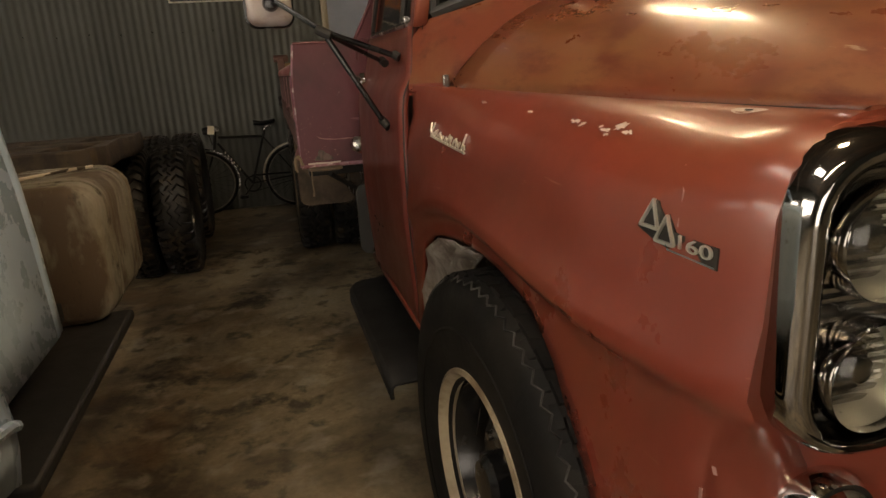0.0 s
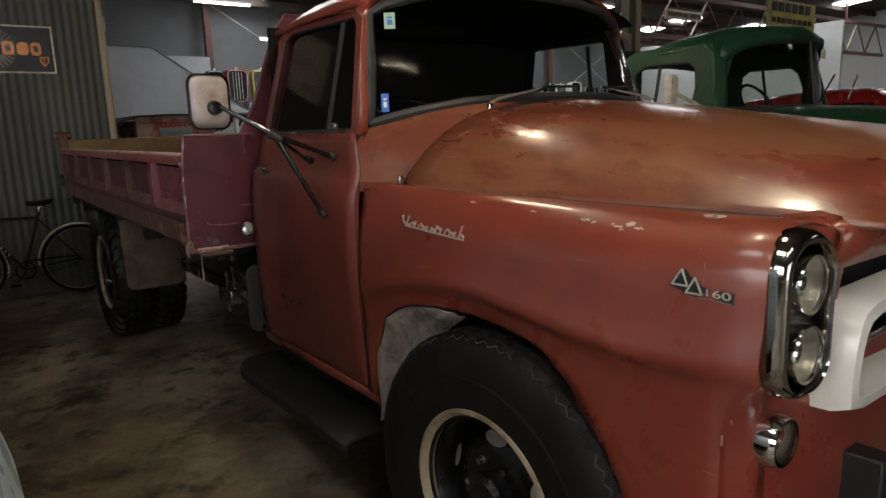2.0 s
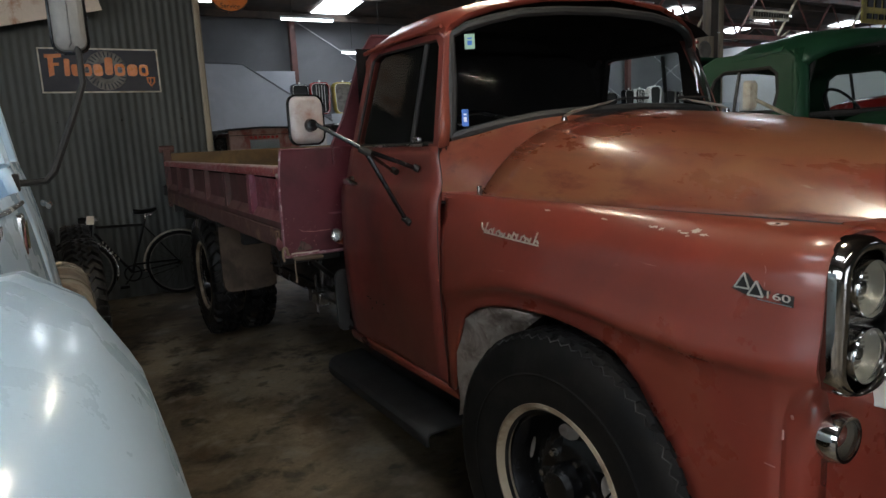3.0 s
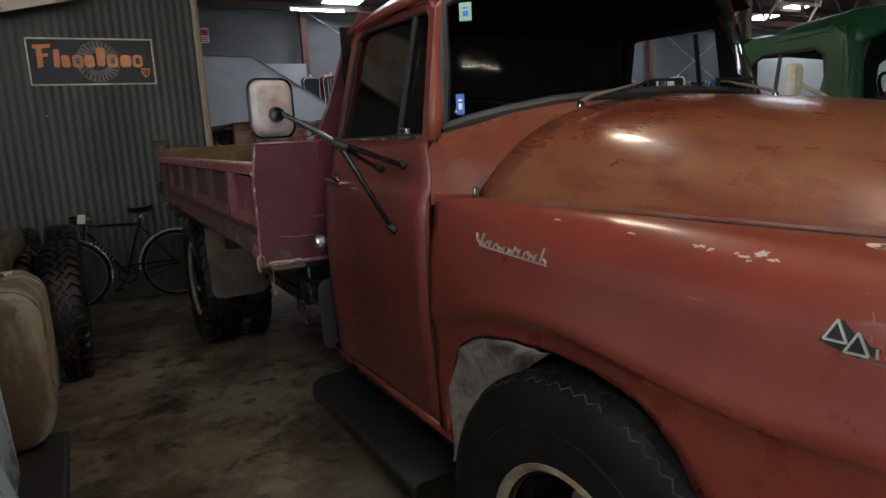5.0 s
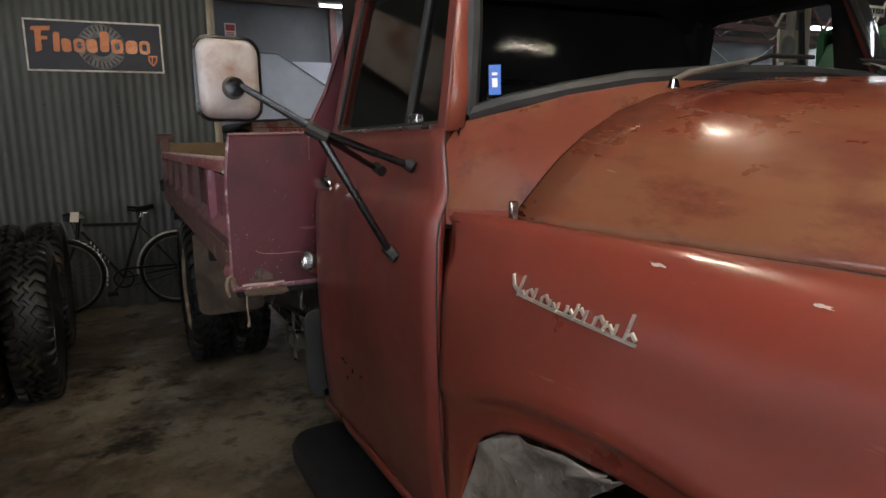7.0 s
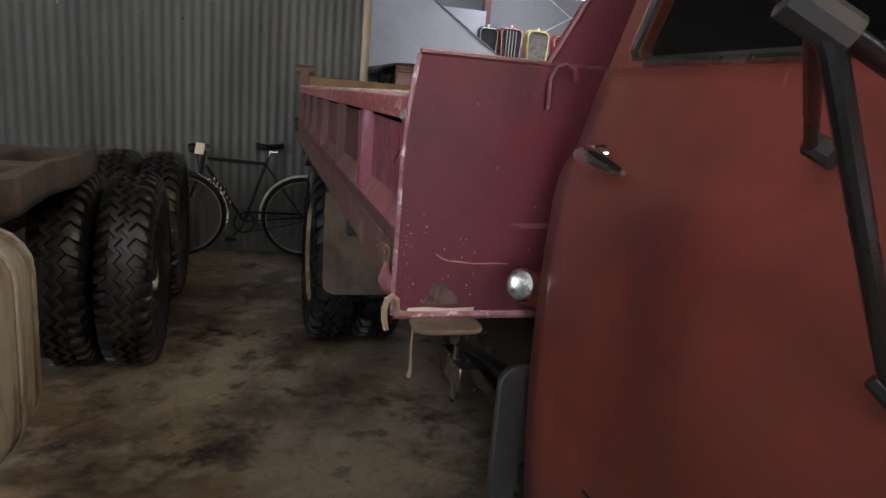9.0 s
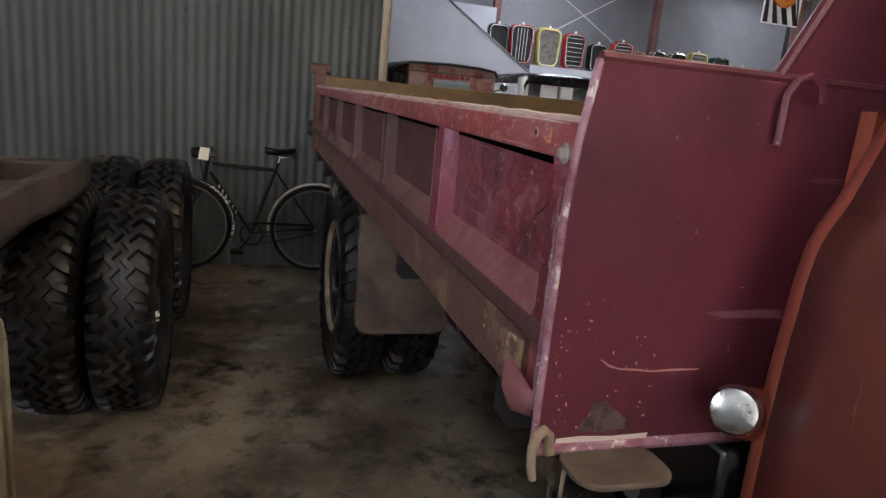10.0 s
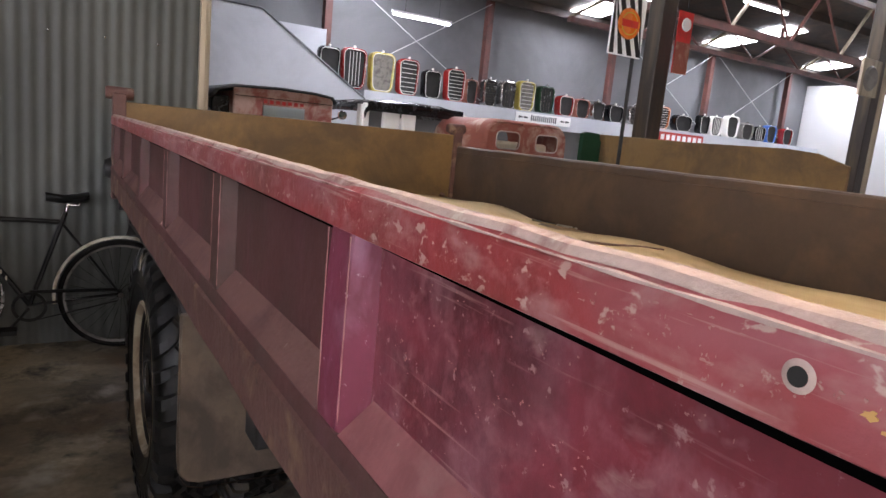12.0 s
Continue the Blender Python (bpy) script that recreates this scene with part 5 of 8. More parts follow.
def treads(at, R, w, lugs, kind):
    """Tread blocks round a tyre on the x axis: zigzag ribs, or heavy bars."""
    bm = bmesh.new()
    for k in range(lugs):
        a = k * math.tau / lugs
        da = math.tau / lugs
        if kind == "zigzag":
            cells = [(c * w, da * 0.25 * (1 if (k + i) % 2 else -1), w * 0.085, da * 0.46, 0.005) for i, c in enumerate((-0.36, -0.18, 0.0, 0.18, 0.36))]
        else:
            # angled shoulder lugs beside two zigzag ribs
            for side, shift in ((-1, 0.0), (1, 0.5)):
                rows = []
                for f, o, e, drop in ((0.52, 0.10, 0.24, 0.055), (0.46, 0.06, 0.23, 0.014), (0.34, -0.06, 0.20, 0.002), (0.25, -0.2, 0.13, 0.0)):
                    ring = []
                    for r, q in ((R - 0.014, 1.2), (R + 0.026, 0.85)):
                        for sg in (-1, 1):
                            ang, rr = a + da * (shift + o + sg * e * q), r - drop
                            ring.append((at[0] + side * f * w, at[1] + rr * math.cos(ang), at[2] + rr * math.sin(ang)))
                    rows.append([ring[i] for i in (0, 2, 3, 1)])
                loft(rows, True, True, bm)
            for c in (-0.115, 0.115):
                rows = []
                for q, o in ((0.0, -0.065), (0.5, 0.065), (1.0, -0.065)):
                    ang = a + da * q
                    rows.append([(at[0] + (c + o + u) * w, at[1] + (R + d) * math.cos(ang), at[2] + (R + d) * math.sin(ang)) for u, d in ((-0.070, -0.01), (-0.055, 0.025), (0.055, 0.025), (0.070, -0.01))])
                loft(rows, True, False, bm)
            cells = []
        for cx, sh, hw, ha, rise in cells:
            vs = []
            for r in (R * 0.985, R + rise):
                tp = 1.0 if r < R else 0.86
                for sx, sa in ((-1, -1), (1, -1), (1, 1), (-1, 1)):
                    ang = a + sh + sa * ha * tp + (0.25 * da * sx if kind != "zigzag" else 0.12 * da * sx)
                    rr = r - (0.03 if abs(cx + sx * hw * tp) > w * 0.42 else 0)
                    vs.append(bm.verts.new((at[0] + cx + sx * hw * tp, at[1] + rr * math.cos(ang), at[2] + rr * math.sin(ang))))
            for f in ((0, 1, 2, 3), (7, 6, 5, 4), (0, 4, 5, 1), (1, 5, 6, 2), (2, 6, 7, 3), (3, 7, 4, 0)):
                bm.faces.new([vs[i] for i in f])
    return bm


def wheel(parent, at, R, w, out, kind="zigzag", mat="rubber", lugs=64, rim_mat="black", ring=True, k=1.0, steer=0.0):
    """A wheel on the x axis; out: -1 or 1, the side that its rim shows on."""
    x, y, z = at
    wh = part("wheel", lathe(tyre_profile(R, w, 0.262 * k), at, "x", 72), mat, parent, "large worn black tyre on a steel rim", angle=60)
    part("tread", treads(at, R, w, lugs, kind), mat, wh, smooth=False)
    part("tyre_bead", lathe([(R * 0.74, out * w * 0.502), (R * 0.75, out * w * 0.515), (R * 0.76, out * w * 0.502)], at, "x", 64), mat, wh)
    if kind == "zigzag":
        pts = [(x + out * w * (0.40 if i % 2 else 0.345), y + R * (0.972 if i % 2 else 0.992) * math.cos(a), z + R * (0.972 if i % 2 else 0.992) * math.sin(a)) for i, a in ((i, i * math.tau / 140) for i in range(141))]
        part("shoulder_groove", tube(pts, 0.0026, 5, caps=False), "shoulder", wh, "pale scalloped shoulder of the tread", smooth=False)
    f = out * w * 0.40
    if ring:
        part("rim_ring", lathe([(r * k, o) for r, o in ((0.268, f - out * 0.03), (0.276, f), (0.288, f + out * 0.014), (0.3, f + out * 0.010), (0.305, f - out * 0.01))], at, "x", 64), "cream_ring", wh, "cream rim flange")
    d = out
    part("rim", lathe([(r * k, o) for r, o in ((0.266, f - d * 0.16), (0.26, f - d * 0.03), (0.25, f - d * 0.02), (0.235, f - d * 0.06), (0.225, f - d * 0.10), (0.19, f - d * 0.085), (0.15, f - d * 0.065), (0.125, f - d * 0.058), (0.11, f - d * 0.06), (0.075, f - d * 0.058), (0.07, f - d * 0.02), (0.055, f - d * 0.005), (0.0, f))], at, "x", 56), rim_mat, wh, "glossy black pressed rim")
    for i in range(5):
        a = radians(20 + 72 * i)
        c = Vector((x + f - d * 0.068, y + 0.172 * math.cos(a), z + 0.172 * math.sin(a)))
        bm = bmesh.new()
        e1, e2 = Vector((d * 0.35, -math.sin(a), math.cos(a))), Vector((-d * 0.6, math.cos(a), math.sin(a)))
        e1 = Vector((0, -math.sin(a), math.cos(a)))
        pts = [c + e1 * 0.042 * math.cos(b) + e2.normalized() * 0.022 * math.sin(b) + Vector((d * 0.006, 0, 0)) for b in (i * math.tau / 16 for i in range(16))]
        bm.faces.new([bm.verts.new(p) for p in pts])
        part("hand_hole", bm, "liner" if ring else "black_matt", wh)
    for i in range(6):
        a = radians(60 * i)
        part("wheel_nut", lathe([(0.0, d * 0.022), (0.011, d * 0.02), (0.013, 0.0)], (x + f - d * 0.06, y + 0.1 * math.cos(a), z + 0.1 * math.sin(a)), "x", 6), "chrome_dull", wh, smooth=False)
    part("valve", tube([(x + f - d * 0.05, y - 0.19, z + 0.06), (x + f, y - 0.21, z + 0.066)], 0.004, 6), "chrome_dull", wh)
    if steer:
        c = Vector(at) - BASE[parent.name]
        turn = Euler((0, 0, radians(steer)))
        wh.rotation_euler, wh.location = turn, c - turn.to_matrix() @ c
    return wh


wheel(truck, (1.556, 1.344, 0.492), 0.487, 0.19, -1, lugs=90, k=0.9, steer=4.0)
wheel(truck, (2 * CX - 1.556, 1.344, 0.492), 0.487, 0.19, 1, k=0.9, steer=4.0)
for s, o in ((1, -1), (-1, 1)):
    for x in (1.40, 1.68):
        xx = x if s > 0 else 2 * CX - x
        wheel(truck, (xx, 5.76, 0.50), 0.49, 0.225, o, "bars", "mud_rubber", 34, "black", True)
part("rear_axle", tube([(1.4, 5.76, 0.5), (3.44, 5.76, 0.5)], 0.07), "black_matt", truck)
part("front_axle", tube([(1.6, 1.32, 0.45), (3.24, 1.32, 0.45)], 0.05), "black_matt", truck)
# inner arch
for m in (lambda b: b, flip):
    arc = [(1.965, 0.50), (1.955, 0.66), (1.925, 0.84), (1.86, 0.96), (1.74, 1.035), (1.56, 1.06), (1.38, 1.06), (1.18, 1.05), (1.02, 0.97), (0.90, 0.82), (0.83, 0.55)]
    part("wheel_well", m(loft([[(x, y, z + (0.0 if x > 1.6 else 0.0)) for y, z in arc] for x in (1.545, 1.62, 1.78, 1.95)])), "liner", truck, "peeling pale inner wheel arch", thick=0.008)
    # torn liner showing behind the tyre
    edge = [(1.50, 1.014), (1.58, 1.012), (1.66, 1.003), (1.73, 0.985), (1.79, 0.962), (1.845, 0.925), (1.885, 0.865), (1.91, 0.78), (1.925, 0.69), (1.932, 0.60), (1.925, 0.52)]
    rows = []
    for i, (y, z) in enumerate(edge):
        d = Vector((1.344 - y, 0.49 - z)).normalized() * (0.02 + 0.15 * min(1, i / 3)) if i < 9 else Vector((-0.05 + 0.03 * (i - 9), 0.02))
        rows.append([(1.512 + 0.05 * v + 0.012 * math.sin(i * 2.3 + v * 7) + 0.008 * math.sin(i * 5.1 + v * 13), y + d.x * v, z + d.y * v + (0.006 * math.sin(i * 3.7) if v == 1 else 0)) for v in (0, 0.2, 0.4, 0.6, 0.8, 1.0)])
    part("torn_liner", m(loft(rows)), "liner", truck, "torn pale sheet lining in the wheel arch", thick=0.004, angle=80)
    part("engine_side", m(box(1.94, 0.7, 0.62, 1.96, 1.98, 1.3)), "black_matt", truck)
    part("chassis_rail", m(box(1.96, 0.5, 0.55, 2.03, 7.3, 0.78)), "black_matt", truck, bevel=0.006)
    rb = part("running_board", m(loft([[(1.62, y, 0.46), (1.48 + e, y, 0.46), (1.40 + e, y, 0.456), (1.385 + e, y, 0.44), (1.385 + e, y, 0.40)] for y, e in ((1.98, 0.0), (2.2, 0.0), (2.98, 0.0), (3.04, 0.008), (3.08, 0.028), (3.105, 0.06), (3.115, 0.11))])), "black_rubber", truck, "black running board", thick=0.012)
    for y in (2.3, 2.9):
        part("board_bracket", m(box(1.5, y, 0.43, 2.0, y + 0.05, 0.446)), "black_matt", rb)
    part("splash_apron", m(loft([[(1.60, y, 0.464), (1.59, y, 0.52), (1.52, y, 0.61)] for y in (1.97, 2.95)])), "black_matt", truck)
part("fuel_tank", box(1.60, 3.13, 0.635, 1.98, 4.7, 0.99), "black", truck, "black steel fuel tank", bevel=0.03)
part("tank_strap", box(1.594, 3.62, 0.635, 1.60, 3.65, 0.99), "chrome_dull", truck)
part("step_bracket", tube([(1.53, 3.03, 0.62), (1.50, 3.08, 0.60), (1.50, 3.09, 0.70), (1.54, 3.05, 0.74)], 0.012, 6), "chrome_dull", truck)
part("tank_ledge", box(1.585, 3.16, 0.72, 1.60, 4.68, 0.728), "black", truck)
part("cab_mount", plate(rounded(1.52, 0.765, 0.055, 0.165, 0.045, 5), 3.035, 0.02), "rubber_grey", truck, "scuffed grey splash plate", bevel=0.004)
part("mount_bracket", box(1.55, 3.55, 0.62, 1.62, 3.75, 0.70), "chrome_dull", truck, bevel=0.006)
part("mount_rod", tube([(1.56, 3.62, 0.80), (1.56, 3.62, 0.56)], 0.008, 6), "chrome_dull", truck)
fc = part("filler_neck", tube([(1.58, 3.06, 1.08), (1.505, 3.045, 1.103)], [0.04, 0.036], 16), "paint", truck)
cp = lathe([(0.0, 0.012), (0.018, 0.011), (0.030, 0.007), (0.035, -0.003), (0.034, -0.012), (0.0, -0.014)], (0, 0, 0), "x", 28, sign=-1)
bmesh.ops.transform(cp, matrix=pose(1.485, 3.03, 1.112, 0, 12, 38), verts=cp.verts)
part("filler_cap", cp, "chrome_dull", fc, "chrome fuel filler cap")



# ---- the tray of the truck ----
def shear(bm):
    """The tray sits a little askew on its chassis."""
    for v in bm.verts:
        v.co.x += 0.0142 * (v.co.y - 3.13)
        v.co.z -= 0.003
    return bm


B0, B1, XN, XF = 3.11, 7.36, 1.25, 3.585


def tray(name, bm, mat, label="", parent=None, **kw):
    return part(name, shear(bm), mat, parent or truck, label, **kw)


tray("tray_floor", box(XN + 0.06, B0 + 0.02, 1.05, XF - 0.06, B1, 1.09), "bed_in", smooth=False)
EDGE = [(XN - 0.008, 1.02), (XN - 0.008, 1.36), (XN - 0.002, 1.45), (XN + 0.012, 1.553)]
hb = tray("headboard", plate(EDGE + [(XF, 1.553), (XF, 1.02)], 3.118, 0.012), "headboard_paint", "scratched maroon steel headboard", bevel=0.003)
guard = [(XN + 0.28, 1.553), (XN + 0.36, 1.70), (XN + 0.42, 1.86), (XN + 0.48, 2.02), (XN + 0.55, 2.12), (XF - 0.55, 2.12), (XF - 0.48, 2.02), (XF - 0.42, 1.86), (XF - 0.36, 1.70), (XF - 0.28, 1.553)]
tray("cab_guard", plate(guard, 3.122, 0.01), "headboard_paint", "maroon cab guard plate", hb)
tray("guard_edge", tube([(x, 3.126, z) for x, z in guard], 0.009, 8), "headboard_paint", "", hb)
tray("headboard_lip", tube([(x, 3.124, z) for x, z in EDGE], 0.0065, 8), "weld", "", hb)
tray("headboard_top", tube([(XN + 0.012, 3.124, 1.556), (XF, 3.124, 1.556)], 0.008, 8), "headboard_paint", "", hb)
tray("headboard_foot", tube([(XN - 0.008, 3.118, 1.022), (XF, 3.118, 1.022)], 0.009, 8), "weld", "", hb)

FACE = 3.1165
rng = random.Random(21)


def scar(outline, mat, name, label=""):
    """A thin worn patch on the headboard's front."""
    part(name, plate(outline, FACE, 0.001), mat, hb, label, smooth=False)


scar([(1.303, 1.044), (1.309, 1.058), (1.318, 1.066), (1.321, 1.082), (1.329, 1.094), (1.336, 1.087), (1.345, 1.088), (1.355, 1.076), (1.367, 1.070), (1.378, 1.061), (1.388, 1.046), (1.345, 1.041)], "bare_steel", "bare_patch", "bare dark steel patch")
line = [(1.324, 1.152), (1.338, 1.143), (1.356, 1.137), (1.38, 1.136), (1.407, 1.132), (1.45, 1.134), (1.488, 1.133)]
scar([(x, z + 0.0012) for x, z in line] + [(x, z - 0.0012 * (i % 2 + 0.4)) for i, (x, z) in reversed(list(enumerate(line)))], "rail_chip", "scratch")
scar([(1.272, 1.026), (1.272, 1.034), (1.31, 1.036), (1.36, 1.033), (1.42, 1.035), (1.418, 1.026)], "pale_chip", "bare_foot", "pale bare foot of the plate")
for k in range(48):
    x, z = (1.255 + 0.17 * rng.random() ** 1.4, 1.05 + 0.17 * rng.random()) if k < 36 else (rng.uniform(1.27, 1.6), rng.uniform(1.1, 1.5))
    a, b = rng.uniform(0.0006, 0.004) * rng.random(), rng.uniform(0.0006, 0.0045) * rng.random()
    scar([(x + a * math.cos(t) * rng.uniform(0.5, 1.2), z + b * math.sin(t) * rng.uniform(0.5, 1.2)) for t in (i * math.tau / 9 for i in range(9))], "rail_chip", "paint_chip")

RIBS = [3.80, 4.47, 5.19, 5.90, 6.60, 7.24]


def side_panel(m):
    s = tray("side_panel", m(box(XN + 0.03, B0 + 0.05, 1.06, XN + 0.036, RIBS[0], 1.42)), "bed_paint", "maroon pressed steel tray side", smooth=False)
    # bays past the first rib take the paint darkened for falling light
    tray("rear_panel", m(box(XN + 0.03, RIBS[0], 1.06, XN + 0.036, B1, 1.42)), "bed_brown_dim", "brown steel tray side, darkened for dimmer light", s, smooth=False)
    rail = [(0.0, 1.424), (-0.004, 1.426), (-0.004, 1.4625), (-0.0018, 1.4695), (0.004, 1.4755), (0.012, 1.478), (0.034, 1.474), (0.041, 1.466), (0.043, 1.43), (0.038, 1.427)]
    rings = []
    for k in range(30):
        y = B0 + 0.02 + (B1 - B0 - 0.02) * k / 29
        w = 0.0012 * math.sin(k * 2.1) + 0.0007 * math.sin(k * 5.3)
        rings.append([(XN + a, y, z + w * (z > 1.46)) for a, z in rail])
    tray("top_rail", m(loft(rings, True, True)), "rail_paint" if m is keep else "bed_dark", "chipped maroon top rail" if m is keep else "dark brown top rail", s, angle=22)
    if m is keep:
        tray("rail_dust", m(loft([[(XN + a, B0 + 0.03 + (B1 - B0 - 0.04) * k / 60, z + 0.0012 * math.sin(k * 2.7)) for a, z in ((0.0015 + 0.0012 * math.sin(k * 1.9) + 0.001 * math.sin(k * 4.3), 1.4730), (0.005, 1.4792), (0.012, 1.4815), (0.024, 1.4796), (0.037, 1.4762))] for k in range(61)])), "rail_dust", "pale dust along the rail's top", s)
    if m is keep:
        tray("edge_wear", tube([(XN - 0.0012, B0 + 0.05 + (B1 - B0 - 0.08) * k / 120, 1.4702) for k in range(121)], [0.0006 + 0.0022 * abs(math.sin(k * 1.3) * math.sin(k * 0.37)) for k in range(121)], 5), "rail_dust", "", s)
    low = [(0.0, 1.06), (-0.003, 1.075), (-0.003, 1.172), (0.0, 1.19), (0.03, 1.215), (0.058, 1.24), (0.062, 1.06)]
    tray("lower_rail", m(loft([[(XN + a, B0 + 0.03 + (B1 - B0 - 0.03) * k / 20, z) for a, z in ((-0.003, 1.191), (-0.006, 1.183), (-0.006, 1.163), (0.0, 1.155), (0.034, 1.155), (0.034, 1.191))] for k in range(21)], True, True)), "bed_brown_dim", "", s)
    tray("edge_plank", m(loft([[(XN + a, B0 + 0.09 + (B1 - B0 - 0.09) * k / 30, z + 0.003 * math.sin(k * 1.7)) for a, z in ((0.002, 1.156), (-0.004, 1.149), (-0.002, 1.055), (0.006, 1.045), (0.034, 1.045), (0.034, 1.154))] for k in range(31)], True, True)), "bed_rust", "rusted and chipped lower edge", s)
    edges = [B0 + 0.09] + RIBS
    if m is keep:
        tray("worn_end", loft([[(XN - 0.0065 + 0.0008 * math.sin(k * 2.1), 3.20 + 0.026 * k, 1.150 - 0.004 * k * abs(math.sin(k * 1.3))), (XN - 0.0072, 3.20 + 0.026 * k, 1.12), (XN - 0.0062, 3.20 + 0.026 * k, 1.078 + 0.008 * k * abs(math.sin(k * 0.9)))] for k in range(8)]), "worn_tan", "tan bare end of the lower edge", s)
        rows = []
        for k in range(9):
            y = 3.265 - 0.0145 * k
            out = 0.004 + 0.02 * math.sin(k / 8 * math.pi) ** 1.5
            rows.append([(XN - out * f - 0.004, y, z) for f, z in ((0.2, 1.112 - 0.03 * abs(k / 8 - 0.35)), (0.7, 1.094), (1.0, 1.072), (0.6, 1.044 + 0.03 * abs(k / 8 - 0.6)))])
        tray("bent_corner", loft(rows), "wedge_paint", "bent worn steel corner plate", s, thick=0.005, angle=60)
    for k, y in enumerate(RIBS):
        prof = [(-0.058, 0.031), (-0.034, 0.002), (-0.030, 0.0), (0.030, 0.0), (0.034, 0.002), (0.058, 0.031)]
        if k == 5:
            prof = [p for p in prof if p[0] < 0.04]
        tray("rib", m(loft([[(XN + a + (0.004 if z > 1.4 else 0), y + b, z) for b, a in prof] for z in (1.19, 1.25, 1.35, 1.424)])), "rib_lit" if k < 1 else "bed_brown_dim", "", s, smooth=False)
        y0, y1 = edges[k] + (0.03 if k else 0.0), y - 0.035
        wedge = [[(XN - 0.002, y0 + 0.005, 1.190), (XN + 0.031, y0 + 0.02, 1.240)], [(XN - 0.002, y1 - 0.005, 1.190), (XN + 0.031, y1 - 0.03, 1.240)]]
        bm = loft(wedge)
        tray("sloped_plate", m(bm), "wedge_paint" if k < 1 else "wedge_brown_dim", "", s, thick=0.006, smooth=False)
        # a solid black bar stands for the shade in the gap below the rail
        low0, low1 = (1.4080, 1.4135) if k == 0 else (1.411, 1.412)
        tray("rail_slot", m(loft([[(XN + a, y, z) for a, z in ((0.024, zl), (0.0295, zl), (0.0295, 1.4235), (0.024, 1.4235))] for y, zl in ((y0 + 0.005, low0), (y1 - 0.03, low1))], True, True)), "gap", "", s, smooth=False)
        if m is keep and k < 3:
            for b in (-0.034, 0.034):
                tray("edge_wear", tube([(XN + 0.0005 + 0.0004 * math.sin(i * 3.1), y + b, 1.20 + 0.022 * i) for i in range(11)], [0.0002 + 0.0009 * abs(math.sin(i * 1.7 + k)) for i in range(11)], 5), "rail_chip", "", s)
    for y in (3.14, ):
        post = tray("front_post", m(box(XN - 0.002, B0 + 0.022, 1.06, XN + 0.034, B0 + 0.085, 1.44)), "bed_paint", "", s, bevel=0.005)
        tray("weld_bead", m(tube([(XN - 0.003, B0 + 0.036 + 0.0006 * math.sin(k * 2.3), 1.07 + 0.0085 * k) for k in range(38)], [0.0065 + 0.0014 * (k % 2) + 0.0008 * math.sin(k * 1.3) for k in range(38)], 8)), "weld", "pale weld seam", s)
        tray("bolt", m(lathe([(0.0, 0.009), (0.006, 0.0085), (0.0085, 0.005), (0.009, 0.0)], (XN - 0.006, 3.156, 1.432), "x", 8, sign=-1)), "liner", "", s)
        tray("bolt_washer", m(lathe([(0.0, 0.003), (0.013, 0.003), (0.0145, 0.0)], (XN - 0.004, 3.156, 1.432), "x", 20, sign=-1)), "liner", "", s)
        tray("corner_gusset", m(plate([(3.185, 1.36), (3.24, 1.325), (3.185, 1.385 + 0.02)], XN - 0.006, 0.005, None, "x")), "bed_paint", "", s)
        tray("rail_hole", m(lathe([(0.0, 0.0006), (0.0046, 0.0006), (0.0046, 0.0)], (XN - 0.0052, 3.256, 1.452), "x", 20, sign=-1)), "black_matt", "", s)
        tray("hole_rim", m(lathe([(0.0046, 0.0), (0.0048, 0.0010), (0.0060, 0.0008), (0.0078, 0.0)], (XN - 0.0045, 3.256, 1.452), "x", 24, sign=-1)), "rail_dust", "", s)
    for y, z, ly, lz, mat in ((3.207, 1.453, 0.0022, 0.008, "yellow_chip"), (3.213, 1.443, 0.007, 0.0025, "yellow_chip"), (3.226, 1.447, 0.003, 0.002, "yellow_chip")):
        jag = [(y + ly * math.cos(a) * (1 + 0.4 * math.sin(5 * a + y * 40)), z + lz * math.sin(a) * (1 + 0.4 * math.cos(3 * a))) for a in (i * math.tau / 14 for i in range(14))]
        tray("paint_chip", m(plate(jag, XN - 0.0048, 0.002, None, "x")), mat, "", s, smooth=False)
    if m is keep:
        rng = random.Random(7)
        bm = bmesh.new()

        def flake(y, z, ly, lz, x):
            jag = [(y + ly * math.cos(a) * rng.uniform(0.3, 1.3), z + lz * math.sin(a) * rng.uniform(0.3, 1.4)) for a in (i * math.tau / 9 for i in range(9))]
            plate(jag, x, 0.001, bm, "x")

        for k in range(70):  # clusters of chips along the rail: its upper edge, a scraped line, and strays
            y = 3.17 + 4.1 * rng.random() ** 1.7
            z = rng.choice((1.4615, 1.459, 1.452, 1.4505, 1.446, 1.435))
            for i in range(rng.randint(2, 7)):
                flake(y + rng.gauss(0, 0.012), z + rng.gauss(0, 0.0022), rng.uniform(0.0004, 0.0026) * rng.random(), rng.uniform(0.0003, 0.0011), XN - 0.0044)
        for k in range(45):  # and fewer on the first pressed panel
            y, z = rng.uniform(3.24, 3.72), rng.uniform(1.25, 1.40)
            for i in range(rng.randint(1, 4)):
                flake(y + rng.gauss(0, 0.008), z + rng.gauss(0, 0.005), rng.uniform(0.0003, 0.0018), rng.uniform(0.0003, 0.0012), XN + 0.0296)
        tagged(tray("flaked_paint", bm, "rail_chip", "", s, smooth=False), kind="stuff")
    tray("rear_post", m(box(XN + 0.0, B1 - 0.05, 1.0, XN + 0.07, B1 + 0.03, 1.60)), "bed_rust", "", s, bevel=0.006)
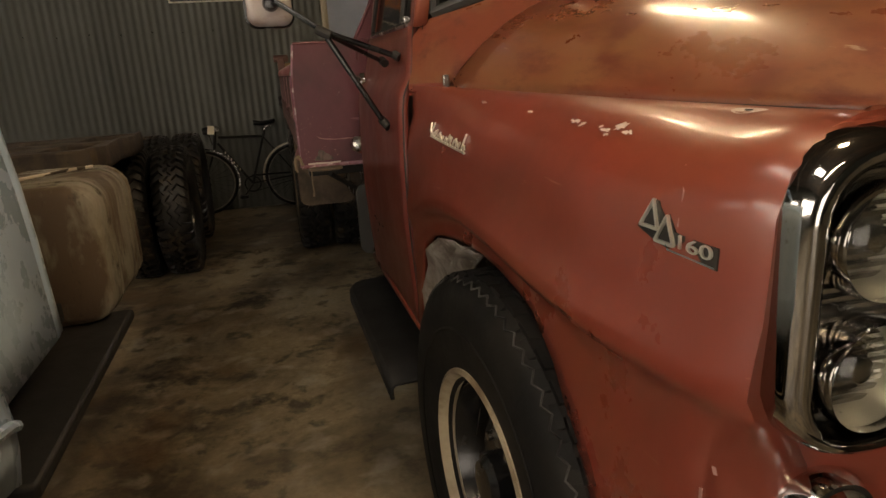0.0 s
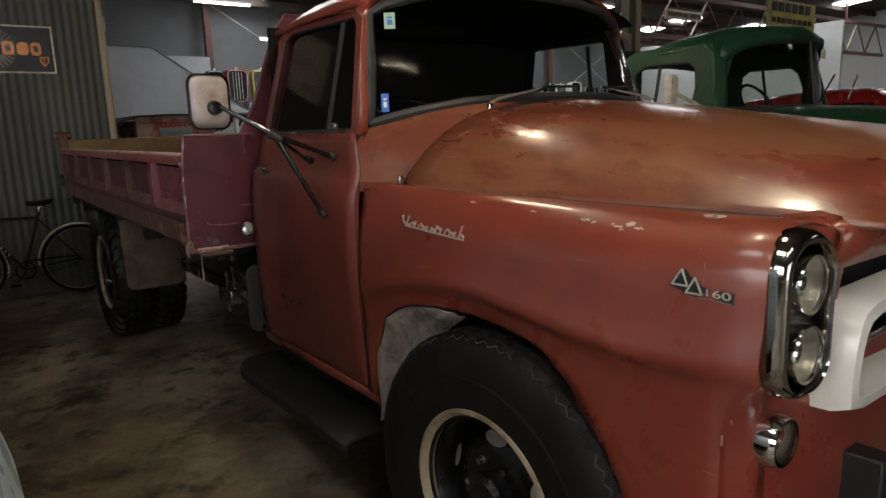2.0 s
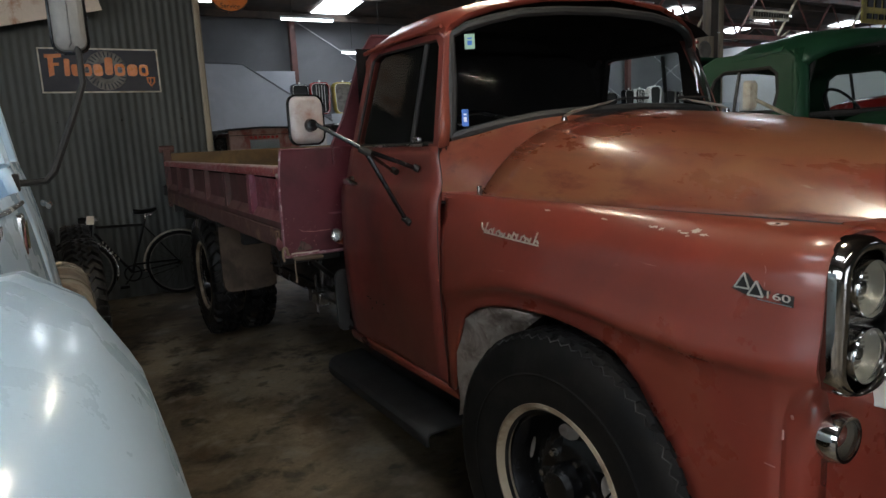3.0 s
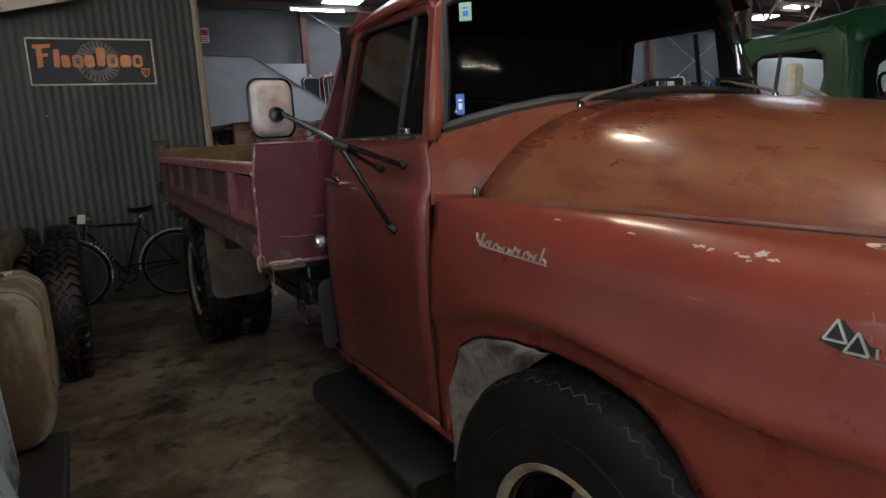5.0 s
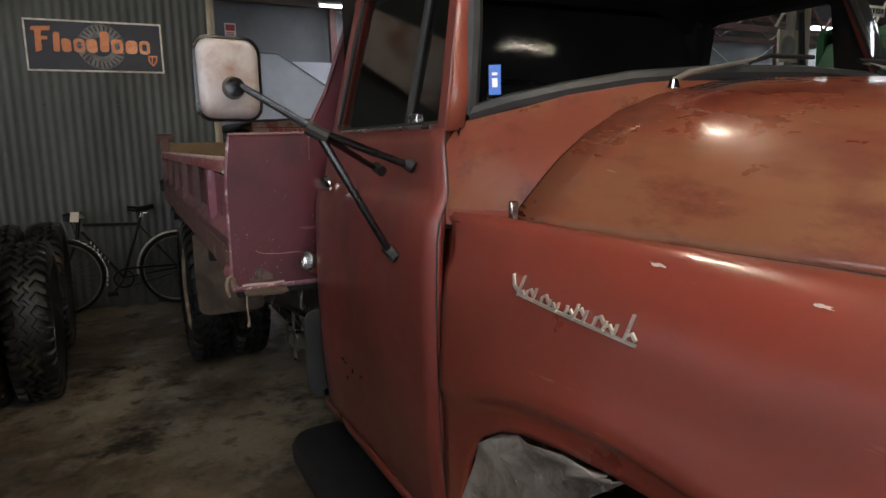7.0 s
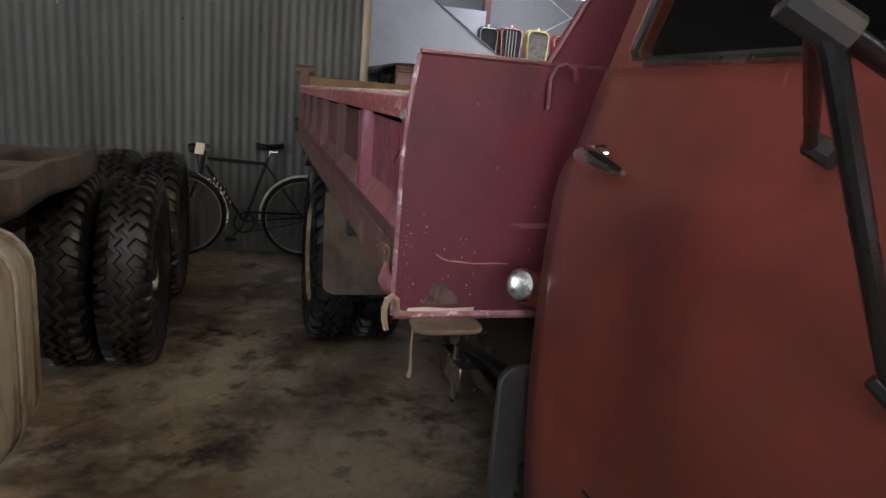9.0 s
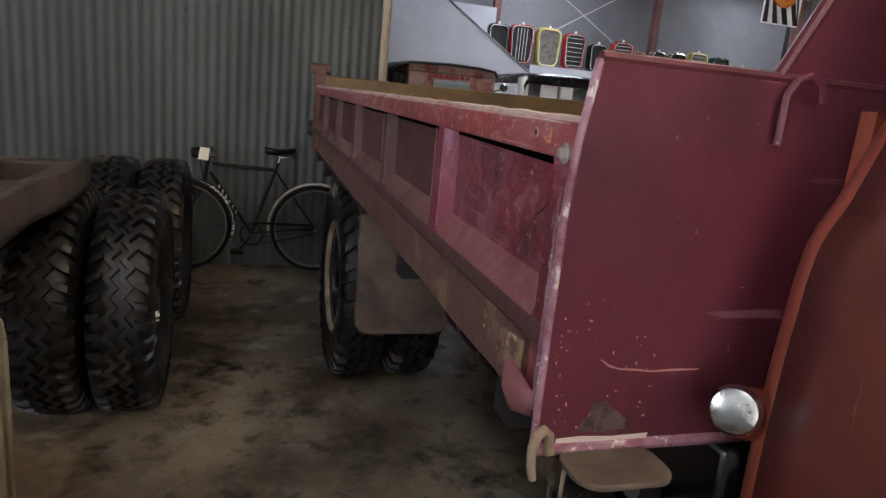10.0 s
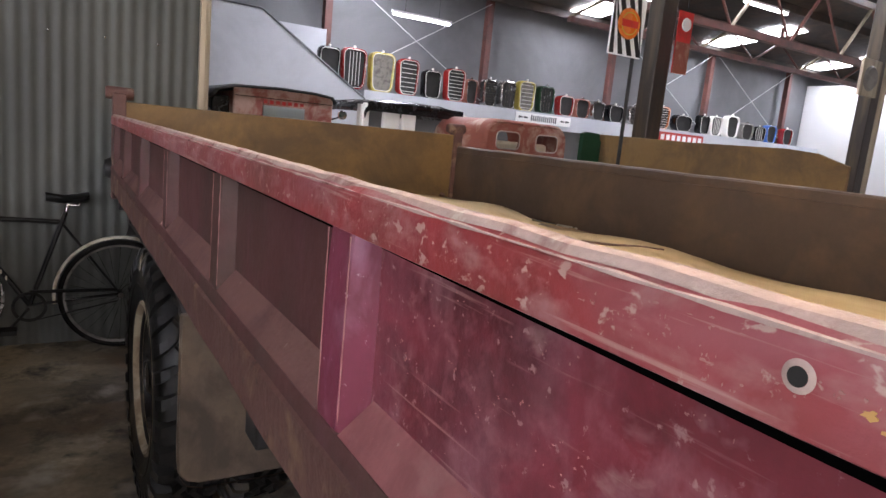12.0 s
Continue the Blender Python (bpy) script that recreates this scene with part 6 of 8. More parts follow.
    tray("post_cap", m(tube([(XN - 0.035, B1 - 0.0, 1.60), (XN - 0.025, B1, 1.60), (XN + 0.10, B1 - 0.0, 1.60), (XN + 0.11, B1, 1.60)], [0.03, 0.036, 0.036, 0.03], 12)), "bed_rust", "", s)
    tray("tail_latch", m(lathe([(0.0, 0.05), (0.045, 0.045), (0.06, 0.02), (0.06, -0.02), (0.0, -0.03)], (XN + 0.01, B1 + 0.03, 1.17), "x", 18, sign=-1)), "black_matt", "", s)
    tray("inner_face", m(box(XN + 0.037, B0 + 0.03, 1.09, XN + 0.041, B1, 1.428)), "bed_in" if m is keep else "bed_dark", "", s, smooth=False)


keep = lambda b: b
side_panel(keep)
side_panel(flip)
tg = tray("tailgate", box(XN + 0.045, B1 - 0.03, 1.09, XF - 0.045, B1 + 0.02, 1.555), "bed_in", "olive brown steel tailgate", bevel=0.006)
for k in range(5):
    x = XN + 0.3 + k * 0.44
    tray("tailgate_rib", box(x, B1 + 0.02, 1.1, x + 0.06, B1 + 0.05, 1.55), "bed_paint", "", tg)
tray("latch_hook", tube([(3.47, 7.31, 1.105), (3.44, 7.29, 1.12), (3.42, 7.27, 1.105)], 0.012, 8), "bed_rust")
# cross members and the mud flaps
for y in (3.3, 4.2, 5.0, 6.6, 7.2):
    tray("cross_bearer", box(XN + 0.03, y, 0.95, XF - 0.03, y + 0.08, 1.05), "black_matt", bevel=0.005)
tray("subframe", box(1.94, 3.3, 0.80, 2.05, 7.3, 0.95), "black_matt")
tray("subframe", box(2.79, 3.3, 0.80, 2.90, 7.3, 0.95), "black_matt")
for m in (keep, flip):
    fl = [(1.285, 1.0), (1.285, 0.6), (1.29, 0.54), (1.31, 0.51), (1.35, 0.497), (1.63, 0.497), (1.67, 0.51), (1.69, 0.55), (1.69, 1.0)]
    bm = m(plate(fl, 4.90, 0.02))
    for v in bm.verts:
        v.co.y += 0.10 * (0.75 - v.co.z) ** 2
    part("mud_flap", bm, "flap", truck, "dusty brown mud flap", bevel=0.006)
    bm = m(loft([[(x, 4.89 + d, z) for x, z in fl] for d in (-0.004, -0.012, -0.004)]))
    part("flap_edge", bm, "flap", truck)
    arc = [(4.93 + 0.02, 0.98), (5.1, 1.02), (6.3, 1.02), (6.42, 0.95)]
    part("mudguard_rear", m(loft([[(x, y, z) for y, z in arc] for x in (1.30, 1.8)])), "black_matt", truck, thick=0.006)
st = rounded(1.345, 3.075, 0.074, 0.05, 0.035, 5)
part("corner_step", plate(st, 1.006, 0.01, None, "z"), "flap", truck, "rounded brown steel step plate", bevel=0.003)
part("step_arm", tube([(1.36, 3.05, 0.99), (1.60, 3.3, 0.80)], 0.012, 8), "black_matt", truck)
bm = tube([(1.535, 3.105, 1.465), (1.532, 3.103, 1.53), (1.542, 3.10, 1.551), (1.56, 3.098, 1.557), (1.578, 3.096, 1.548), (1.585, 3.096, 1.525)], 0.006, 8)
part("headboard_hook", bm, "headboard_paint", truck)
rp = part("rope_hook", tube([(1.250, 3.085, 1.035), (1.243, 3.082, 1.036), (1.24, 3.078, 1.05), (1.237, 3.074, 1.066), (1.228, 3.072, 1.075), (1.218, 3.07, 1.068), (1.213, 3.07, 1.05), (1.214, 3.07, 1.025), (1.219, 3.07, 1.005)], [0.006, 0.006, 0.0065, 0.007, 0.007, 0.007, 0.007, 0.0065, 0.0055], 10), "rope", truck, "bent tan hook under the tray corner")
part("rope_tail", tube([(1.282, 3.10, 1.0), (1.281, 3.10, 0.95), (1.284, 3.10, 0.905), (1.281, 3.10, 0.885)], [0.003, 0.003, 0.0035, 0.006], 6), "rope", rp)
# loose board in the tray
rng = random.Random(4)
rows = []
for i in range(24):
    y = 3.2 + (7.30 - 3.2) * i / 23
    row = []
    for j in range(13):
        x = 1.36 + (3.44 - 1.36) * j / 12 + (0.035 * math.sin(y * 4.1) if j == 12 else 0) + 0.014 * (y - 3.13)
        row.append((x, y, 1.108 + 0.006 * math.sin(x * 3 + y * 2.2) + 0.01 * max(0, j - 10) * math.sin(y * 5.0)))
    rows.append(row)
solid("floor_board", loft(rows), "plywood", "tan board sheet lying in the truck's tray", "board", thick=0.008)
solid("loose_stick", tube([(3.30, 5.96, 1.125), (3.36, 5.66, 1.128)], 0.006, 6), "chrome_dull", "thin metal rod lying on the tan board", "rod")
solid("cord", tube([(3.10, 5.35, 1.12), (3.2, 5.25, 1.121), (3.33, 5.2, 1.122), (3.40, 5.12, 1.121)], 0.006, 6), "bed_rust", "dark cord lying on the tan board", "cord")



# ---- bicycle against the iron wall ----
bike = thing("bicycle", (0.9, 7.62, 0), "old black roadster bicycle leaning against the iron wall", "bicycle")
BY = 7.60
lean = lambda x, z: (x, BY + 0.10 * z / 0.9, z)
for x in (0.40, 1.39):
    c = lean(x, 0.35)
    w = part("wheel", lathe([(0.318, -0.012), (0.333, -0.017), (0.347, -0.010), (0.35, 0.0), (0.347, 0.010), (0.333, 0.017), (0.318, 0.012)], c, "y", 56), "bike_black", bike)
    part("rim", lathe([(0.305, -0.011), (0.318, -0.0135), (0.322, 0.0), (0.318, 0.0135), (0.305, 0.011)], c, "y", 56), "rim_grey", w)
    part("hub", lathe([(0.0, -0.05), (0.018, -0.05), (0.018, 0.05), (0.0, 0.05)], c, "y", 14), "chrome_dull", w)
    sp = bmesh.new()
    for k in range(28):
        a = k * math.tau / 28
        tube([(c[0] + 0.018 * math.cos(a + 0.8), c[1] + (0.02 if k % 2 else -0.02), c[2] + 0.018 * math.sin(a + 0.8)), (c[0] + 0.307 * math.cos(a), c[1], c[2] + 0.307 * math.sin(a))], 0.0009, 4, sp)
    part("spokes", sp, "black", w)
    gd = [(c[0] + 0.365 * math.cos(a), c[1], c[2] + 0.365 * math.sin(a)) for a in np.radians(np.linspace(15 if x > 1 else -18, 188 if x > 1 else 120, 18))]
    part("mudguard", tube(gd, [0.010] * 18, 6), "sign_white" if x > 1 else "chrome_dull", bike)
HEAD, SEAT, BB, DROP = (0.575, 0.86), (1.075, 0.82), (0.90, 0.30), (1.39, 0.35)
for name, p, q, r in (("top_tube", (0.60, 0.82), (1.06, 0.80), 0.0145), ("down_tube", (0.585, 0.76), BB, 0.015), ("seat_tube", (1.09, 0.86), BB, 0.0145), ("chain_stay", BB, DROP, 0.009), ("seat_stay", (1.07, 0.79), DROP, 0.008),
                      ("head_tube", (0.57, 0.89), (0.545, 0.70), 0.018), ("fork", (0.545, 0.70), (0.40, 0.35), 0.012), ("seat_post", (1.09, 0.86), (1.105, 0.92), 0.012)):
    part(name, tube([lean(*p), lean(*q)], r, 10), "chrome_dull" if name == "seat_post" else "bike_black", bike)
hx = lean(0.56, 0.93)
part("handlebar", tube([(hx[0] + 0.06, hx[1] - 0.27, hx[2]), (hx[0], hx[1] - 0.2, hx[2] + 0.01), (hx[0] - 0.03, hx[1] - 0.05, hx[2]), (hx[0] - 0.03, hx[1] + 0.02, hx[2]), (hx[0] + 0.05, hx[1] + 0.1, hx[2])], 0.012, 8), "chrome_dull", bike)
part("stem", tube([lean(0.57, 0.88), (hx[0] - 0.02, hx[1] - 0.02, hx[2])], 0.013, 8), "chrome_dull", bike)
part("brake_lever", tube([(hx[0] + 0.07, hx[1] - 0.2, hx[2] - 0.02), (hx[0] - 0.05, hx[1] - 0.14, hx[2] - 0.03)], 0.007, 6), "chrome_dull", bike)
part("brake_rod", tube([(hx[0] - 0.05, hx[1] - 0.1, hx[2] - 0.03), lean(0.53, 0.75)], 0.005, 6), "chrome_dull", bike)
part("lamp", lathe([(0.0, -0.05), (0.035, -0.05), (0.045, -0.01), (0.03, 0.03), (0.0, 0.04)], (hx[0] - 0.06, hx[1] - 0.03, hx[2] - 0.03), "x", 18), "bike_black", bike)
part("tag", plate([(hx[0] - 0.045, 0.885), (hx[0] + 0.025, 0.877), (hx[0] + 0.035, 0.965), (hx[0] - 0.03, 0.972)], hx[1] - 0.29, 0.002), "card", bike, "paper tag on the handlebar")
sd = [[(x, BY + 0.1 + w * math.sin(a), 0.948 + dz + 0.03 * math.cos(a) * (0.7 if math.cos(a) > 0 else 1.1)) for a in (k * math.tau / 12 for k in range(12))] for x, w, dz in ((0.985, 0.012, 0.008), (1.03, 0.025, 0.0), (1.08, 0.04, -0.006), (1.14, 0.075, 0.0), (1.19, 0.085, 0.01), (1.215, 0.06, 0.016))]
part("saddle", loft(sd, True, True), "bike_black", bike, "black leather saddle")
part("saddle_spring", tube([lean(1.17, 0.93), lean(1.16, 0.90), lean(1.10, 0.905)], 0.008, 6), "chrome_dull", bike)
part("chainring", lathe([(0.075, -0.004), (0.092, -0.004), (0.092, 0.004), (0.075, 0.004)], (0.90, BY - 0.01, 0.30), "y", 28), "bike_black", bike)
part("crank", tube([(0.90, BY - 0.03, 0.30), (0.80, BY - 0.05, 0.18)], 0.009, 6), "bike_black", bike)
part("pedal", box(0.75, BY - 0.14, 0.165, 0.84, BY - 0.05, 0.195), "bike_black", bike, bevel=0.004)
part("chain_guard", tube([(0.90, BY - 0.02, 0.395), (1.37, BY + 0.01, 0.385)], 0.011, 6), "bike_black", bike)
part("chain", tube([(0.90, BY - 0.01, 0.21), (1.37, BY + 0.01, 0.31)], 0.004, 6), "bike_black", bike)
for k in range(6):
    p = lean(0.655 + 0.026 * k, 0.655 - 0.0375 * k)
    bars = bmesh.new()
    box(p[0] - 0.005, p[1] - 0.0175, p[2] - 0.012, p[0] + 0.004, p[1] - 0.0145, p[2] + 0.014, bars)
    part("frame_letter", bars, "sign_white", bike, smooth=False)

# ---- enamel sign on the iron wall ----
sign = thing("enamel_sign", (0.88, 7.77, 2.235), "dark blue enamel tyre sign with orange shapes on the iron wall", "sign")
part("plate", box(0.325, 7.768, 2.24, 1.445, 7.774, 2.69), "sign_dark", sign, bevel=0.004)
part("border", ring_plate([(0.325, 2.24), (1.445, 2.24), (1.445, 2.69), (0.325, 2.69)], [(0.34, 2.255), (1.43, 2.255), (1.43, 2.675), (0.34, 2.675)], 7.764, 0.003), "sign_white", sign, smooth=False)
part("tyre_emblem", lathe([(0.085, 0.0), (0.10, 0.006), (0.15, 0.008), (0.19, 0.006), (0.20, 0.0)], (0.93, 7.768, 2.465), "y", 36, sign=-1), "rim_grey", sign, "pale tyre ring emblem")
for k in range(28):
    a = k * math.tau / 28
    bar = plate([(0.93 + r * math.cos(a + o), 2.465 + r * math.sin(a + o)) for r, o in ((0.135, -0.03), (0.19, 0.02), (0.19, 0.09), (0.135, 0.04))], 7.7585, 0.002)
    part("tread_bar", bar, "sign_dark", sign, smooth=False)
xs = 0.385
for k, (w, h, dz) in enumerate(((0.14, 0.21, 0.0), (0.05, 0.17, 0.0), (0.075, 0.115, 0.0), (0.09, 0.12, 0.0), (0.085, 0.12, 0.0), (0.075, 0.18, 0.01), (0.1, 0.125, 0.0), (0.1, 0.12, 0.0), (0.09, 0.12, 0.0))):
    z0 = 2.41 + dz
    o = rounded(xs + w / 2, z0 + h / 2, w / 2, h / 2, min(w, h) * 0.35, 4)
    if k in (3, 6, 8):
        i = rounded(xs + w / 2, z0 + h / 2, w * 0.22, h * 0.25, w * 0.15, 4)
        bm = ring_plate(o, i, 7.755, 0.004)
    elif k == 0:
        bm = plate([(xs, 2.62), (xs + 0.15, 2.63), (xs + 0.145, 2.595), (xs + 0.075, 2.585), (xs + 0.07, 2.54), (xs + 0.12, 2.54), (xs + 0.115, 2.51), (xs + 0.07, 2.51), (xs + 0.07, 2.42), (xs + 0.02, 2.40), (xs + 0.025, 2.585), (xs - 0.005, 2.59)], 7.755, 0.004)
    else:
        bm = plate([(u + 0.15 * (z - z0) * (1 if k % 2 else -1) * 0.3, z) for u, z in o], 7.755, 0.004)
    part("orange_shape", bm, "sign_orange", sign, smooth=False)
    xs += w + 0.018
sh = [(1.31, 2.40), (1.395, 2.40), (1.39, 2.345), (1.352, 2.30), (1.315, 2.345)]
part("shield", ring_plate(sh, [(1.352 + (u - 1.352) * 0.65, 2.36 + (z - 2.36) * 0.65) for u, z in sh], 7.764, 0.003), "sign_orange", sign, smooth=False)
part("shield_mark", box(1.343, 7.764, 2.335, 1.353, 7.767, 2.385), "sign_orange", sign, smooth=False)
bm = plate([(-0.75, 3.4), (-0.75, 2.62), (-0.25, 2.735), (0.92, 2.99), (0.90, 3.06), (0.88, 3.4)], 7.45, 0.02)
hs = thing("hanging_sheet", (0.1, 7.45, 2.62), "rust-stained white metal sheet hung before the iron wall", "sheet")
part("sheet", bm, "rust_sheet", hs, bevel=0.003)
for x in (-0.5, 0.7):
    part("bracket", box(x, 7.465, 3.2, x + 0.04, 7.81, 3.24), "black_matt", hs)
dsc = thing("round_sign", (2.24, 7.72, 3.07), "round orange enamel sign hanging at the wall's edge", "sign")
part("disc", lathe([(0.0, 0.0), (0.235, 0.0), (0.24, 0.006), (0.235, 0.012), (0.0, 0.012)], (2.24, 7.70, 3.31), "y", 40), "sign_orange", dsc)
part("disc_rim", lathe([(0.222, 0.0), (0.226, 0.004), (0.238, 0.004), (0.24, 0.0)], (2.24, 7.699, 3.31), "y", 40, sign=-1), "black_matt", dsc)
writing("sign_word", "Service", (2.24, 7.697, 3.14), 0.075, "black_matt", dsc)
part("hook", tube([(2.24, 7.706, 3.54), (2.24, 7.706, roof_z(7.706))], 0.006, 6), "black_matt", dsc)


# ---- the pale blue six-wheel truck ----
blue = thing("truck", (-0.75, 3.0, 0), "pale blue old truck with rusty deck and muddy twin tyres", "truck")
# pontoon front fender
fr_rows = []
for y, x1, zt, zs in ((0.30, 0.12, 1.02, 0.80), (0.33, 0.22, 1.16, 0.80), (0.42, 0.295, 1.28, 0.78), (0.58, 0.345, 1.365, 0.75), (0.8, 0.372, 1.405, 0.72), (1.05, 0.382, 1.405, 0.70), (1.3, 0.382, 1.375, 0.66), (1.5, 0.38, 1.30, 0.62), (1.66, 0.378, 1.18, 0.58), (1.78, 0.37, 1.02, 0.55), (1.85, 0.36, 0.85, 0.52)):
    w = 0.52
    row = [(x1 - 0.02, y, zs - 0.10), (x1 - 0.004, y, zs), (x1, y, zs + (zt - zs) * 0.25), (x1 - 0.008, y, zs + (zt - zs) * 0.5), (x1 - 0.045, y, zs + (zt - zs) * 0.74), (x1 - 0.11, y, zs + (zt - zs) * 0.91), (x1 - 0.2, y, zt), (x1 - 0.33, y, zt + 0.002), (x1 - 0.46, y, zt - 0.03), (x1 - 0.56, y, zt - 0.1)]
    fr_rows.append([(x + 0.025, yy, z) for x, yy, z in row])
part("front_fender", loft(fr_rows), "blue_paint", blue, thick=0.012, angle=60)
rim = [(r[1][0] + 0.004, r[1][1], r[1][2] - 0.03) for r in fr_rows[2:]]
part("fender_edge", tube([(x + 0.002, y, z + 0.10) for x, y, z in rim], 0.016, 8), "blue_paint", blue)
part("front_wing_cap", loft([[(x * (1 - k) + 0.0 * k, y - 0.012 * k, z * (1 - 0.3 * k) + 0.9 * 0.3 * k) for x, y, z in fr_rows[0]] for k in (0, 0.6, 0.95)]), "blue_paint", blue)
bx = [(0.55, 0.285), (0.9, 0.27), (1.2, 0.25), (1.42, 0.215), (1.5, 0.198), (1.56, 0.182), (1.95, 0.125), (2.0, 0.11)]
bxx = lambda z: lerp(bx, z)
part("cowl_side", loft([[(bxx(z) - 0.10 * (1.75 - y) ** 1.3, y, z) for y in (0.9, 1.2, 1.5, 1.75)] for z in (0.9, 1.2, 1.42, 1.5)]), "blue_paint", blue, thick=0.01)
part("bonnet_side", loft([[(-0.05 - a, y, z) for a, z in ((0, 1.35), (0.02, 1.5), (0.12, 1.62), (0.35, 1.68), (0.7, 1.70))] for y in (0.35, 0.6, 1.2, 1.8)]), "blue_paint", blue, thick=0.01)
zz = [0.55, 0.7, 0.9, 1.1, 1.3, 1.42, 1.5, 1.56]
dr = part("door", loft([[(bxx(z), y, z) for y in (1.77, 2.0, 2.3, 2.6)] for z in zz]), "blue_paint", blue, "pale blue truck door", thick=0.02)
win = [(1.93, 1.57), (2.02, 1.93), (2.48, 1.95), (2.52, 1.57)]
out = [(1.80, 1.555), (1.92, 1.98), (2.60, 2.0), (2.6, 1.555)]
bm = bmesh.new()
rows = [[bm.verts.new((bxx(z) - e, y, z)) for y, z in o] for o, e in ((out, 0.0), (win, 0.0), (win, 0.04), (out, 0.04))]
for k in range(4):
    for i in range(4):
        j = (i + 1) % 4
        bm.faces.new((rows[k][i], rows[k][j], rows[(k + 1) % 4][j], rows[(k + 1) % 4][i]))
part("window_frame", bm, "blue_paint", dr, bevel=0.006)
bm = bmesh.new()
bm.faces.new([bm.verts.new((bxx(z) - 0.02, y, z)) for y, z in win])
part("window_pane", bm, "glass", dr).visible_shadow = False
hd = part("handle", tube([(bxx(1.43) + 0.03, 2.42, 1.43), (bxx(1.43) + 0.045, 2.35, 1.432), (bxx(1.43) + 0.04, 2.27, 1.428)], [0.013, 0.014, 0.008], 10), "chrome", dr)
part("cab_rear", loft([[(bxx(z), 2.61, z), (bxx(z) - 0.01, 2.70, z), (bxx(z) - 0.06, 2.80, z), (bxx(z) - 0.2, 2.84, z), (-1.6, 2.84, z)] for z in zz + [1.7, 1.85, 2.0]]), "blue_paint", blue, thick=0.015)
part("cab_roof", loft([[(0.12, y, 2.0), (0.08, y, 2.06), (-0.1, y, 2.12), (-0.7, y, 2.15)] for y in (1.86, 2.0, 2.6, 2.8, 2.85)]), "blue_paint", blue, thick=0.015)
part("windscreen_pillar", tube([(0.16, 1.80, 1.56), (0.09, 1.92, 2.0)], 0.03, 8), "blue_paint", blue)
BC = -0.73  # its centre line


def bflip(bm):
    for v in bm.verts:
        v.co.x = 2 * BC - v.co.x
    return bm


part("front_fender", bflip(loft(fr_rows)), "blue_paint", blue, thick=0.012, angle=60)
part("bonnet_side", bflip(loft([[(-0.05 - a, y, z) for a, z in ((0, 1.35), (0.02, 1.5), (0.12, 1.62), (0.35, 1.68), (0.7, 1.70))] for y in (0.35, 0.6, 1.2, 1.8)])), "blue_paint", blue, thick=0.01)
part("cab_roof", bflip(loft([[(0.12, y, 2.0), (0.08, y, 2.06), (-0.1, y, 2.12), (-0.7, y, 2.15)] for y in (1.86, 2.0, 2.6, 2.8, 2.85)])), "blue_paint", blue, thick=0.015)
part("grille", box(-1.35, 0.34, 0.7, -0.11, 0.40, 1.5), "black_matt", blue, bevel=0.02)
part("door", bflip(loft([[(bxx(z), y, z) for y in (1.77, 2.0, 2.3, 2.6)] for z in zz])), "blue_paint", blue, thick=0.02)
part("windscreen", loft([[(-1.6, 1.80, 1.56), (0.14, 1.80, 1.56)], [(-1.5, 1.92, 2.0), (0.07, 1.92, 2.0)]]), "glass", blue).visible_shadow = False
part("cab_floor", box(-1.6, 1.0, 0.55, 0.25, 2.82, 0.62), "black_matt", blue)
part("cab_lining", box(-1.6, 2.79, 0.6, 0.02, 2.81, 1.55), "cab_shade", blue)
ba = part("side_badge", box(0.192, 1.525, 1.372, 0.210, 1.595, 1.462), "chrome", blue, "chrome side lamp and trim badge", bevel=0.006)
part("badge_glass", box(0.210, 1.54, 1.387, 0.214, 1.58, 1.447), "amber", ba)
part("badge_script", box(0.150, 1.25, 1.435, 0.180, 1.48, 1.455), "chrome_dull", blue, bevel=0.003)
part("trim_strip", tube([(0.135, 1.05, 1.475), (0.187, 1.45, 1.475), (0.203, 1.75, 1.475)], 0.006, 6), "chrome_dull", blue)
part("running_board", box(-0.1, 1.85, 0.36, 0.40, 3.3, 0.41), "black_matt", blue, bevel=0.015)
# mirror on a bent arm
mm = part("mirror", loft([[(u, 1.96 + d - 0.25 * (u - 0.363), z) for u, z in rounded(0.363, 1.95, a, b, 0.026, 4)] for a, b, d in ((0.024, 0.075, -0.03), (0.036, 0.092, -0.02), (0.04, 0.096, 0.0), (0.04, 0.096, 0.01))], True, True), "seat", blue, "grey backed door mirror")
part("mirror_rim", tube([(u, 1.96 - 0.25 * (u - 0.363), z) for u, z in rounded(0.363, 1.95, 0.041, 0.097, 0.026, 4)] + [(0.404, 1.95, 2.02)], 0.006, 6), "black", mm)
part("mirror_arm", tube([(0.188, 1.85, 1.519), (0.222, 1.85, 1.517), (0.258, 1.855, 1.519), (0.280, 1.86, 1.54), (0.312, 1.88, 1.614), (0.344, 1.90, 1.687), (0.376, 1.92, 1.768), (0.378, 1.94, 1.85), (0.365, 1.945, 1.95)], 0.009, 8), "black_matt", mm)
part("arm_foot", box(0.185, 1.82, 1.497, 0.202, 1.88, 1.542), "black_matt", mm, bevel=0.005)
wheel(blue, (0.20, 0.95, 0.48), 0.48, 0.2, 1, "zigzag", "rubber", 60, "black", True)
for x in (0.11, 0.39):
    for y in (5.45, 6.62):
        wheel(blue, (x, y, 0.475), 0.468, 0.235, 1, "bars", "mud_rubber", 40, "black", False)
for y in (5.45, 6.62):
    wheel(blue, (2 * BC - 0.25, y, 0.475), 0.468, 0.235, -1, "bars", "mud_rubber", 32, "black", False)
wheel(blue, (2 * BC - 0.20, 0.95, 0.48), 0.48, 0.2, -1, "zigzag", "rubber", 60, "black", True)
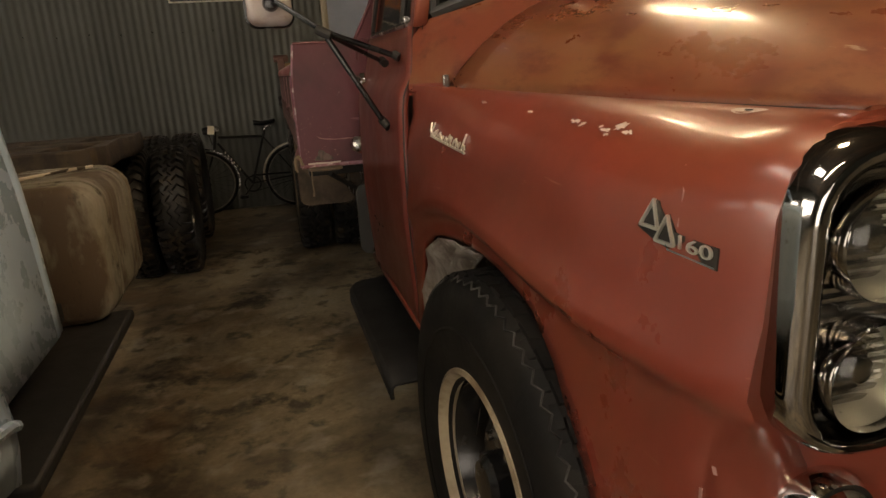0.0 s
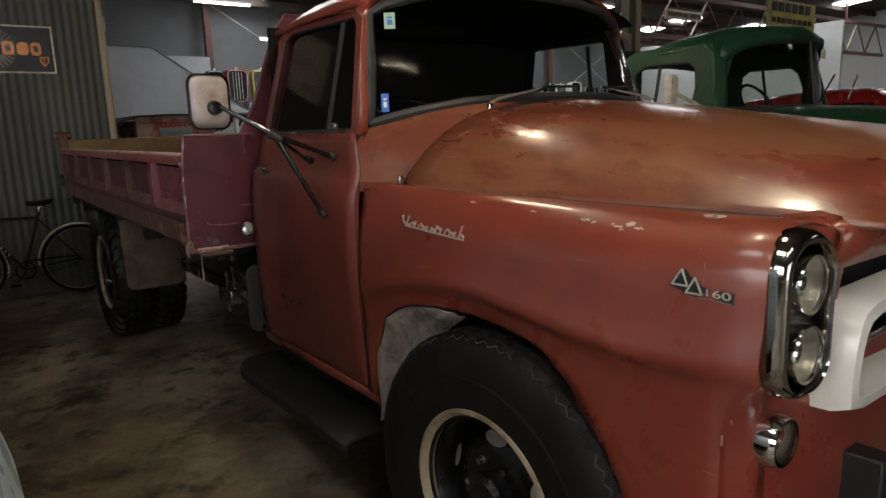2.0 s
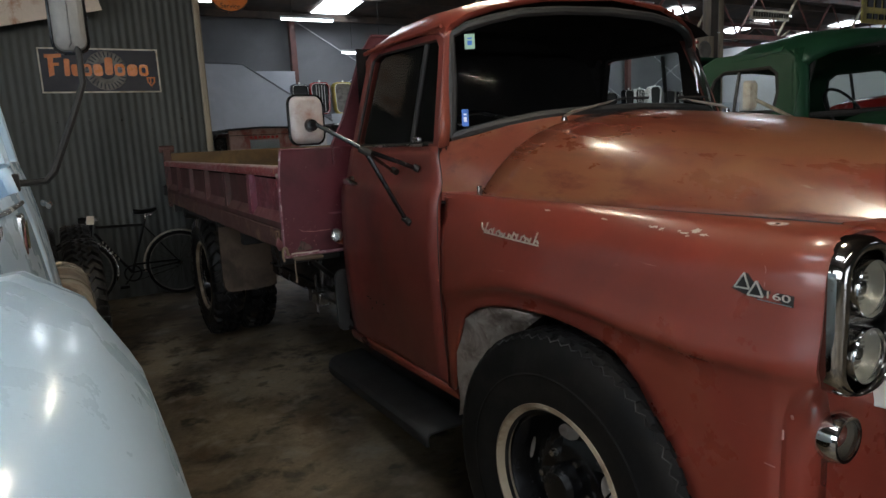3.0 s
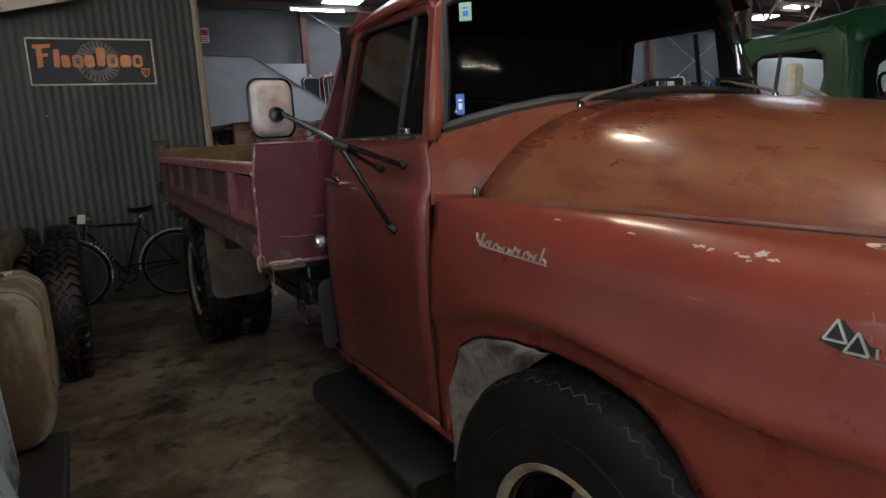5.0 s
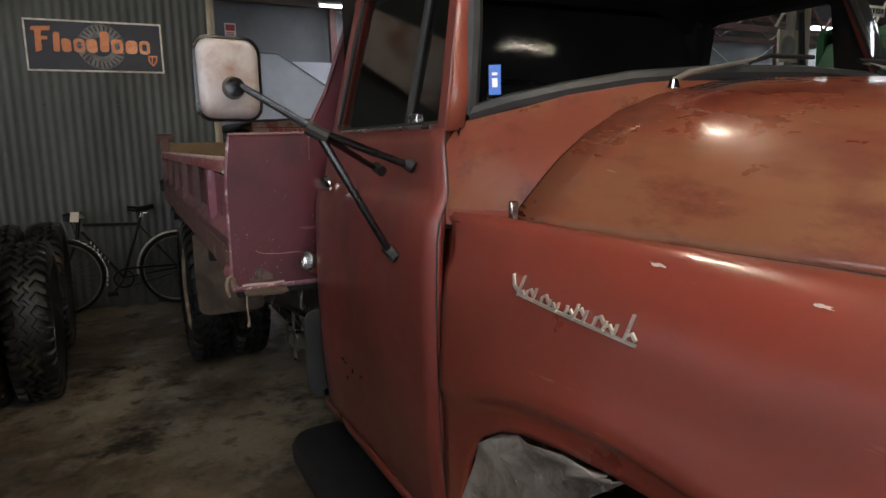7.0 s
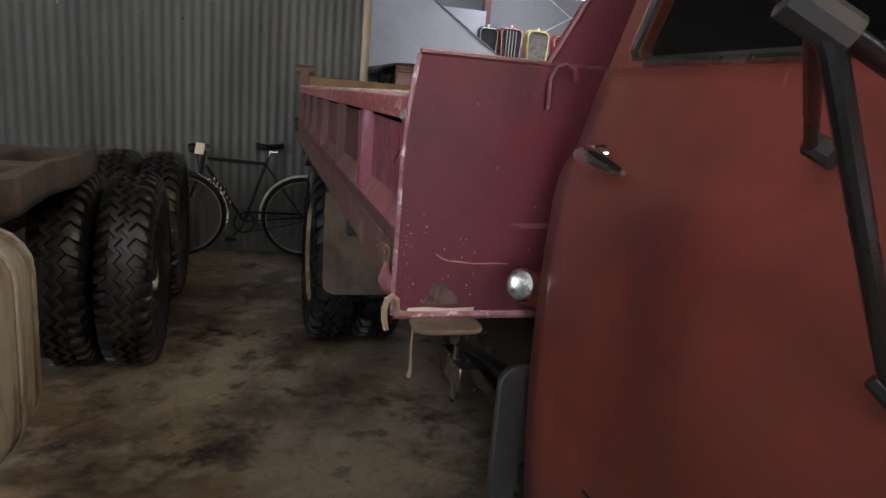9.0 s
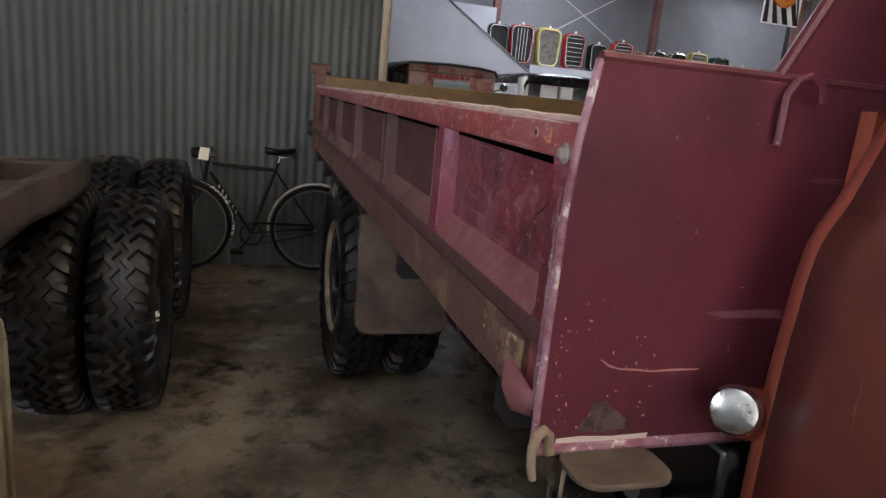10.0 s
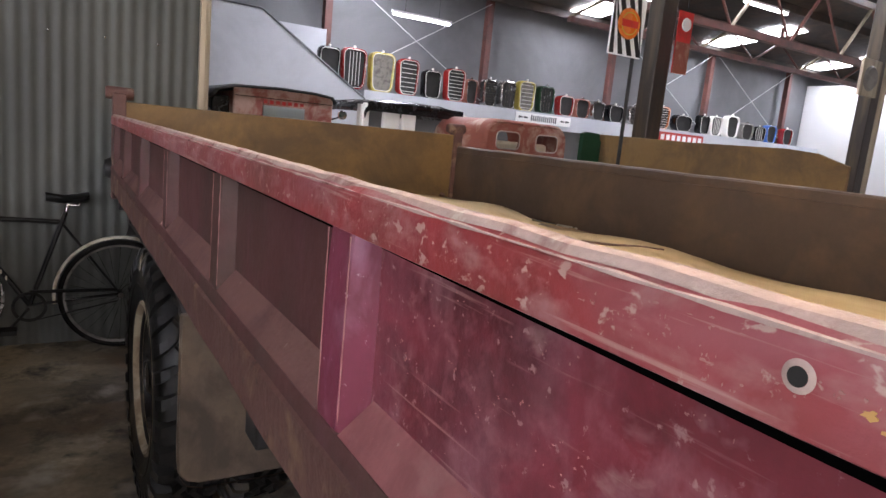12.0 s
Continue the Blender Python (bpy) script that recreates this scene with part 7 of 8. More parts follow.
part("axle", tube([(-1.6, 5.45, 0.49), (0.4, 5.45, 0.49)], 0.07), "rust", blue)
part("axle", tube([(-1.6, 6.62, 0.49), (0.4, 6.62, 0.49)], 0.07), "rust", blue)
part("chassis_rail", box(-0.28, 2.8, 0.62, -0.2, 7.2, 0.84), "rust", blue, bevel=0.006)
part("chassis_rail", box(-1.28, 2.8, 0.62, -1.2, 7.2, 0.84), "rust", blue, bevel=0.006)
# saddle tank
tk = part("saddle_tank", loft([[(0.08 + (u - 0.08), y, z) for u, z in rounded(0.08, 0.72, 0.29 + e, 0.31 + e, 0.12, 5)] for y, e in ((3.12, -0.04), (3.14, -0.008), (3.18, 0.0), (3.80, 0.0), (3.85, -0.008), (3.87, -0.04))], True, True), "tank", blue, "stained cream saddle tank", angle=50)
for y in (3.3, 3.7):
    part("tank_strap", loft([[(u, y + d, z) for u, z in rounded(0.08, 0.72, 0.296, 0.316, 0.122, 5)] for d in (-0.02, 0.02)], True), "tank", tk, thick=0.004)
part("tank_rim", tube([(u, 3.86, z) for u, z in rounded(0.08, 0.72, 0.284, 0.304, 0.118, 5)] + [(0.364, 3.86, 0.906)], 0.01, 6), "tank", tk)
for k in range(5):
    part("tank_litter", tube([(-0.02 + 0.05 * k, 3.35 + 0.07 * k, 1.045), (0.14 + 0.03 * k, 3.55 + 0.03 * k, 1.05)], 0.008, 6), "rust" if k % 2 else "card", tk)
# rusty open deck frame, sagging to its tail
def sag(bm):
    for v in bm.verts:
        v.co.z -= 0.02 * (v.co.y - 4.7)
    return bm


for x0, x1, y0, y1 in ((-1.75, 0.198, 3.95, 4.06), (-1.75, 0.198, 4.61, 4.81), (-1.75, 0.198, 5.39, 5.52), (0.125, 0.2, 4.06, 5.39), (-0.27, -0.08, 4.06, 5.39), (-0.97, -0.82, 4.06, 5.39), (-1.75, -1.62, 4.06, 5.39)):
    part("deck_frame", sag(box(x0, y0, 0.985, x1, y1, 1.092)), "rust", blue, bevel=0.012)
part("deck_side", sag(loft([[(0.19 + a + 0.006 * math.sin(y * 9), y, z + 0.006 * math.sin(y * 7)) for a, z in ((-0.01, 1.097), (0.010, 1.094), (0.014, 1.05), (0.015, 1.0), (0.013, 0.965))] for y in (3.94, 4.3, 4.7, 5.1, 5.53)])), "rust", blue, thick=0.01)
part("deck_bottom", sag(box(-1.7, 4.0, 0.965, 0.15, 5.45, 0.978)), "black_matt", blue)



# ---- the far hall: stair wall, shelf of radiator grilles ----
stair = [(1.95, 0.0), (1.95, 3.36), (4.08, 3.32), (6.03, 2.06), (6.03, 0.0)]
solid("stair_wall", plate(stair, 14.55, 0.06), "pale_wall", "pale grey boarded stair side wall", "wall", kind="structure", smooth=False)
solid("stair_back", box(4.1, 14.9, 0, 5.36, 14.95, 3.22), "pale_wall", "pale grey landing wall", "wall", kind="structure", smooth=False)
solid("trim_stair", tube([(1.95, 14.54, 3.37), (4.09, 14.54, 3.33), (6.04, 14.54, 2.07)], 0.018, 6), "grey_wall", "", "", kind="structure")
sf = thing("shelf", (13.0, 14.9, 0), "long pale grey shelf wall carrying radiator grilles", "shelf", kind="structure")
part("shelf_board", box(6.04, 14.6, 2.18, 20.9, 15.28, 2.23), "pale_wall", sf, smooth=False)
part("shelf_fascia", box(6.04, 14.57, 1.90, 20.9, 14.62, 2.235), "pale_wall", sf, smooth=False)
part("shelf_back", box(6.04, 14.9, 0.0, 20.9, 14.95, 2.1), "grey_wall", sf, smooth=False)
for x in (5.41, 8.93, 12.53, 16.09, 19.6, 23.2):
    solid("wall_column", box(x - 0.07, 14.98, 0, x + 0.07, 15.12, 4.5), "steel_red", "red oxide steel column against the grey wall", "column", "columns along the grey wall", bevel=0.006)
for x in (5.41, 12.53, 16.09):
    for s in (0, 1):
        a, b = ((x + 0.12, 14.96, 2.30), (x + 3.5, 14.96, 4.30)) if s else ((x + 0.12, 14.94, 4.30), (x + 3.5, 14.94, 2.30))
        solid("brace_rod", tube([a, b], 0.0075, 6), "white_wall", "thin pale cross brace rod", "brace", "cross braces on the grey wall")


def radiator(x, w, h, mat, bars, mesh="black_matt", rim="chrome_dull", yaw=0.0):
    """A vintage radiator shell standing on the shelf."""
    y, x = 14.80, x * 0.967 - 0.02
    g = thing("radiator_grille", (x, y, 2.232), {"red_car": "bright red", "sign_yellow": "yellow", "black": "black", "green_paint": "green", "chrome_dull": "silver", "white_paint": "white", "rust_cab": "dull red", "sign_orange": "orange"}.get(mat, "grey")
              + " vintage radiator grille shell on the shelf", "grille", "radiator grilles on the shelf")
    cz, r = 2.232 + h / 2, w * 0.24
    outl = lambda k, e: [(x + (u - x) * (1 - 0.34 * max(0, (cz - z)) / h), z) for u, z in rounded(x, cz, w / 2 * k, h / 2 * e, r * k, 4)]
    rows = [[(u, y + d, z) for u, z in outl(k, e)] for k, e, d in ((0.96, 0.98, 0.16), (1.0, 1.0, 0.10), (1.0, 1.0, 0.02), (0.96, 0.975, -0.02), (0.87, 0.91, -0.03), (0.84, 0.885, -0.01), (0.83, 0.88, 0.03))]
    part("shell", loft(rows, True), mat, g, angle=50)
    part("core", plate(outl(0.86, 0.9), y + 0.02, 0.01), "rim_grey" if mat == "sign_yellow" else mesh, g)
    part("rim", tube([(u, y - 0.03, z) for u, z in outl(0.86, 0.905)] + [(outl(0.86, 0.905)[0][0], y - 0.03, outl(0.86, 0.905)[0][1])], 0.005, 6), rim, g)
    for k in range(bars):
        if bars > 5:
            z = 2.232 + h * (0.12 + 0.74 * k / max(1, bars - 1))
            part("bar", box(x - w * 0.35, y - 0.02, z - 0.004, x + w * 0.35, y - 0.008, z + 0.004), rim, g)
        else:
            u = x + w * (-0.26 + 0.52 * (k + 0.5) / bars)
            part("bar", box(u - 0.004, y - 0.02, 2.232 + h * 0.1, u + 0.004, y - 0.008, 2.232 + h * 0.9), rim, g)
    part("cap", lathe([(0.0, 0.05), (0.022, 0.045), (0.025, 0.0)], (x, y + 0.03, 2.232 + h - 0.005), "z", 12), rim, g)


for x, w, h, mat, bars in ((5.62, 0.42, 0.70, "black", 0), (6.12, 0.50, 0.74, "red_car", 4), (6.72, 0.52, 0.74, "sign_yellow", 0), (7.30, 0.46, 0.70, "red_car", 7), (7.86, 0.40, 0.56, "black", 0), (8.42, 0.46, 0.66, "red_car", 8), (8.83, 0.3, 0.5, "rust_cab", 0),
                           (9.30, 0.32, 0.56, "chrome_dull", 9), (9.78, 0.40, 0.58, "chrome_dull", 3), (10.30, 0.46, 0.64, "sign_yellow", 7), (10.88, 0.44, 0.60, "green_paint", 3), (11.48, 0.46, 0.46, "red_car", 0), (12.0, 0.46, 0.44, "rust_cab", 0),
                           (12.5, 0.40, 0.44, "chrome_dull", 0), (13.1, 0.5, 0.42, "black", 0), (13.75, 0.4, 0.45, "chrome_dull", 4), (14.78, 0.52, 0.56, "sign_orange", 8), (15.6, 0.7, 0.42, "black", 0), (16.45, 0.4, 0.5, "black", 0), (16.95, 0.5, 0.52, "white_paint", 4), (17.65, 0.55, 0.60, "white_paint", 0),
                           (18.35, 0.55, 0.46, "seat", 0), (18.95, 0.5, 0.42, "black", 3), (19.5, 0.5, 0.5, "sticker_blue", 0), (20.3, 0.5, 0.48, "red_car", 0)):
    radiator(x, w, h, mat, bars, rim="white_paint" if mat in ("red_car", "black", "sign_yellow", "white_paint", "sign_orange") else "chrome_dull")

# signs in the hall
vs = thing("direction_sign", (10.3, 14.56, 2.0), "white board with dark arrows and lettering on the shelf's face", "sign")
part("board", box(9.52, 14.545, 2.0, 11.05, 14.56, 2.20), "sticker_white", vs, smooth=False)
for k in range(13):
    part("letter_bar", box(9.93 + k * 0.056, 14.54, 2.04, 9.96 + k * 0.056, 14.545, 2.15 + 0.015 * (k % 3 == 0)), "sign_dark", vs, smooth=False)
for x in (9.58, 9.72, 10.74, 10.88):
    part("arrow", plate([(x, 2.10), (x + 0.05, 2.13), (x + 0.05, 2.115), (x + 0.12, 2.115), (x + 0.12, 2.085), (x + 0.05, 2.085), (x + 0.05, 2.07)], 14.54, 0.004), "sign_dark", vs, smooth=False)
ms = thing("red_sign", (15.0, 14.55, 1.82), "long red sign with white letter shapes on the shelf's face", "sign")
part("board", box(13.7, 14.54, 1.93, 15.6, 14.56, 2.17), "sign_red", ms, smooth=False)
for k in range(9):
    part("letter_bar", box(13.8 + k * 0.2, 14.53, 1.98, 13.92 + k * 0.2, 14.54, 2.11), "sticker_white", ms, smooth=False)
sign.location += Vector((-0.018, 0, -0.028))
sm = thing("small_sign", (3.3, 15.27, 3.69), "small red and white notice on the grey wall", "sign")
part("board", box(3.2, 15.27, 3.69, 3.42, 15.29, 3.99), "sticker_white", sm, smooth=False)
part("band", box(3.22, 15.26, 3.84, 3.40, 15.27, 3.96), "sign_red", sm, smooth=False)
for k in range(3):
    part("text_bar", box(3.23, 15.26, 3.71 + 0.04 * k, 3.38, 15.27, 3.73 + 0.04 * k), "sign_red", sm, smooth=False)
ts = thing("striped_sign", (5.46, 7.6, 1.5), "black and white striped sign with round orange badge", "sign")
part("board", box(5.26, 7.6, 2.40, 5.66, 7.615, 2.98), "sticker_white", ts, smooth=False)
for k in range(-2, 4):
    x0 = 5.29 + k * 0.115
    pts = [(x0 + 0.20, 2.41), (x0 + 0.258, 2.41), (x0 + 0.058, 2.97), (x0, 2.97)]
    pts = [(min(5.655, max(5.265, u)), z) for u, z in pts]
    if pts[1][0] - pts[0][0] + pts[2][0] - pts[3][0] > 0.03:
        part("stripe", plate(pts, 7.594, 0.004), "black_matt", ts, smooth=False)
part("badge", lathe([(0.0, 0.012), (0.13, 0.012), (0.135, 0.0)], (5.46, 7.594, 2.68), "y", 32, sign=-1), "sign_orange", ts)
part("badge_ring", lathe([(0.09, 0.014), (0.1, 0.014), (0.1, 0.011)], (5.46, 7.594, 2.68), "y", 32, sign=-1), "sign_yellow", ts)
part("badge_bar", box(5.36, 7.576, 2.65, 5.56, 7.58, 2.71), "sign_red", ts)
part("pole", tube([(5.60, 7.63, 0.0), (5.60, 7.63, 3.0)], 0.018, 8), "black_matt", ts)
rs = thing("rusty_sign", (6.75, 8.0, 2.4), "rusty red and white hanging sign", "sign")
part("board", box(6.62, 8.05, 2.42, 6.84, 8.06, 3.05), "sign_red", rs, smooth=False)
part("lower", box(6.625, 8.04, 2.42, 6.835, 8.05, 2.74), "rust_cab", rs, smooth=False)
part("badge", lathe([(0.0, 0.01), (0.065, 0.01), (0.07, 0.0)], (6.73, 8.04, 2.92), "y", 24, sign=-1), "sticker_white", rs)
part("chain", tube([(6.73, 8.05, 3.05), (6.73, 8.05, roof_z(8.05))], 0.006, 6), "black_matt", rs)

# posts and trusses
solid("timber_post", box(6.48, 8.15, 0, 6.70, 8.35, 5.2), "post", "dark stained square timber post", "post", "posts under the trusses", bevel=0.015)
solid("timber_post", box(11.48, 8.5, 0, 11.70, 8.7, 5.2), "post", "dark stained square timber post", "post", "posts under the trusses", bevel=0.015)
solid("pipe_post", tube([(11.84, 8.55, 0), (11.84, 8.55, 5.2)], 0.05, 10), "trim", "pale yellow pipe beside the timber post", "pipe")
dial = thing("wall_dial", (11.26, 8.47, 2.7), "pale square panel with a round dial on the post", "panel")
part("panel", box(11.02, 8.455, 2.70, 11.52, 8.498, 3.22), "trim", dial, bevel=0.006)
part("dial", lathe([(0.0, 0.03), (0.15, 0.03), (0.18, 0.0)], (11.25, 8.452, 2.95), "y", 28, sign=-1), "seat", dial)


def truss(y, z0, z1, x0, x1, n):
    t = thing("roof_truss", ((x0 + x1) / 2, y, z0), "red oxide steel roof truss with diagonal webs", "truss", "roof trusses")
    part("bottom_chord", box(x0, y - 0.05, z0, x1, y + 0.05, z0 + 0.10), "steel_red", t)
    part("top_chord", box(x0, y - 0.05, z1, x1, y + 0.05, z1 + 0.10), "steel_red", t)
    for k in range(4):
        a = x0 + (x1 - x0) * (k + 0.4) / 4
        part("hanger", box(a - 0.03, y - 0.03, z1 + 0.098, a + 0.03, y + 0.03, roof_z(y) + 0.01), "steel_red", t)
    for k in range(n):
        a = x0 + (x1 - x0) * k / n
        b = x0 + (x1 - x0) * (k + 1) / n
        part("web", tube([(a, y, z0 + 0.08), ((a + b) / 2, y, z1 + 0.03)], 0.03, 6), "steel_red" if k % 2 else "trim", t)
        part("web", tube([((a + b) / 2, y, z1 + 0.03), (b, y, z0 + 0.08)], 0.022, 6), "steel_red", t)


truss(9.6, 3.40, 4.35, 6.6, 26.8, 14)
truss(5.6, 3.75, 4.9, 8.0, 26.8, 12)
truss(12.6, 3.75, 4.3, 9.0, 26.8, 10)
solid("wall_truss", box(WEST, 3.0, 4.4, 6.0, 3.2, 4.65), "roof", "dark roof tie beam", "beam", bevel=0.01)


def tube_lamp(x, y, z, along, mat, length=1.2):
    d = Vector((length / 2, 0, 0)) if along == "x" else Vector((0, length / 2, 0))
    c = Vector((x, y, z))
    t = thing("tube_lamp", (x, y, z), "hanging fluorescent tube lamp, switched on", "lamp", "tube lamps")
    part("tube", tube([c - d, c + d], 0.018, 10), mat, t)
    part("batten", box(x - d.x - 0.03, y - d.y - 0.03, z + 0.025, x + d.x + 0.03, y + d.y + 0.03, z + 0.06), "white_wall", t, smooth=False)
    for s in (-0.6, 0.6):
        part("wire", tube([c + d * s + Vector((0, 0, 0.06)), c + d * s + Vector((0, 0, max(0.1, roof_z(y) - z)))], 0.004, 4), "black_matt", t)


def globe_lamp(x, y, z, r):
    t = thing("globe_lamp", (x, y, z - r), "opal glass globe lamp on a cord, switched on", "lamp")
    part("globe", lathe([(r * math.sin(a), -r * math.cos(a)) for a in np.linspace(0, math.pi, 13)], (x, y, z), "z", 28), "opal", t)
    part("cap", lathe([(0.0, 0.06), (0.04, 0.055), (0.055, -0.012), (0.0, -0.012)], (x, y, z + r), "z", 20), "black_matt", t)
    part("cord", tube([(x, y, z + r + 0.05), (x, y, roof_z(y))], 0.005, 6), "black_matt", t)


tube_lamp(6.53, 13.5, 3.46, "x", "tube_cool", 1.1)
tube_lamp(5.25, 13.5, 4.1, "x", "tube_cool", 1.1)
tube_lamp(2.9, 13.2, 4.3, "x", "tube_cool", 1.1)
tube_lamp(11.5, 10.5, 4.2, "x", "tube_cool", 1.2)
# lamps over the aisle in front of the trucks
# this tube is an added, unseen fill for the red fender
tube_lamp(0.4, -0.9, 3.3, "x", "tube_fill", 1.5)
globe_lamp(1.72, 1.0, 3.4, 0.15)
tube_lamp(2.6, 3.35, 3.4, "y", "tube_near", 0.9)

# white inner walls at the hall's far end
solid("partition_east", box(20.95, 8.5, 0, 21.05, 15.28, 4.1), "white_wall", "white boarded office wall", "wall", kind="structure", smooth=False)


# ---- vehicles in the hall ----
def old_van():
    v = thing("old_van", (3.2, 11.3, 0), "faded red and cream wooden van body with black roof", "van")
    part("body", box(2.70, 10.4, 0.6, 3.82, 12.8, 1.80), "faded_van", v, bevel=0.02)
    part("end_panel", plate([(2.70, 1.78), (2.70, 1.845), (3.2, 1.868), (3.6, 1.858), (3.81, 1.83), (3.81, 1.78)], 10.392, 0.02), "faded_van", v, smooth=False)
    part("cab", box(2.50, 10.5, 0.6, 2.69, 12.0, 1.74), "black", v, bevel=0.02)
    part("roof", loft([[(x, y, z) for x, z in ((2.46, 1.72), (2.52, 1.80), (2.70, 1.865), (3.2, 1.885), (3.6, 1.875), (3.80, 1.85), (3.85, 1.79))] for y in (10.36, 10.45, 12.85)]), "black_matt", v, thick=0.03)
    part("rear_window", box(3.02, 10.38, 1.52, 3.48, 10.40, 1.68), "glass", v)
    part("window_back", box(3.02, 10.392, 1.52, 3.48, 10.399, 1.68), "pale_wall", v)
    part("moulding", box(2.72, 10.385, 1.752, 3.8, 10.40, 1.76), "rust", v)
    for k in range(7):
        part("letter_bar", box(3.02 + k * 0.068, 10.385, 1.70 - 0.005 * (k % 2), 3.06 + k * 0.068, 10.398, 1.735), "sign_red", v, smooth=False)
    part("side_lamp", lathe([(0.0, -0.03), (0.05, -0.025), (0.055, 0.0), (0.04, 0.03)], (3.92, 10.36, 1.66), "y", 20), "chrome", v)
    part("lamp_arm", tube([(3.82, 10.42, 1.6), (3.92, 10.39, 1.64)], 0.01, 6), "black", v)
    for x in (2.55, 3.75):
        for y in (10.9, 12.3):
            part("wheel", lathe(tyre_profile(0.4, 0.14, 0.25), (x, y, 0.4), "x", 32), "rubber", v)
    part("floor_pan", box(2.6, 10.5, 0.45, 3.8, 12.7, 0.6), "black_matt", v)


old_van()


def closed_car(name, label, x0, x1, y0, y1, top, belt, mat, roof_mat):
    """A rounded old cab or saloon seen from behind, with window openings."""
    v = thing(name, ((x0 + x1) / 2, (y0 + y1) / 2, 0), label, "car")
    c = (x0 + x1) / 2
    h = (x1 - x0) / 2
    part("body", loft([[(c + h * a * k, y, z) for a, z in ((-0.96, 0.45), (-1, 0.8), (-1, belt - 0.1), (-0.97, belt), (0.97, belt), (1, belt - 0.1), (1, 0.8), (0.96, 0.45))] for y, k in ((y0 - 0.02, 0.93), (y0 + 0.05, 0.99), (y1, 1.0), (y1 + 0.9, 0.9))], True, True), mat, v)
    ro = lambda y, e: [(c + h * a, y, top - d - e) for a, d in ((-0.96, 0.17), (-0.93, 0.10), (-0.82, 0.045), (-0.5, 0.008), (0, 0), (0.5, 0.008), (0.82, 0.045), (0.93, 0.10), (0.96, 0.17))]
    part("roof", loft([ro(y0 - 0.03, 0.09), ro(y0 - 0.01, 0.04), ro(y0 + 0.08, 0.01), ro((y0 + y1) / 2, 0.0), ro(y1 - 0.1, 0.01), ro(y1, 0.06)]), roof_mat, v, thick=0.02)
    for a, b in ((-0.97, -0.85), (-0.62, -0.30), (-0.26, 0.0), (0.62, 0.97)):
        part("back_pillar", box(c + h * a, y0, belt - 0.02, c + h * b, y0 + 0.06, top - 0.08), mat, v, bevel=0.025)
    part("back_header", box(c - h * 0.9, y0 - 0.02, top - 0.17, c + h * 0.9, y0 + 0.03, top - 0.05), roof_mat, v, bevel=0.01)
    part("back_sill", box(c - h * 0.9, y0, belt - 0.02, c + h * 0.9, y0 + 0.03, belt + 0.09), mat, v)
    for s in (-1, 1):
        for y in (y0 + 0.02, y1 - 0.12):
            part("side_pillar", box(c + s * h * 0.97 - 0.03, y, belt - 0.02, c + s * h * 0.97 + 0.03, y + 0.09, top - 0.1), mat, v)
    for x in (x0 + 0.1, x1 - 0.1):
        for y in (y0 + 0.4, y1 + 0.5):
            part("wheel", lathe(tyre_profile(0.36, 0.15, 0.22), (x, y, 0.36), "x", 32), "rubber", v)
    return v


closed_car("saloon_car", "black roofed old car with cream pillars", 4.22, 5.72, 10.5, 12.4, 1.92, 1.42, "white_paint", "black")


def stripped_cab(x0, x1, y0, y1, top):
    """A rounded bare cab with two openings in its back."""
    v = thing("truck_cab", ((x0 + x1) / 2, (y0 + y1) / 2, 0), "rust-red stripped truck cab with empty window openings", "truck cab")
    c, h = (x0 + x1) / 2, (x1 - x0) / 2
    ring = lambda y, k, d: [(c + (u - c) * k, y, z - d * max(0, (z - 1.2) / 0.6)) for u, z in rounded(c, top - 0.55, h, 0.55, 0.2, 6)]
    part("shell", loft([ring(y0, 0.96, 0.03), ring(y0 + 0.03, 0.985, 0.01), ring(y0 + 0.1, 1.0, 0.0), ring(y1, 1.0, 0.0), ring(y1 + 0.1, 0.97, 0.05)], True), "rust_cab", v, thick=0.02, angle=60)
    for s in (-1, 1):
        m = c + s * h * 0.47
        part("back_panel", ring_plate(rounded(m, top - 0.56, h * 0.48, 0.51, 0.15, 6), rounded(m, top - 0.24, h * 0.27, 0.10, 0.06, 6), y0 - 0.006, 0.03), "rust_cab", v, smooth=False)
        part("opening_rim", tube([(u, y0 - 0.008, z) for u, z in rounded(m, top - 0.24, h * 0.27, 0.10, 0.06, 6) + [(m + h * 0.27, top - 0.2)]], 0.008, 6), "pale_chip", v)
    part("centre_strip", box(c - 0.1, y0 - 0.004, top - 1.05, c + 0.1, y0 + 0.02, top - 0.03), "rust_cab", v, bevel=0.004)
    part("seat_back", box(x0 + 0.1, y0 + 0.25, 0.7, x1 - 0.1, y0 + 0.4, 1.55), "card", v, bevel=0.04)
    for x in (x0 + 0.15, x1 - 0.15):
        part("stand", box(x - 0.06, y0 + 0.2, 0.0, x + 0.06, y1 - 0.2, top - 1.1), "post", v)


stripped_cab(5.34, 6.59, 9.5, 10.6, 1.80)

# ---- dark green truck beside the red one ----
green = thing("truck", (5.0, 3.5, 0), "dark green old truck with rounded cab and wooden tray", "truck")
GC = 5.03
gx = [(0.6, 0.80), (1.2, 0.82), (1.5, 0.80), (1.6, 0.78), (1.95, 0.69), (2.05, 0.62)]
gh = lambda z: lerp(gx, z)


def gflip(bm):
    for v in bm.verts:
        v.co.x = 2 * GC - v.co.x
    return bm


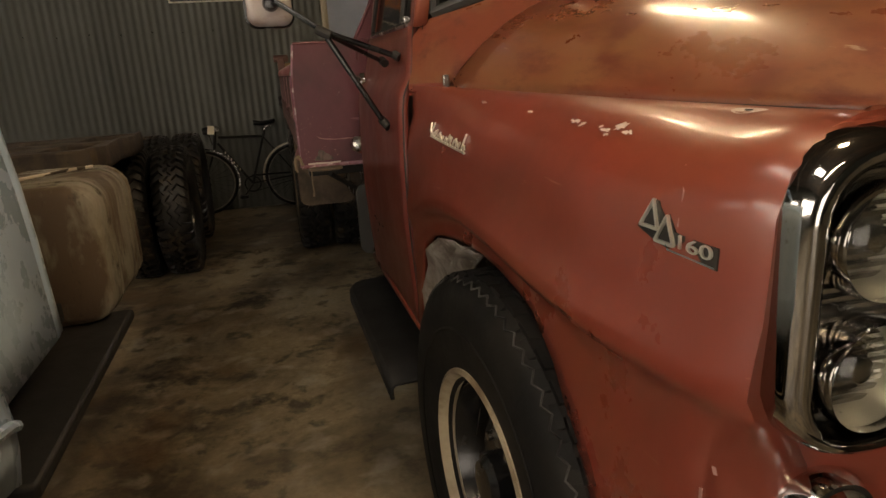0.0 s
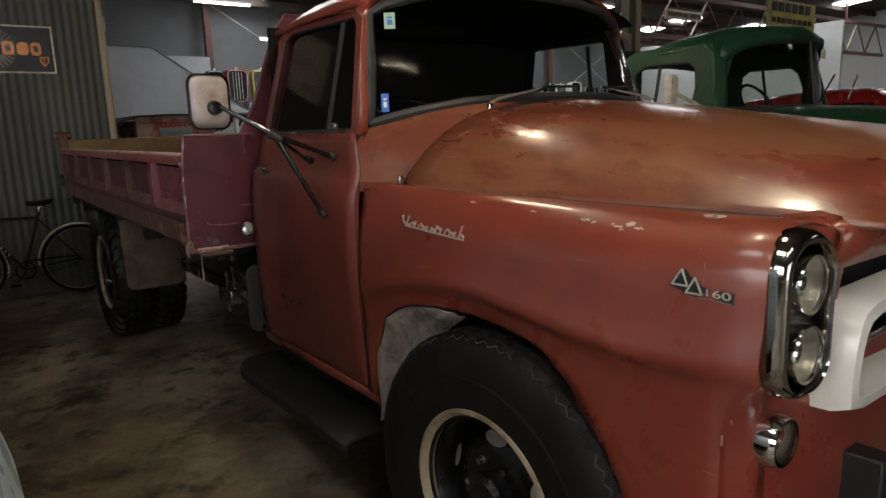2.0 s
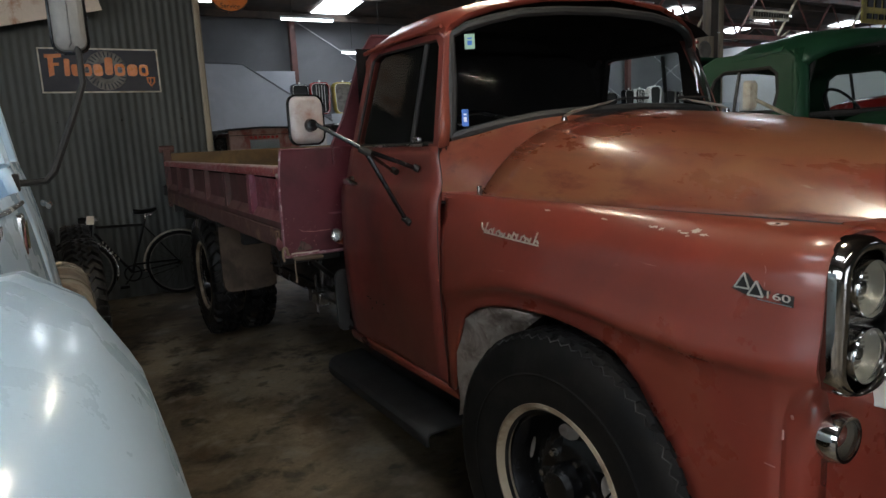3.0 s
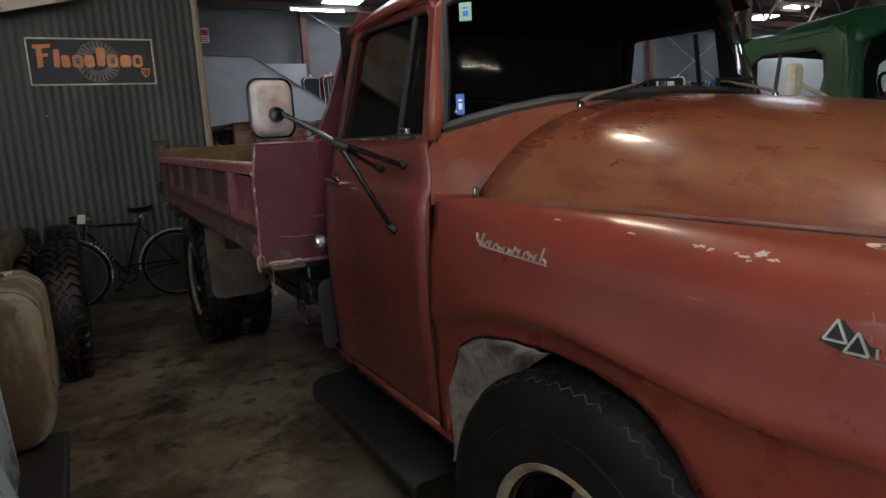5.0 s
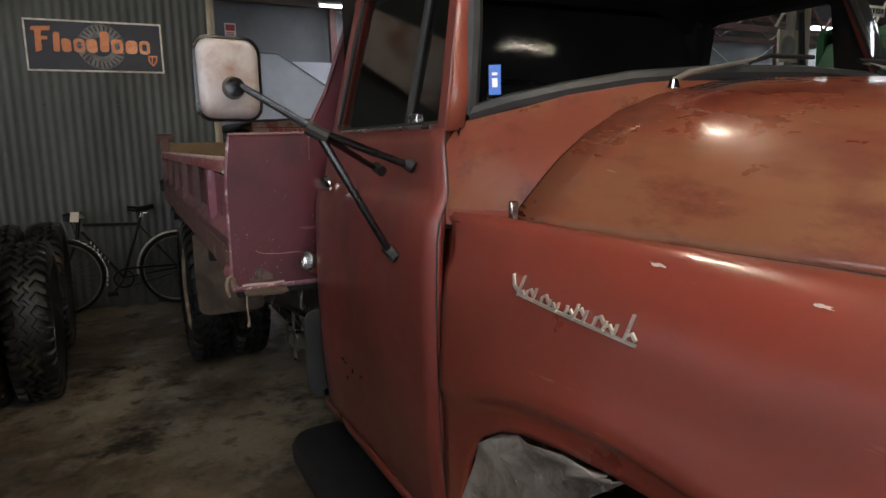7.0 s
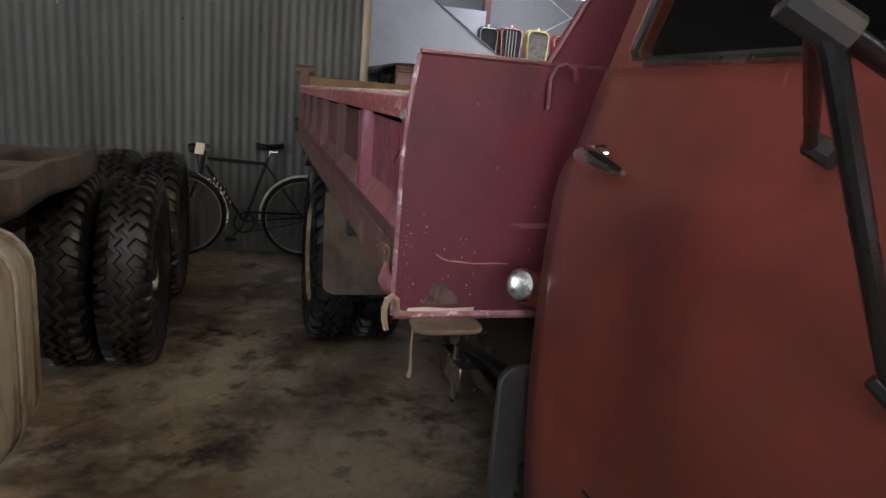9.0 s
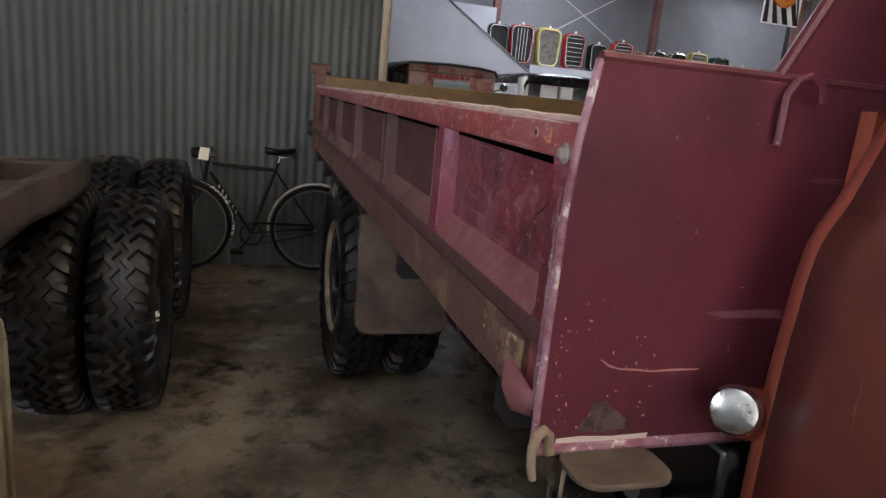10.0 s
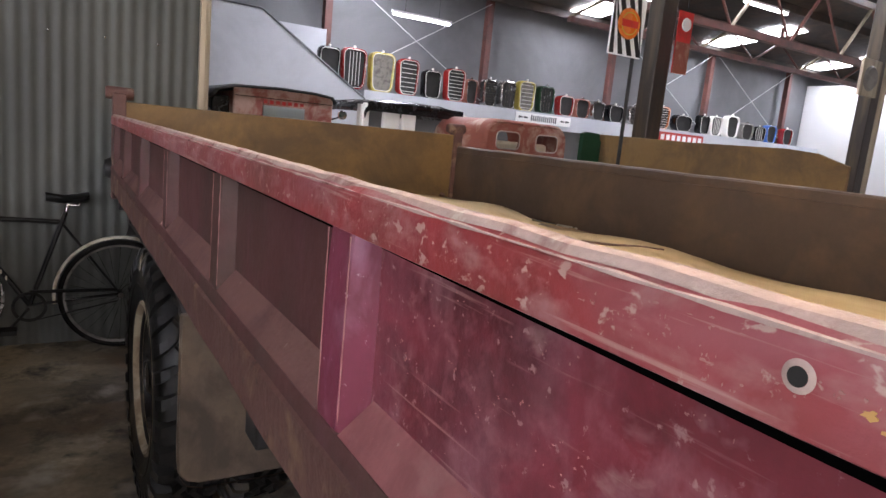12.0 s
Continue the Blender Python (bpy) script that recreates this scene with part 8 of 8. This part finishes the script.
for m in (keep, gflip):
    d = part("door", m(loft([[(GC - gh(z), y, z) for y in (2.57, 2.8, 3.36)] for z in (0.6, 1.0, 1.3, 1.5, 1.6)])), "green_paint", green, thick=0.02)
    win = [(2.73, 1.63), (2.72, 1.75), (2.75, 1.87), (2.81, 1.915), (3.14, 1.915), (3.21, 1.87), (3.24, 1.75), (3.22, 1.63)]
    out = [(2.57, 1.59), (2.59, 1.80), (2.64, 1.97), (2.73, 2.03), (3.26, 2.03), (3.36, 1.97), (3.39, 1.80), (3.38, 1.59)]
    bm = bmesh.new()
    rows = [[bm.verts.new((GC - gh(z) + e, y, z)) for y, z in o] for o, e in ((out, 0.0), (win, 0.012), (win, 0.04), (out, 0.04))]
    for k in range(4):
        for i in range(8):
            j = (i + 1) % 8
            bm.faces.new((rows[k][i], rows[k][j], rows[(k + 1) % 4][j], rows[(k + 1) % 4][i]))
    part("window_frame", m(bm), "green_paint", d, bevel=0.01)
    bm = bmesh.new()
    bm.faces.new([bm.verts.new((GC - gh(z) + 0.03, y, z)) for y, z in win])
    part("window_pane", m(bm), "glass", d).visible_shadow = False
    part("window_bar", m(tube([(GC - gh(1.63) + 0.022, 3.02, 1.63), (GC - gh(1.91) + 0.022, 3.03, 1.912)], 0.011, 6)), "black_matt", d)
    part("window_rubber", m(tube([(GC - gh(z) + 0.016, y, z) for y, z in win + win[:1]], 0.012, 6, caps=False)), "black_matt", d)
    part("pillar", m(loft([[(GC - gh(z) + a, 2.58 + 0.06 * max(0, z - 1.55) / 0.5 * 1.6 + b, z) for a, b in ((0.0, 0.0), (0.01, -0.03), (0.045, -0.055), (0.08, -0.06), (0.11, -0.05))] for z in (1.5, 1.65, 1.8, 1.92, 2.02)])), "green_paint", green, thick=0.015)
gr = [(-0.66, 2.01), (-0.62, 2.045), (-0.52, 2.095), (-0.34, 2.14), (0, 2.155), (0.34, 2.14), (0.52, 2.095), (0.62, 2.045), (0.66, 2.01)]
groof = lambda y, e, k: [(GC + u * k, y + 0.24 * (u / 0.66) ** 2 * (1 if y < 2.6 else -0.2), z - e) for u, z in gr]
part("cab_roof", loft([groof(2.36, 0.12, 0.98), groof(2.365, 0.08, 1.0), groof(2.42, 0.032, 1.0), groof(2.54, 0.008, 1.0), groof(2.80, 0.0, 1.0), groof(3.15, 0.03, 1.0), groof(3.34, 0.09, 1.0), groof(3.44, 0.2, 1.0)]), "green_paint", green, thick=0.02, angle=70)
glo = [(GC + u, 2.32 + 0.30 * (u / 0.62) ** 2, 1.60) for u in np.linspace(-0.64, 0.64, 9)]
ghi = [(GC + u, 2.38 + 0.30 * (u / 0.62) ** 2, 2.03 - 0.04 * (u / 0.56) ** 2) for u in np.linspace(-0.53, 0.53, 9)]
part("windscreen", loft([glo, ghi]), "glass", green, "two-pane windscreen").visible_shadow = False
part("windscreen_rubber", tube(glo + ghi[::-1] + glo[:1], 0.02, 8, caps=False), "black_matt", green)
part("windscreen_bar", tube([(GC, 2.31, 1.60), (GC, 2.37, 2.03)], 0.012, 6), "black_matt", green)
part("licence_sticker", plate([(GC + 0.24, 1.93), (GC + 0.31, 1.925), (GC + 0.31, 1.985), (GC + 0.25, 1.99)], 2.40, 0.002), "card", green)
ghood = lambda y, w, zt: [(GC + w * a, y, 1.0 + (zt - 1.0) * b) for a, b in ((-1, 0), (-1.0, 0.5), (-0.93, 0.74), (-0.75, 0.9), (-0.4, 0.985), (0, 1), (0.4, 0.985), (0.75, 0.9), (0.93, 0.74), (1.0, 0.5), (1, 0))]
part("bonnet", loft([ghood(0.3, 0.42, 1.36), ghood(0.4, 0.45, 1.42), ghood(1.0, 0.52, 1.50), ghood(1.6, 0.62, 1.56), ghood(2.05, 0.72, 1.60), ghood(2.40, 0.76, 1.615)]), "green_paint", green, thick=0.012, angle=60)
for m in (keep, gflip):
    part("fender", m(loft([[(GC - 0.78 + a, y, z - e) for a, z in ((0, 0.7), (0.0, 1.0), (0.04, 1.12), (0.14, 1.17), (0.3, 1.17))] for y, e in ((0.3, 0.3), (0.4, 0.1), (0.7, 0), (1.3, 0.0), (1.8, 0.15), (2.2, 0.35))])), "green_paint", green, thick=0.012)
part("cab_back", box(GC - 0.74, 3.38, 0.6, GC + 0.74, 3.42, 1.66), "green_paint", green)
for a, b in ((-0.68, -0.42), (0.42, 0.68)):
    part("cab_back", box(GC + a, 3.37, 1.64, GC + b, 3.41, 2.03), "green_paint", green)
part("cab_back", box(GC - 0.66, 3.37, 1.96, GC + 0.66, 3.41, 2.05), "green_paint", green)
part("seat", box(GC - 0.65, 2.85, 0.9, GC + 0.65, 3.2, 1.5), "seat", green, bevel=0.05)
part("cab_floor", box(GC - 0.78, 2.2, 0.55, GC + 0.78, 3.3, 0.6), "black_matt", green)
wr = [(GC - 0.3 + 0.19 * math.cos(a), 2.52 + 0.1 * math.sin(a), 1.60 + 0.16 * math.sin(a)) for a in (k * math.tau / 24 for k in range(25))]
part("steering_wheel", tube(wr, 0.01, 6, caps=False), "black", green)
gm = part("mirror", loft([[(4.045 + (u - 4.045) , 2.74 + d, z) for u, z in rounded(4.045, 1.735, a, b, 0.02, 3)] for a, b, d in ((0.035, 0.075, -0.03), (0.048, 0.09, -0.015), (0.048, 0.09, 0.01))], True, True), "sign_white", green, "cream backed door mirror")
part("mirror_arm", tube([(4.06, 2.72, 1.715), (4.24, 2.58, 1.59)], 0.012, 8), "trim", gm)
for k in range(2):
    part("wiper", tube([(GC - 0.2 + 0.4 * k, 2.2, 1.62), (GC + 0.02 + 0.35 * k, 2.21, 1.80)], 0.006, 6), "chrome_dull", green)
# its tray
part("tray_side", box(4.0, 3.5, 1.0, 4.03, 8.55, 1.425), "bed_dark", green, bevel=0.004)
part("tray_rail", box(3.985, 3.5, 1.42, 4.045, 8.6, 1.45), "green_paint", green, bevel=0.006)
part("tray_side_far", loft([[(6.0, y, 1.0), (6.0, y, z), (6.04, y, z), (6.04, y, 1.0)] for y, z in ((6.0, 1.60), (6.25, 1.68), (6.5, 1.70), (7.4, 1.695), (8.75, 1.715))], True, True), "bed_in", green, "tan dusty far side of the tray", bevel=0.004)
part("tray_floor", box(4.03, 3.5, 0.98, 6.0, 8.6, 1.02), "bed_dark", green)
part("tail_post", plate([(5.74, 0.95), (5.74, 1.70), (5.80, 1.725), (5.97, 1.715), (5.985, 1.65), (6.06, 1.60), (6.1, 1.54), (6.18, 1.49), (6.2, 0.95)], 8.55, 0.05), "green_paint", green, "torn dark green corner plate", bevel=0.004)
part("tray_headboard", box(4.0, 3.46, 1.0, 6.04, 3.5, 1.45), "green_paint", green)
for x in (4.3, 5.76):
    for y in (1.1, 6.4):
        part("wheel", lathe(tyre_profile(0.46, 0.2, 0.26), (x, y, 0.46), "x", 40), "rubber", green)

green.location.y -= 0.25
# red car beyond the green truck
rc = thing("saloon_car", (9.5, 4.0, 0), "glossy bright red rounded old saloon car", "car")
part("body", loft([[(9.4 + a * k, y, z) for a, z in ((-0.85, 0.4), (-0.9, 0.9), (-0.86, 1.2), (-0.75, 1.3), (0.75, 1.3), (0.86, 1.2), (0.9, 0.9), (0.85, 0.4))] for y, k in ((1.4, 0.7), (1.6, 0.95), (3.0, 1.0), (5.6, 0.95), (5.9, 0.6))], True, True), "red_car", rc, angle=60)
part("roof", loft([[(9.4 + a * k, y, 1.28 + (z - 1.28) * e) for a, z in ((-0.78, 1.28), (-0.72, 1.6), (-0.6, 1.78), (-0.3, 1.84), (0, 1.85), (0.3, 1.84), (0.6, 1.78), (0.72, 1.6), (0.78, 1.28))] for y, k, e in ((2.6, 1.0, 0.02), (2.9, 0.97, 0.7), (3.2, 0.95, 0.97), (3.8, 0.95, 1.0), (4.6, 0.93, 0.9), (5.4, 0.85, 0.45), (5.7, 0.8, 0.02))]), "red_car", rc, angle=60)
for y0, y1 in ((2.98, 3.55), (3.68, 4.4)):
    part("side_window", plate([(y0, 1.36), (y0 + 0.08, 1.66), (y1 - 0.05, 1.66), (y1, 1.36)], 8.66, 0.02, None, "x"), "black", rc)
part("windscreen", plate([(8.85, 1.36), (8.95, 1.68), (9.85, 1.68), (9.95, 1.36)], 2.74, 0.06), "black", rc)
for x in (8.6, 10.2):
    for y in (2.1, 5.1):
        part("wheel", lathe(tyre_profile(0.36, 0.16, 0.2), (x, y, 0.36), "x", 32), "rubber", rc)

# hanging signs over the aisle
yb = thing("yellow_sign", (14.9, 7.0, 3.3), "faded yellow sign board with dark letter shapes hung from the truss", "sign")
part("board", box(13.9, 7.0, 3.32, 15.9, 7.03, 3.85), "sign_yellow", yb, smooth=False)
for k in range(6):
    part("letter_bar", box(14.05 + k * 0.28, 6.98, 3.62, 14.24 + k * 0.28, 7.0, 3.80), "black_matt", yb, smooth=False)
for k in range(8):
    part("letter_bar", box(14.05 + k * 0.22, 6.98, 3.40, 14.2 + k * 0.22, 7.0, 3.50), "black_matt", yb, smooth=False)
part("chain", tube([(14.9, 7.01, 3.85), (14.9, 7.01, roof_z(7.01))], 0.01, 6), "black_matt", yb)
nb = thing("name_board", (14.0, 9.0, 3.7), "cream painted board with dark letter shapes hung on the truss", "sign")
part("board", box(13.4, 9.0, 3.72, 14.75, 9.03, 3.92), "sign_white", nb, smooth=False)
for k in range(14):
    part("letter_bar", box(13.48 + k * 0.09, 8.985, 3.77, 13.53 + k * 0.09, 9.0, 3.87), "black_matt", nb, smooth=False)
part("bracket", tube([(13.5, 9.01, 3.92), (13.5, 9.01, roof_z(9.01))], 0.01, 6), "black_matt", nb)
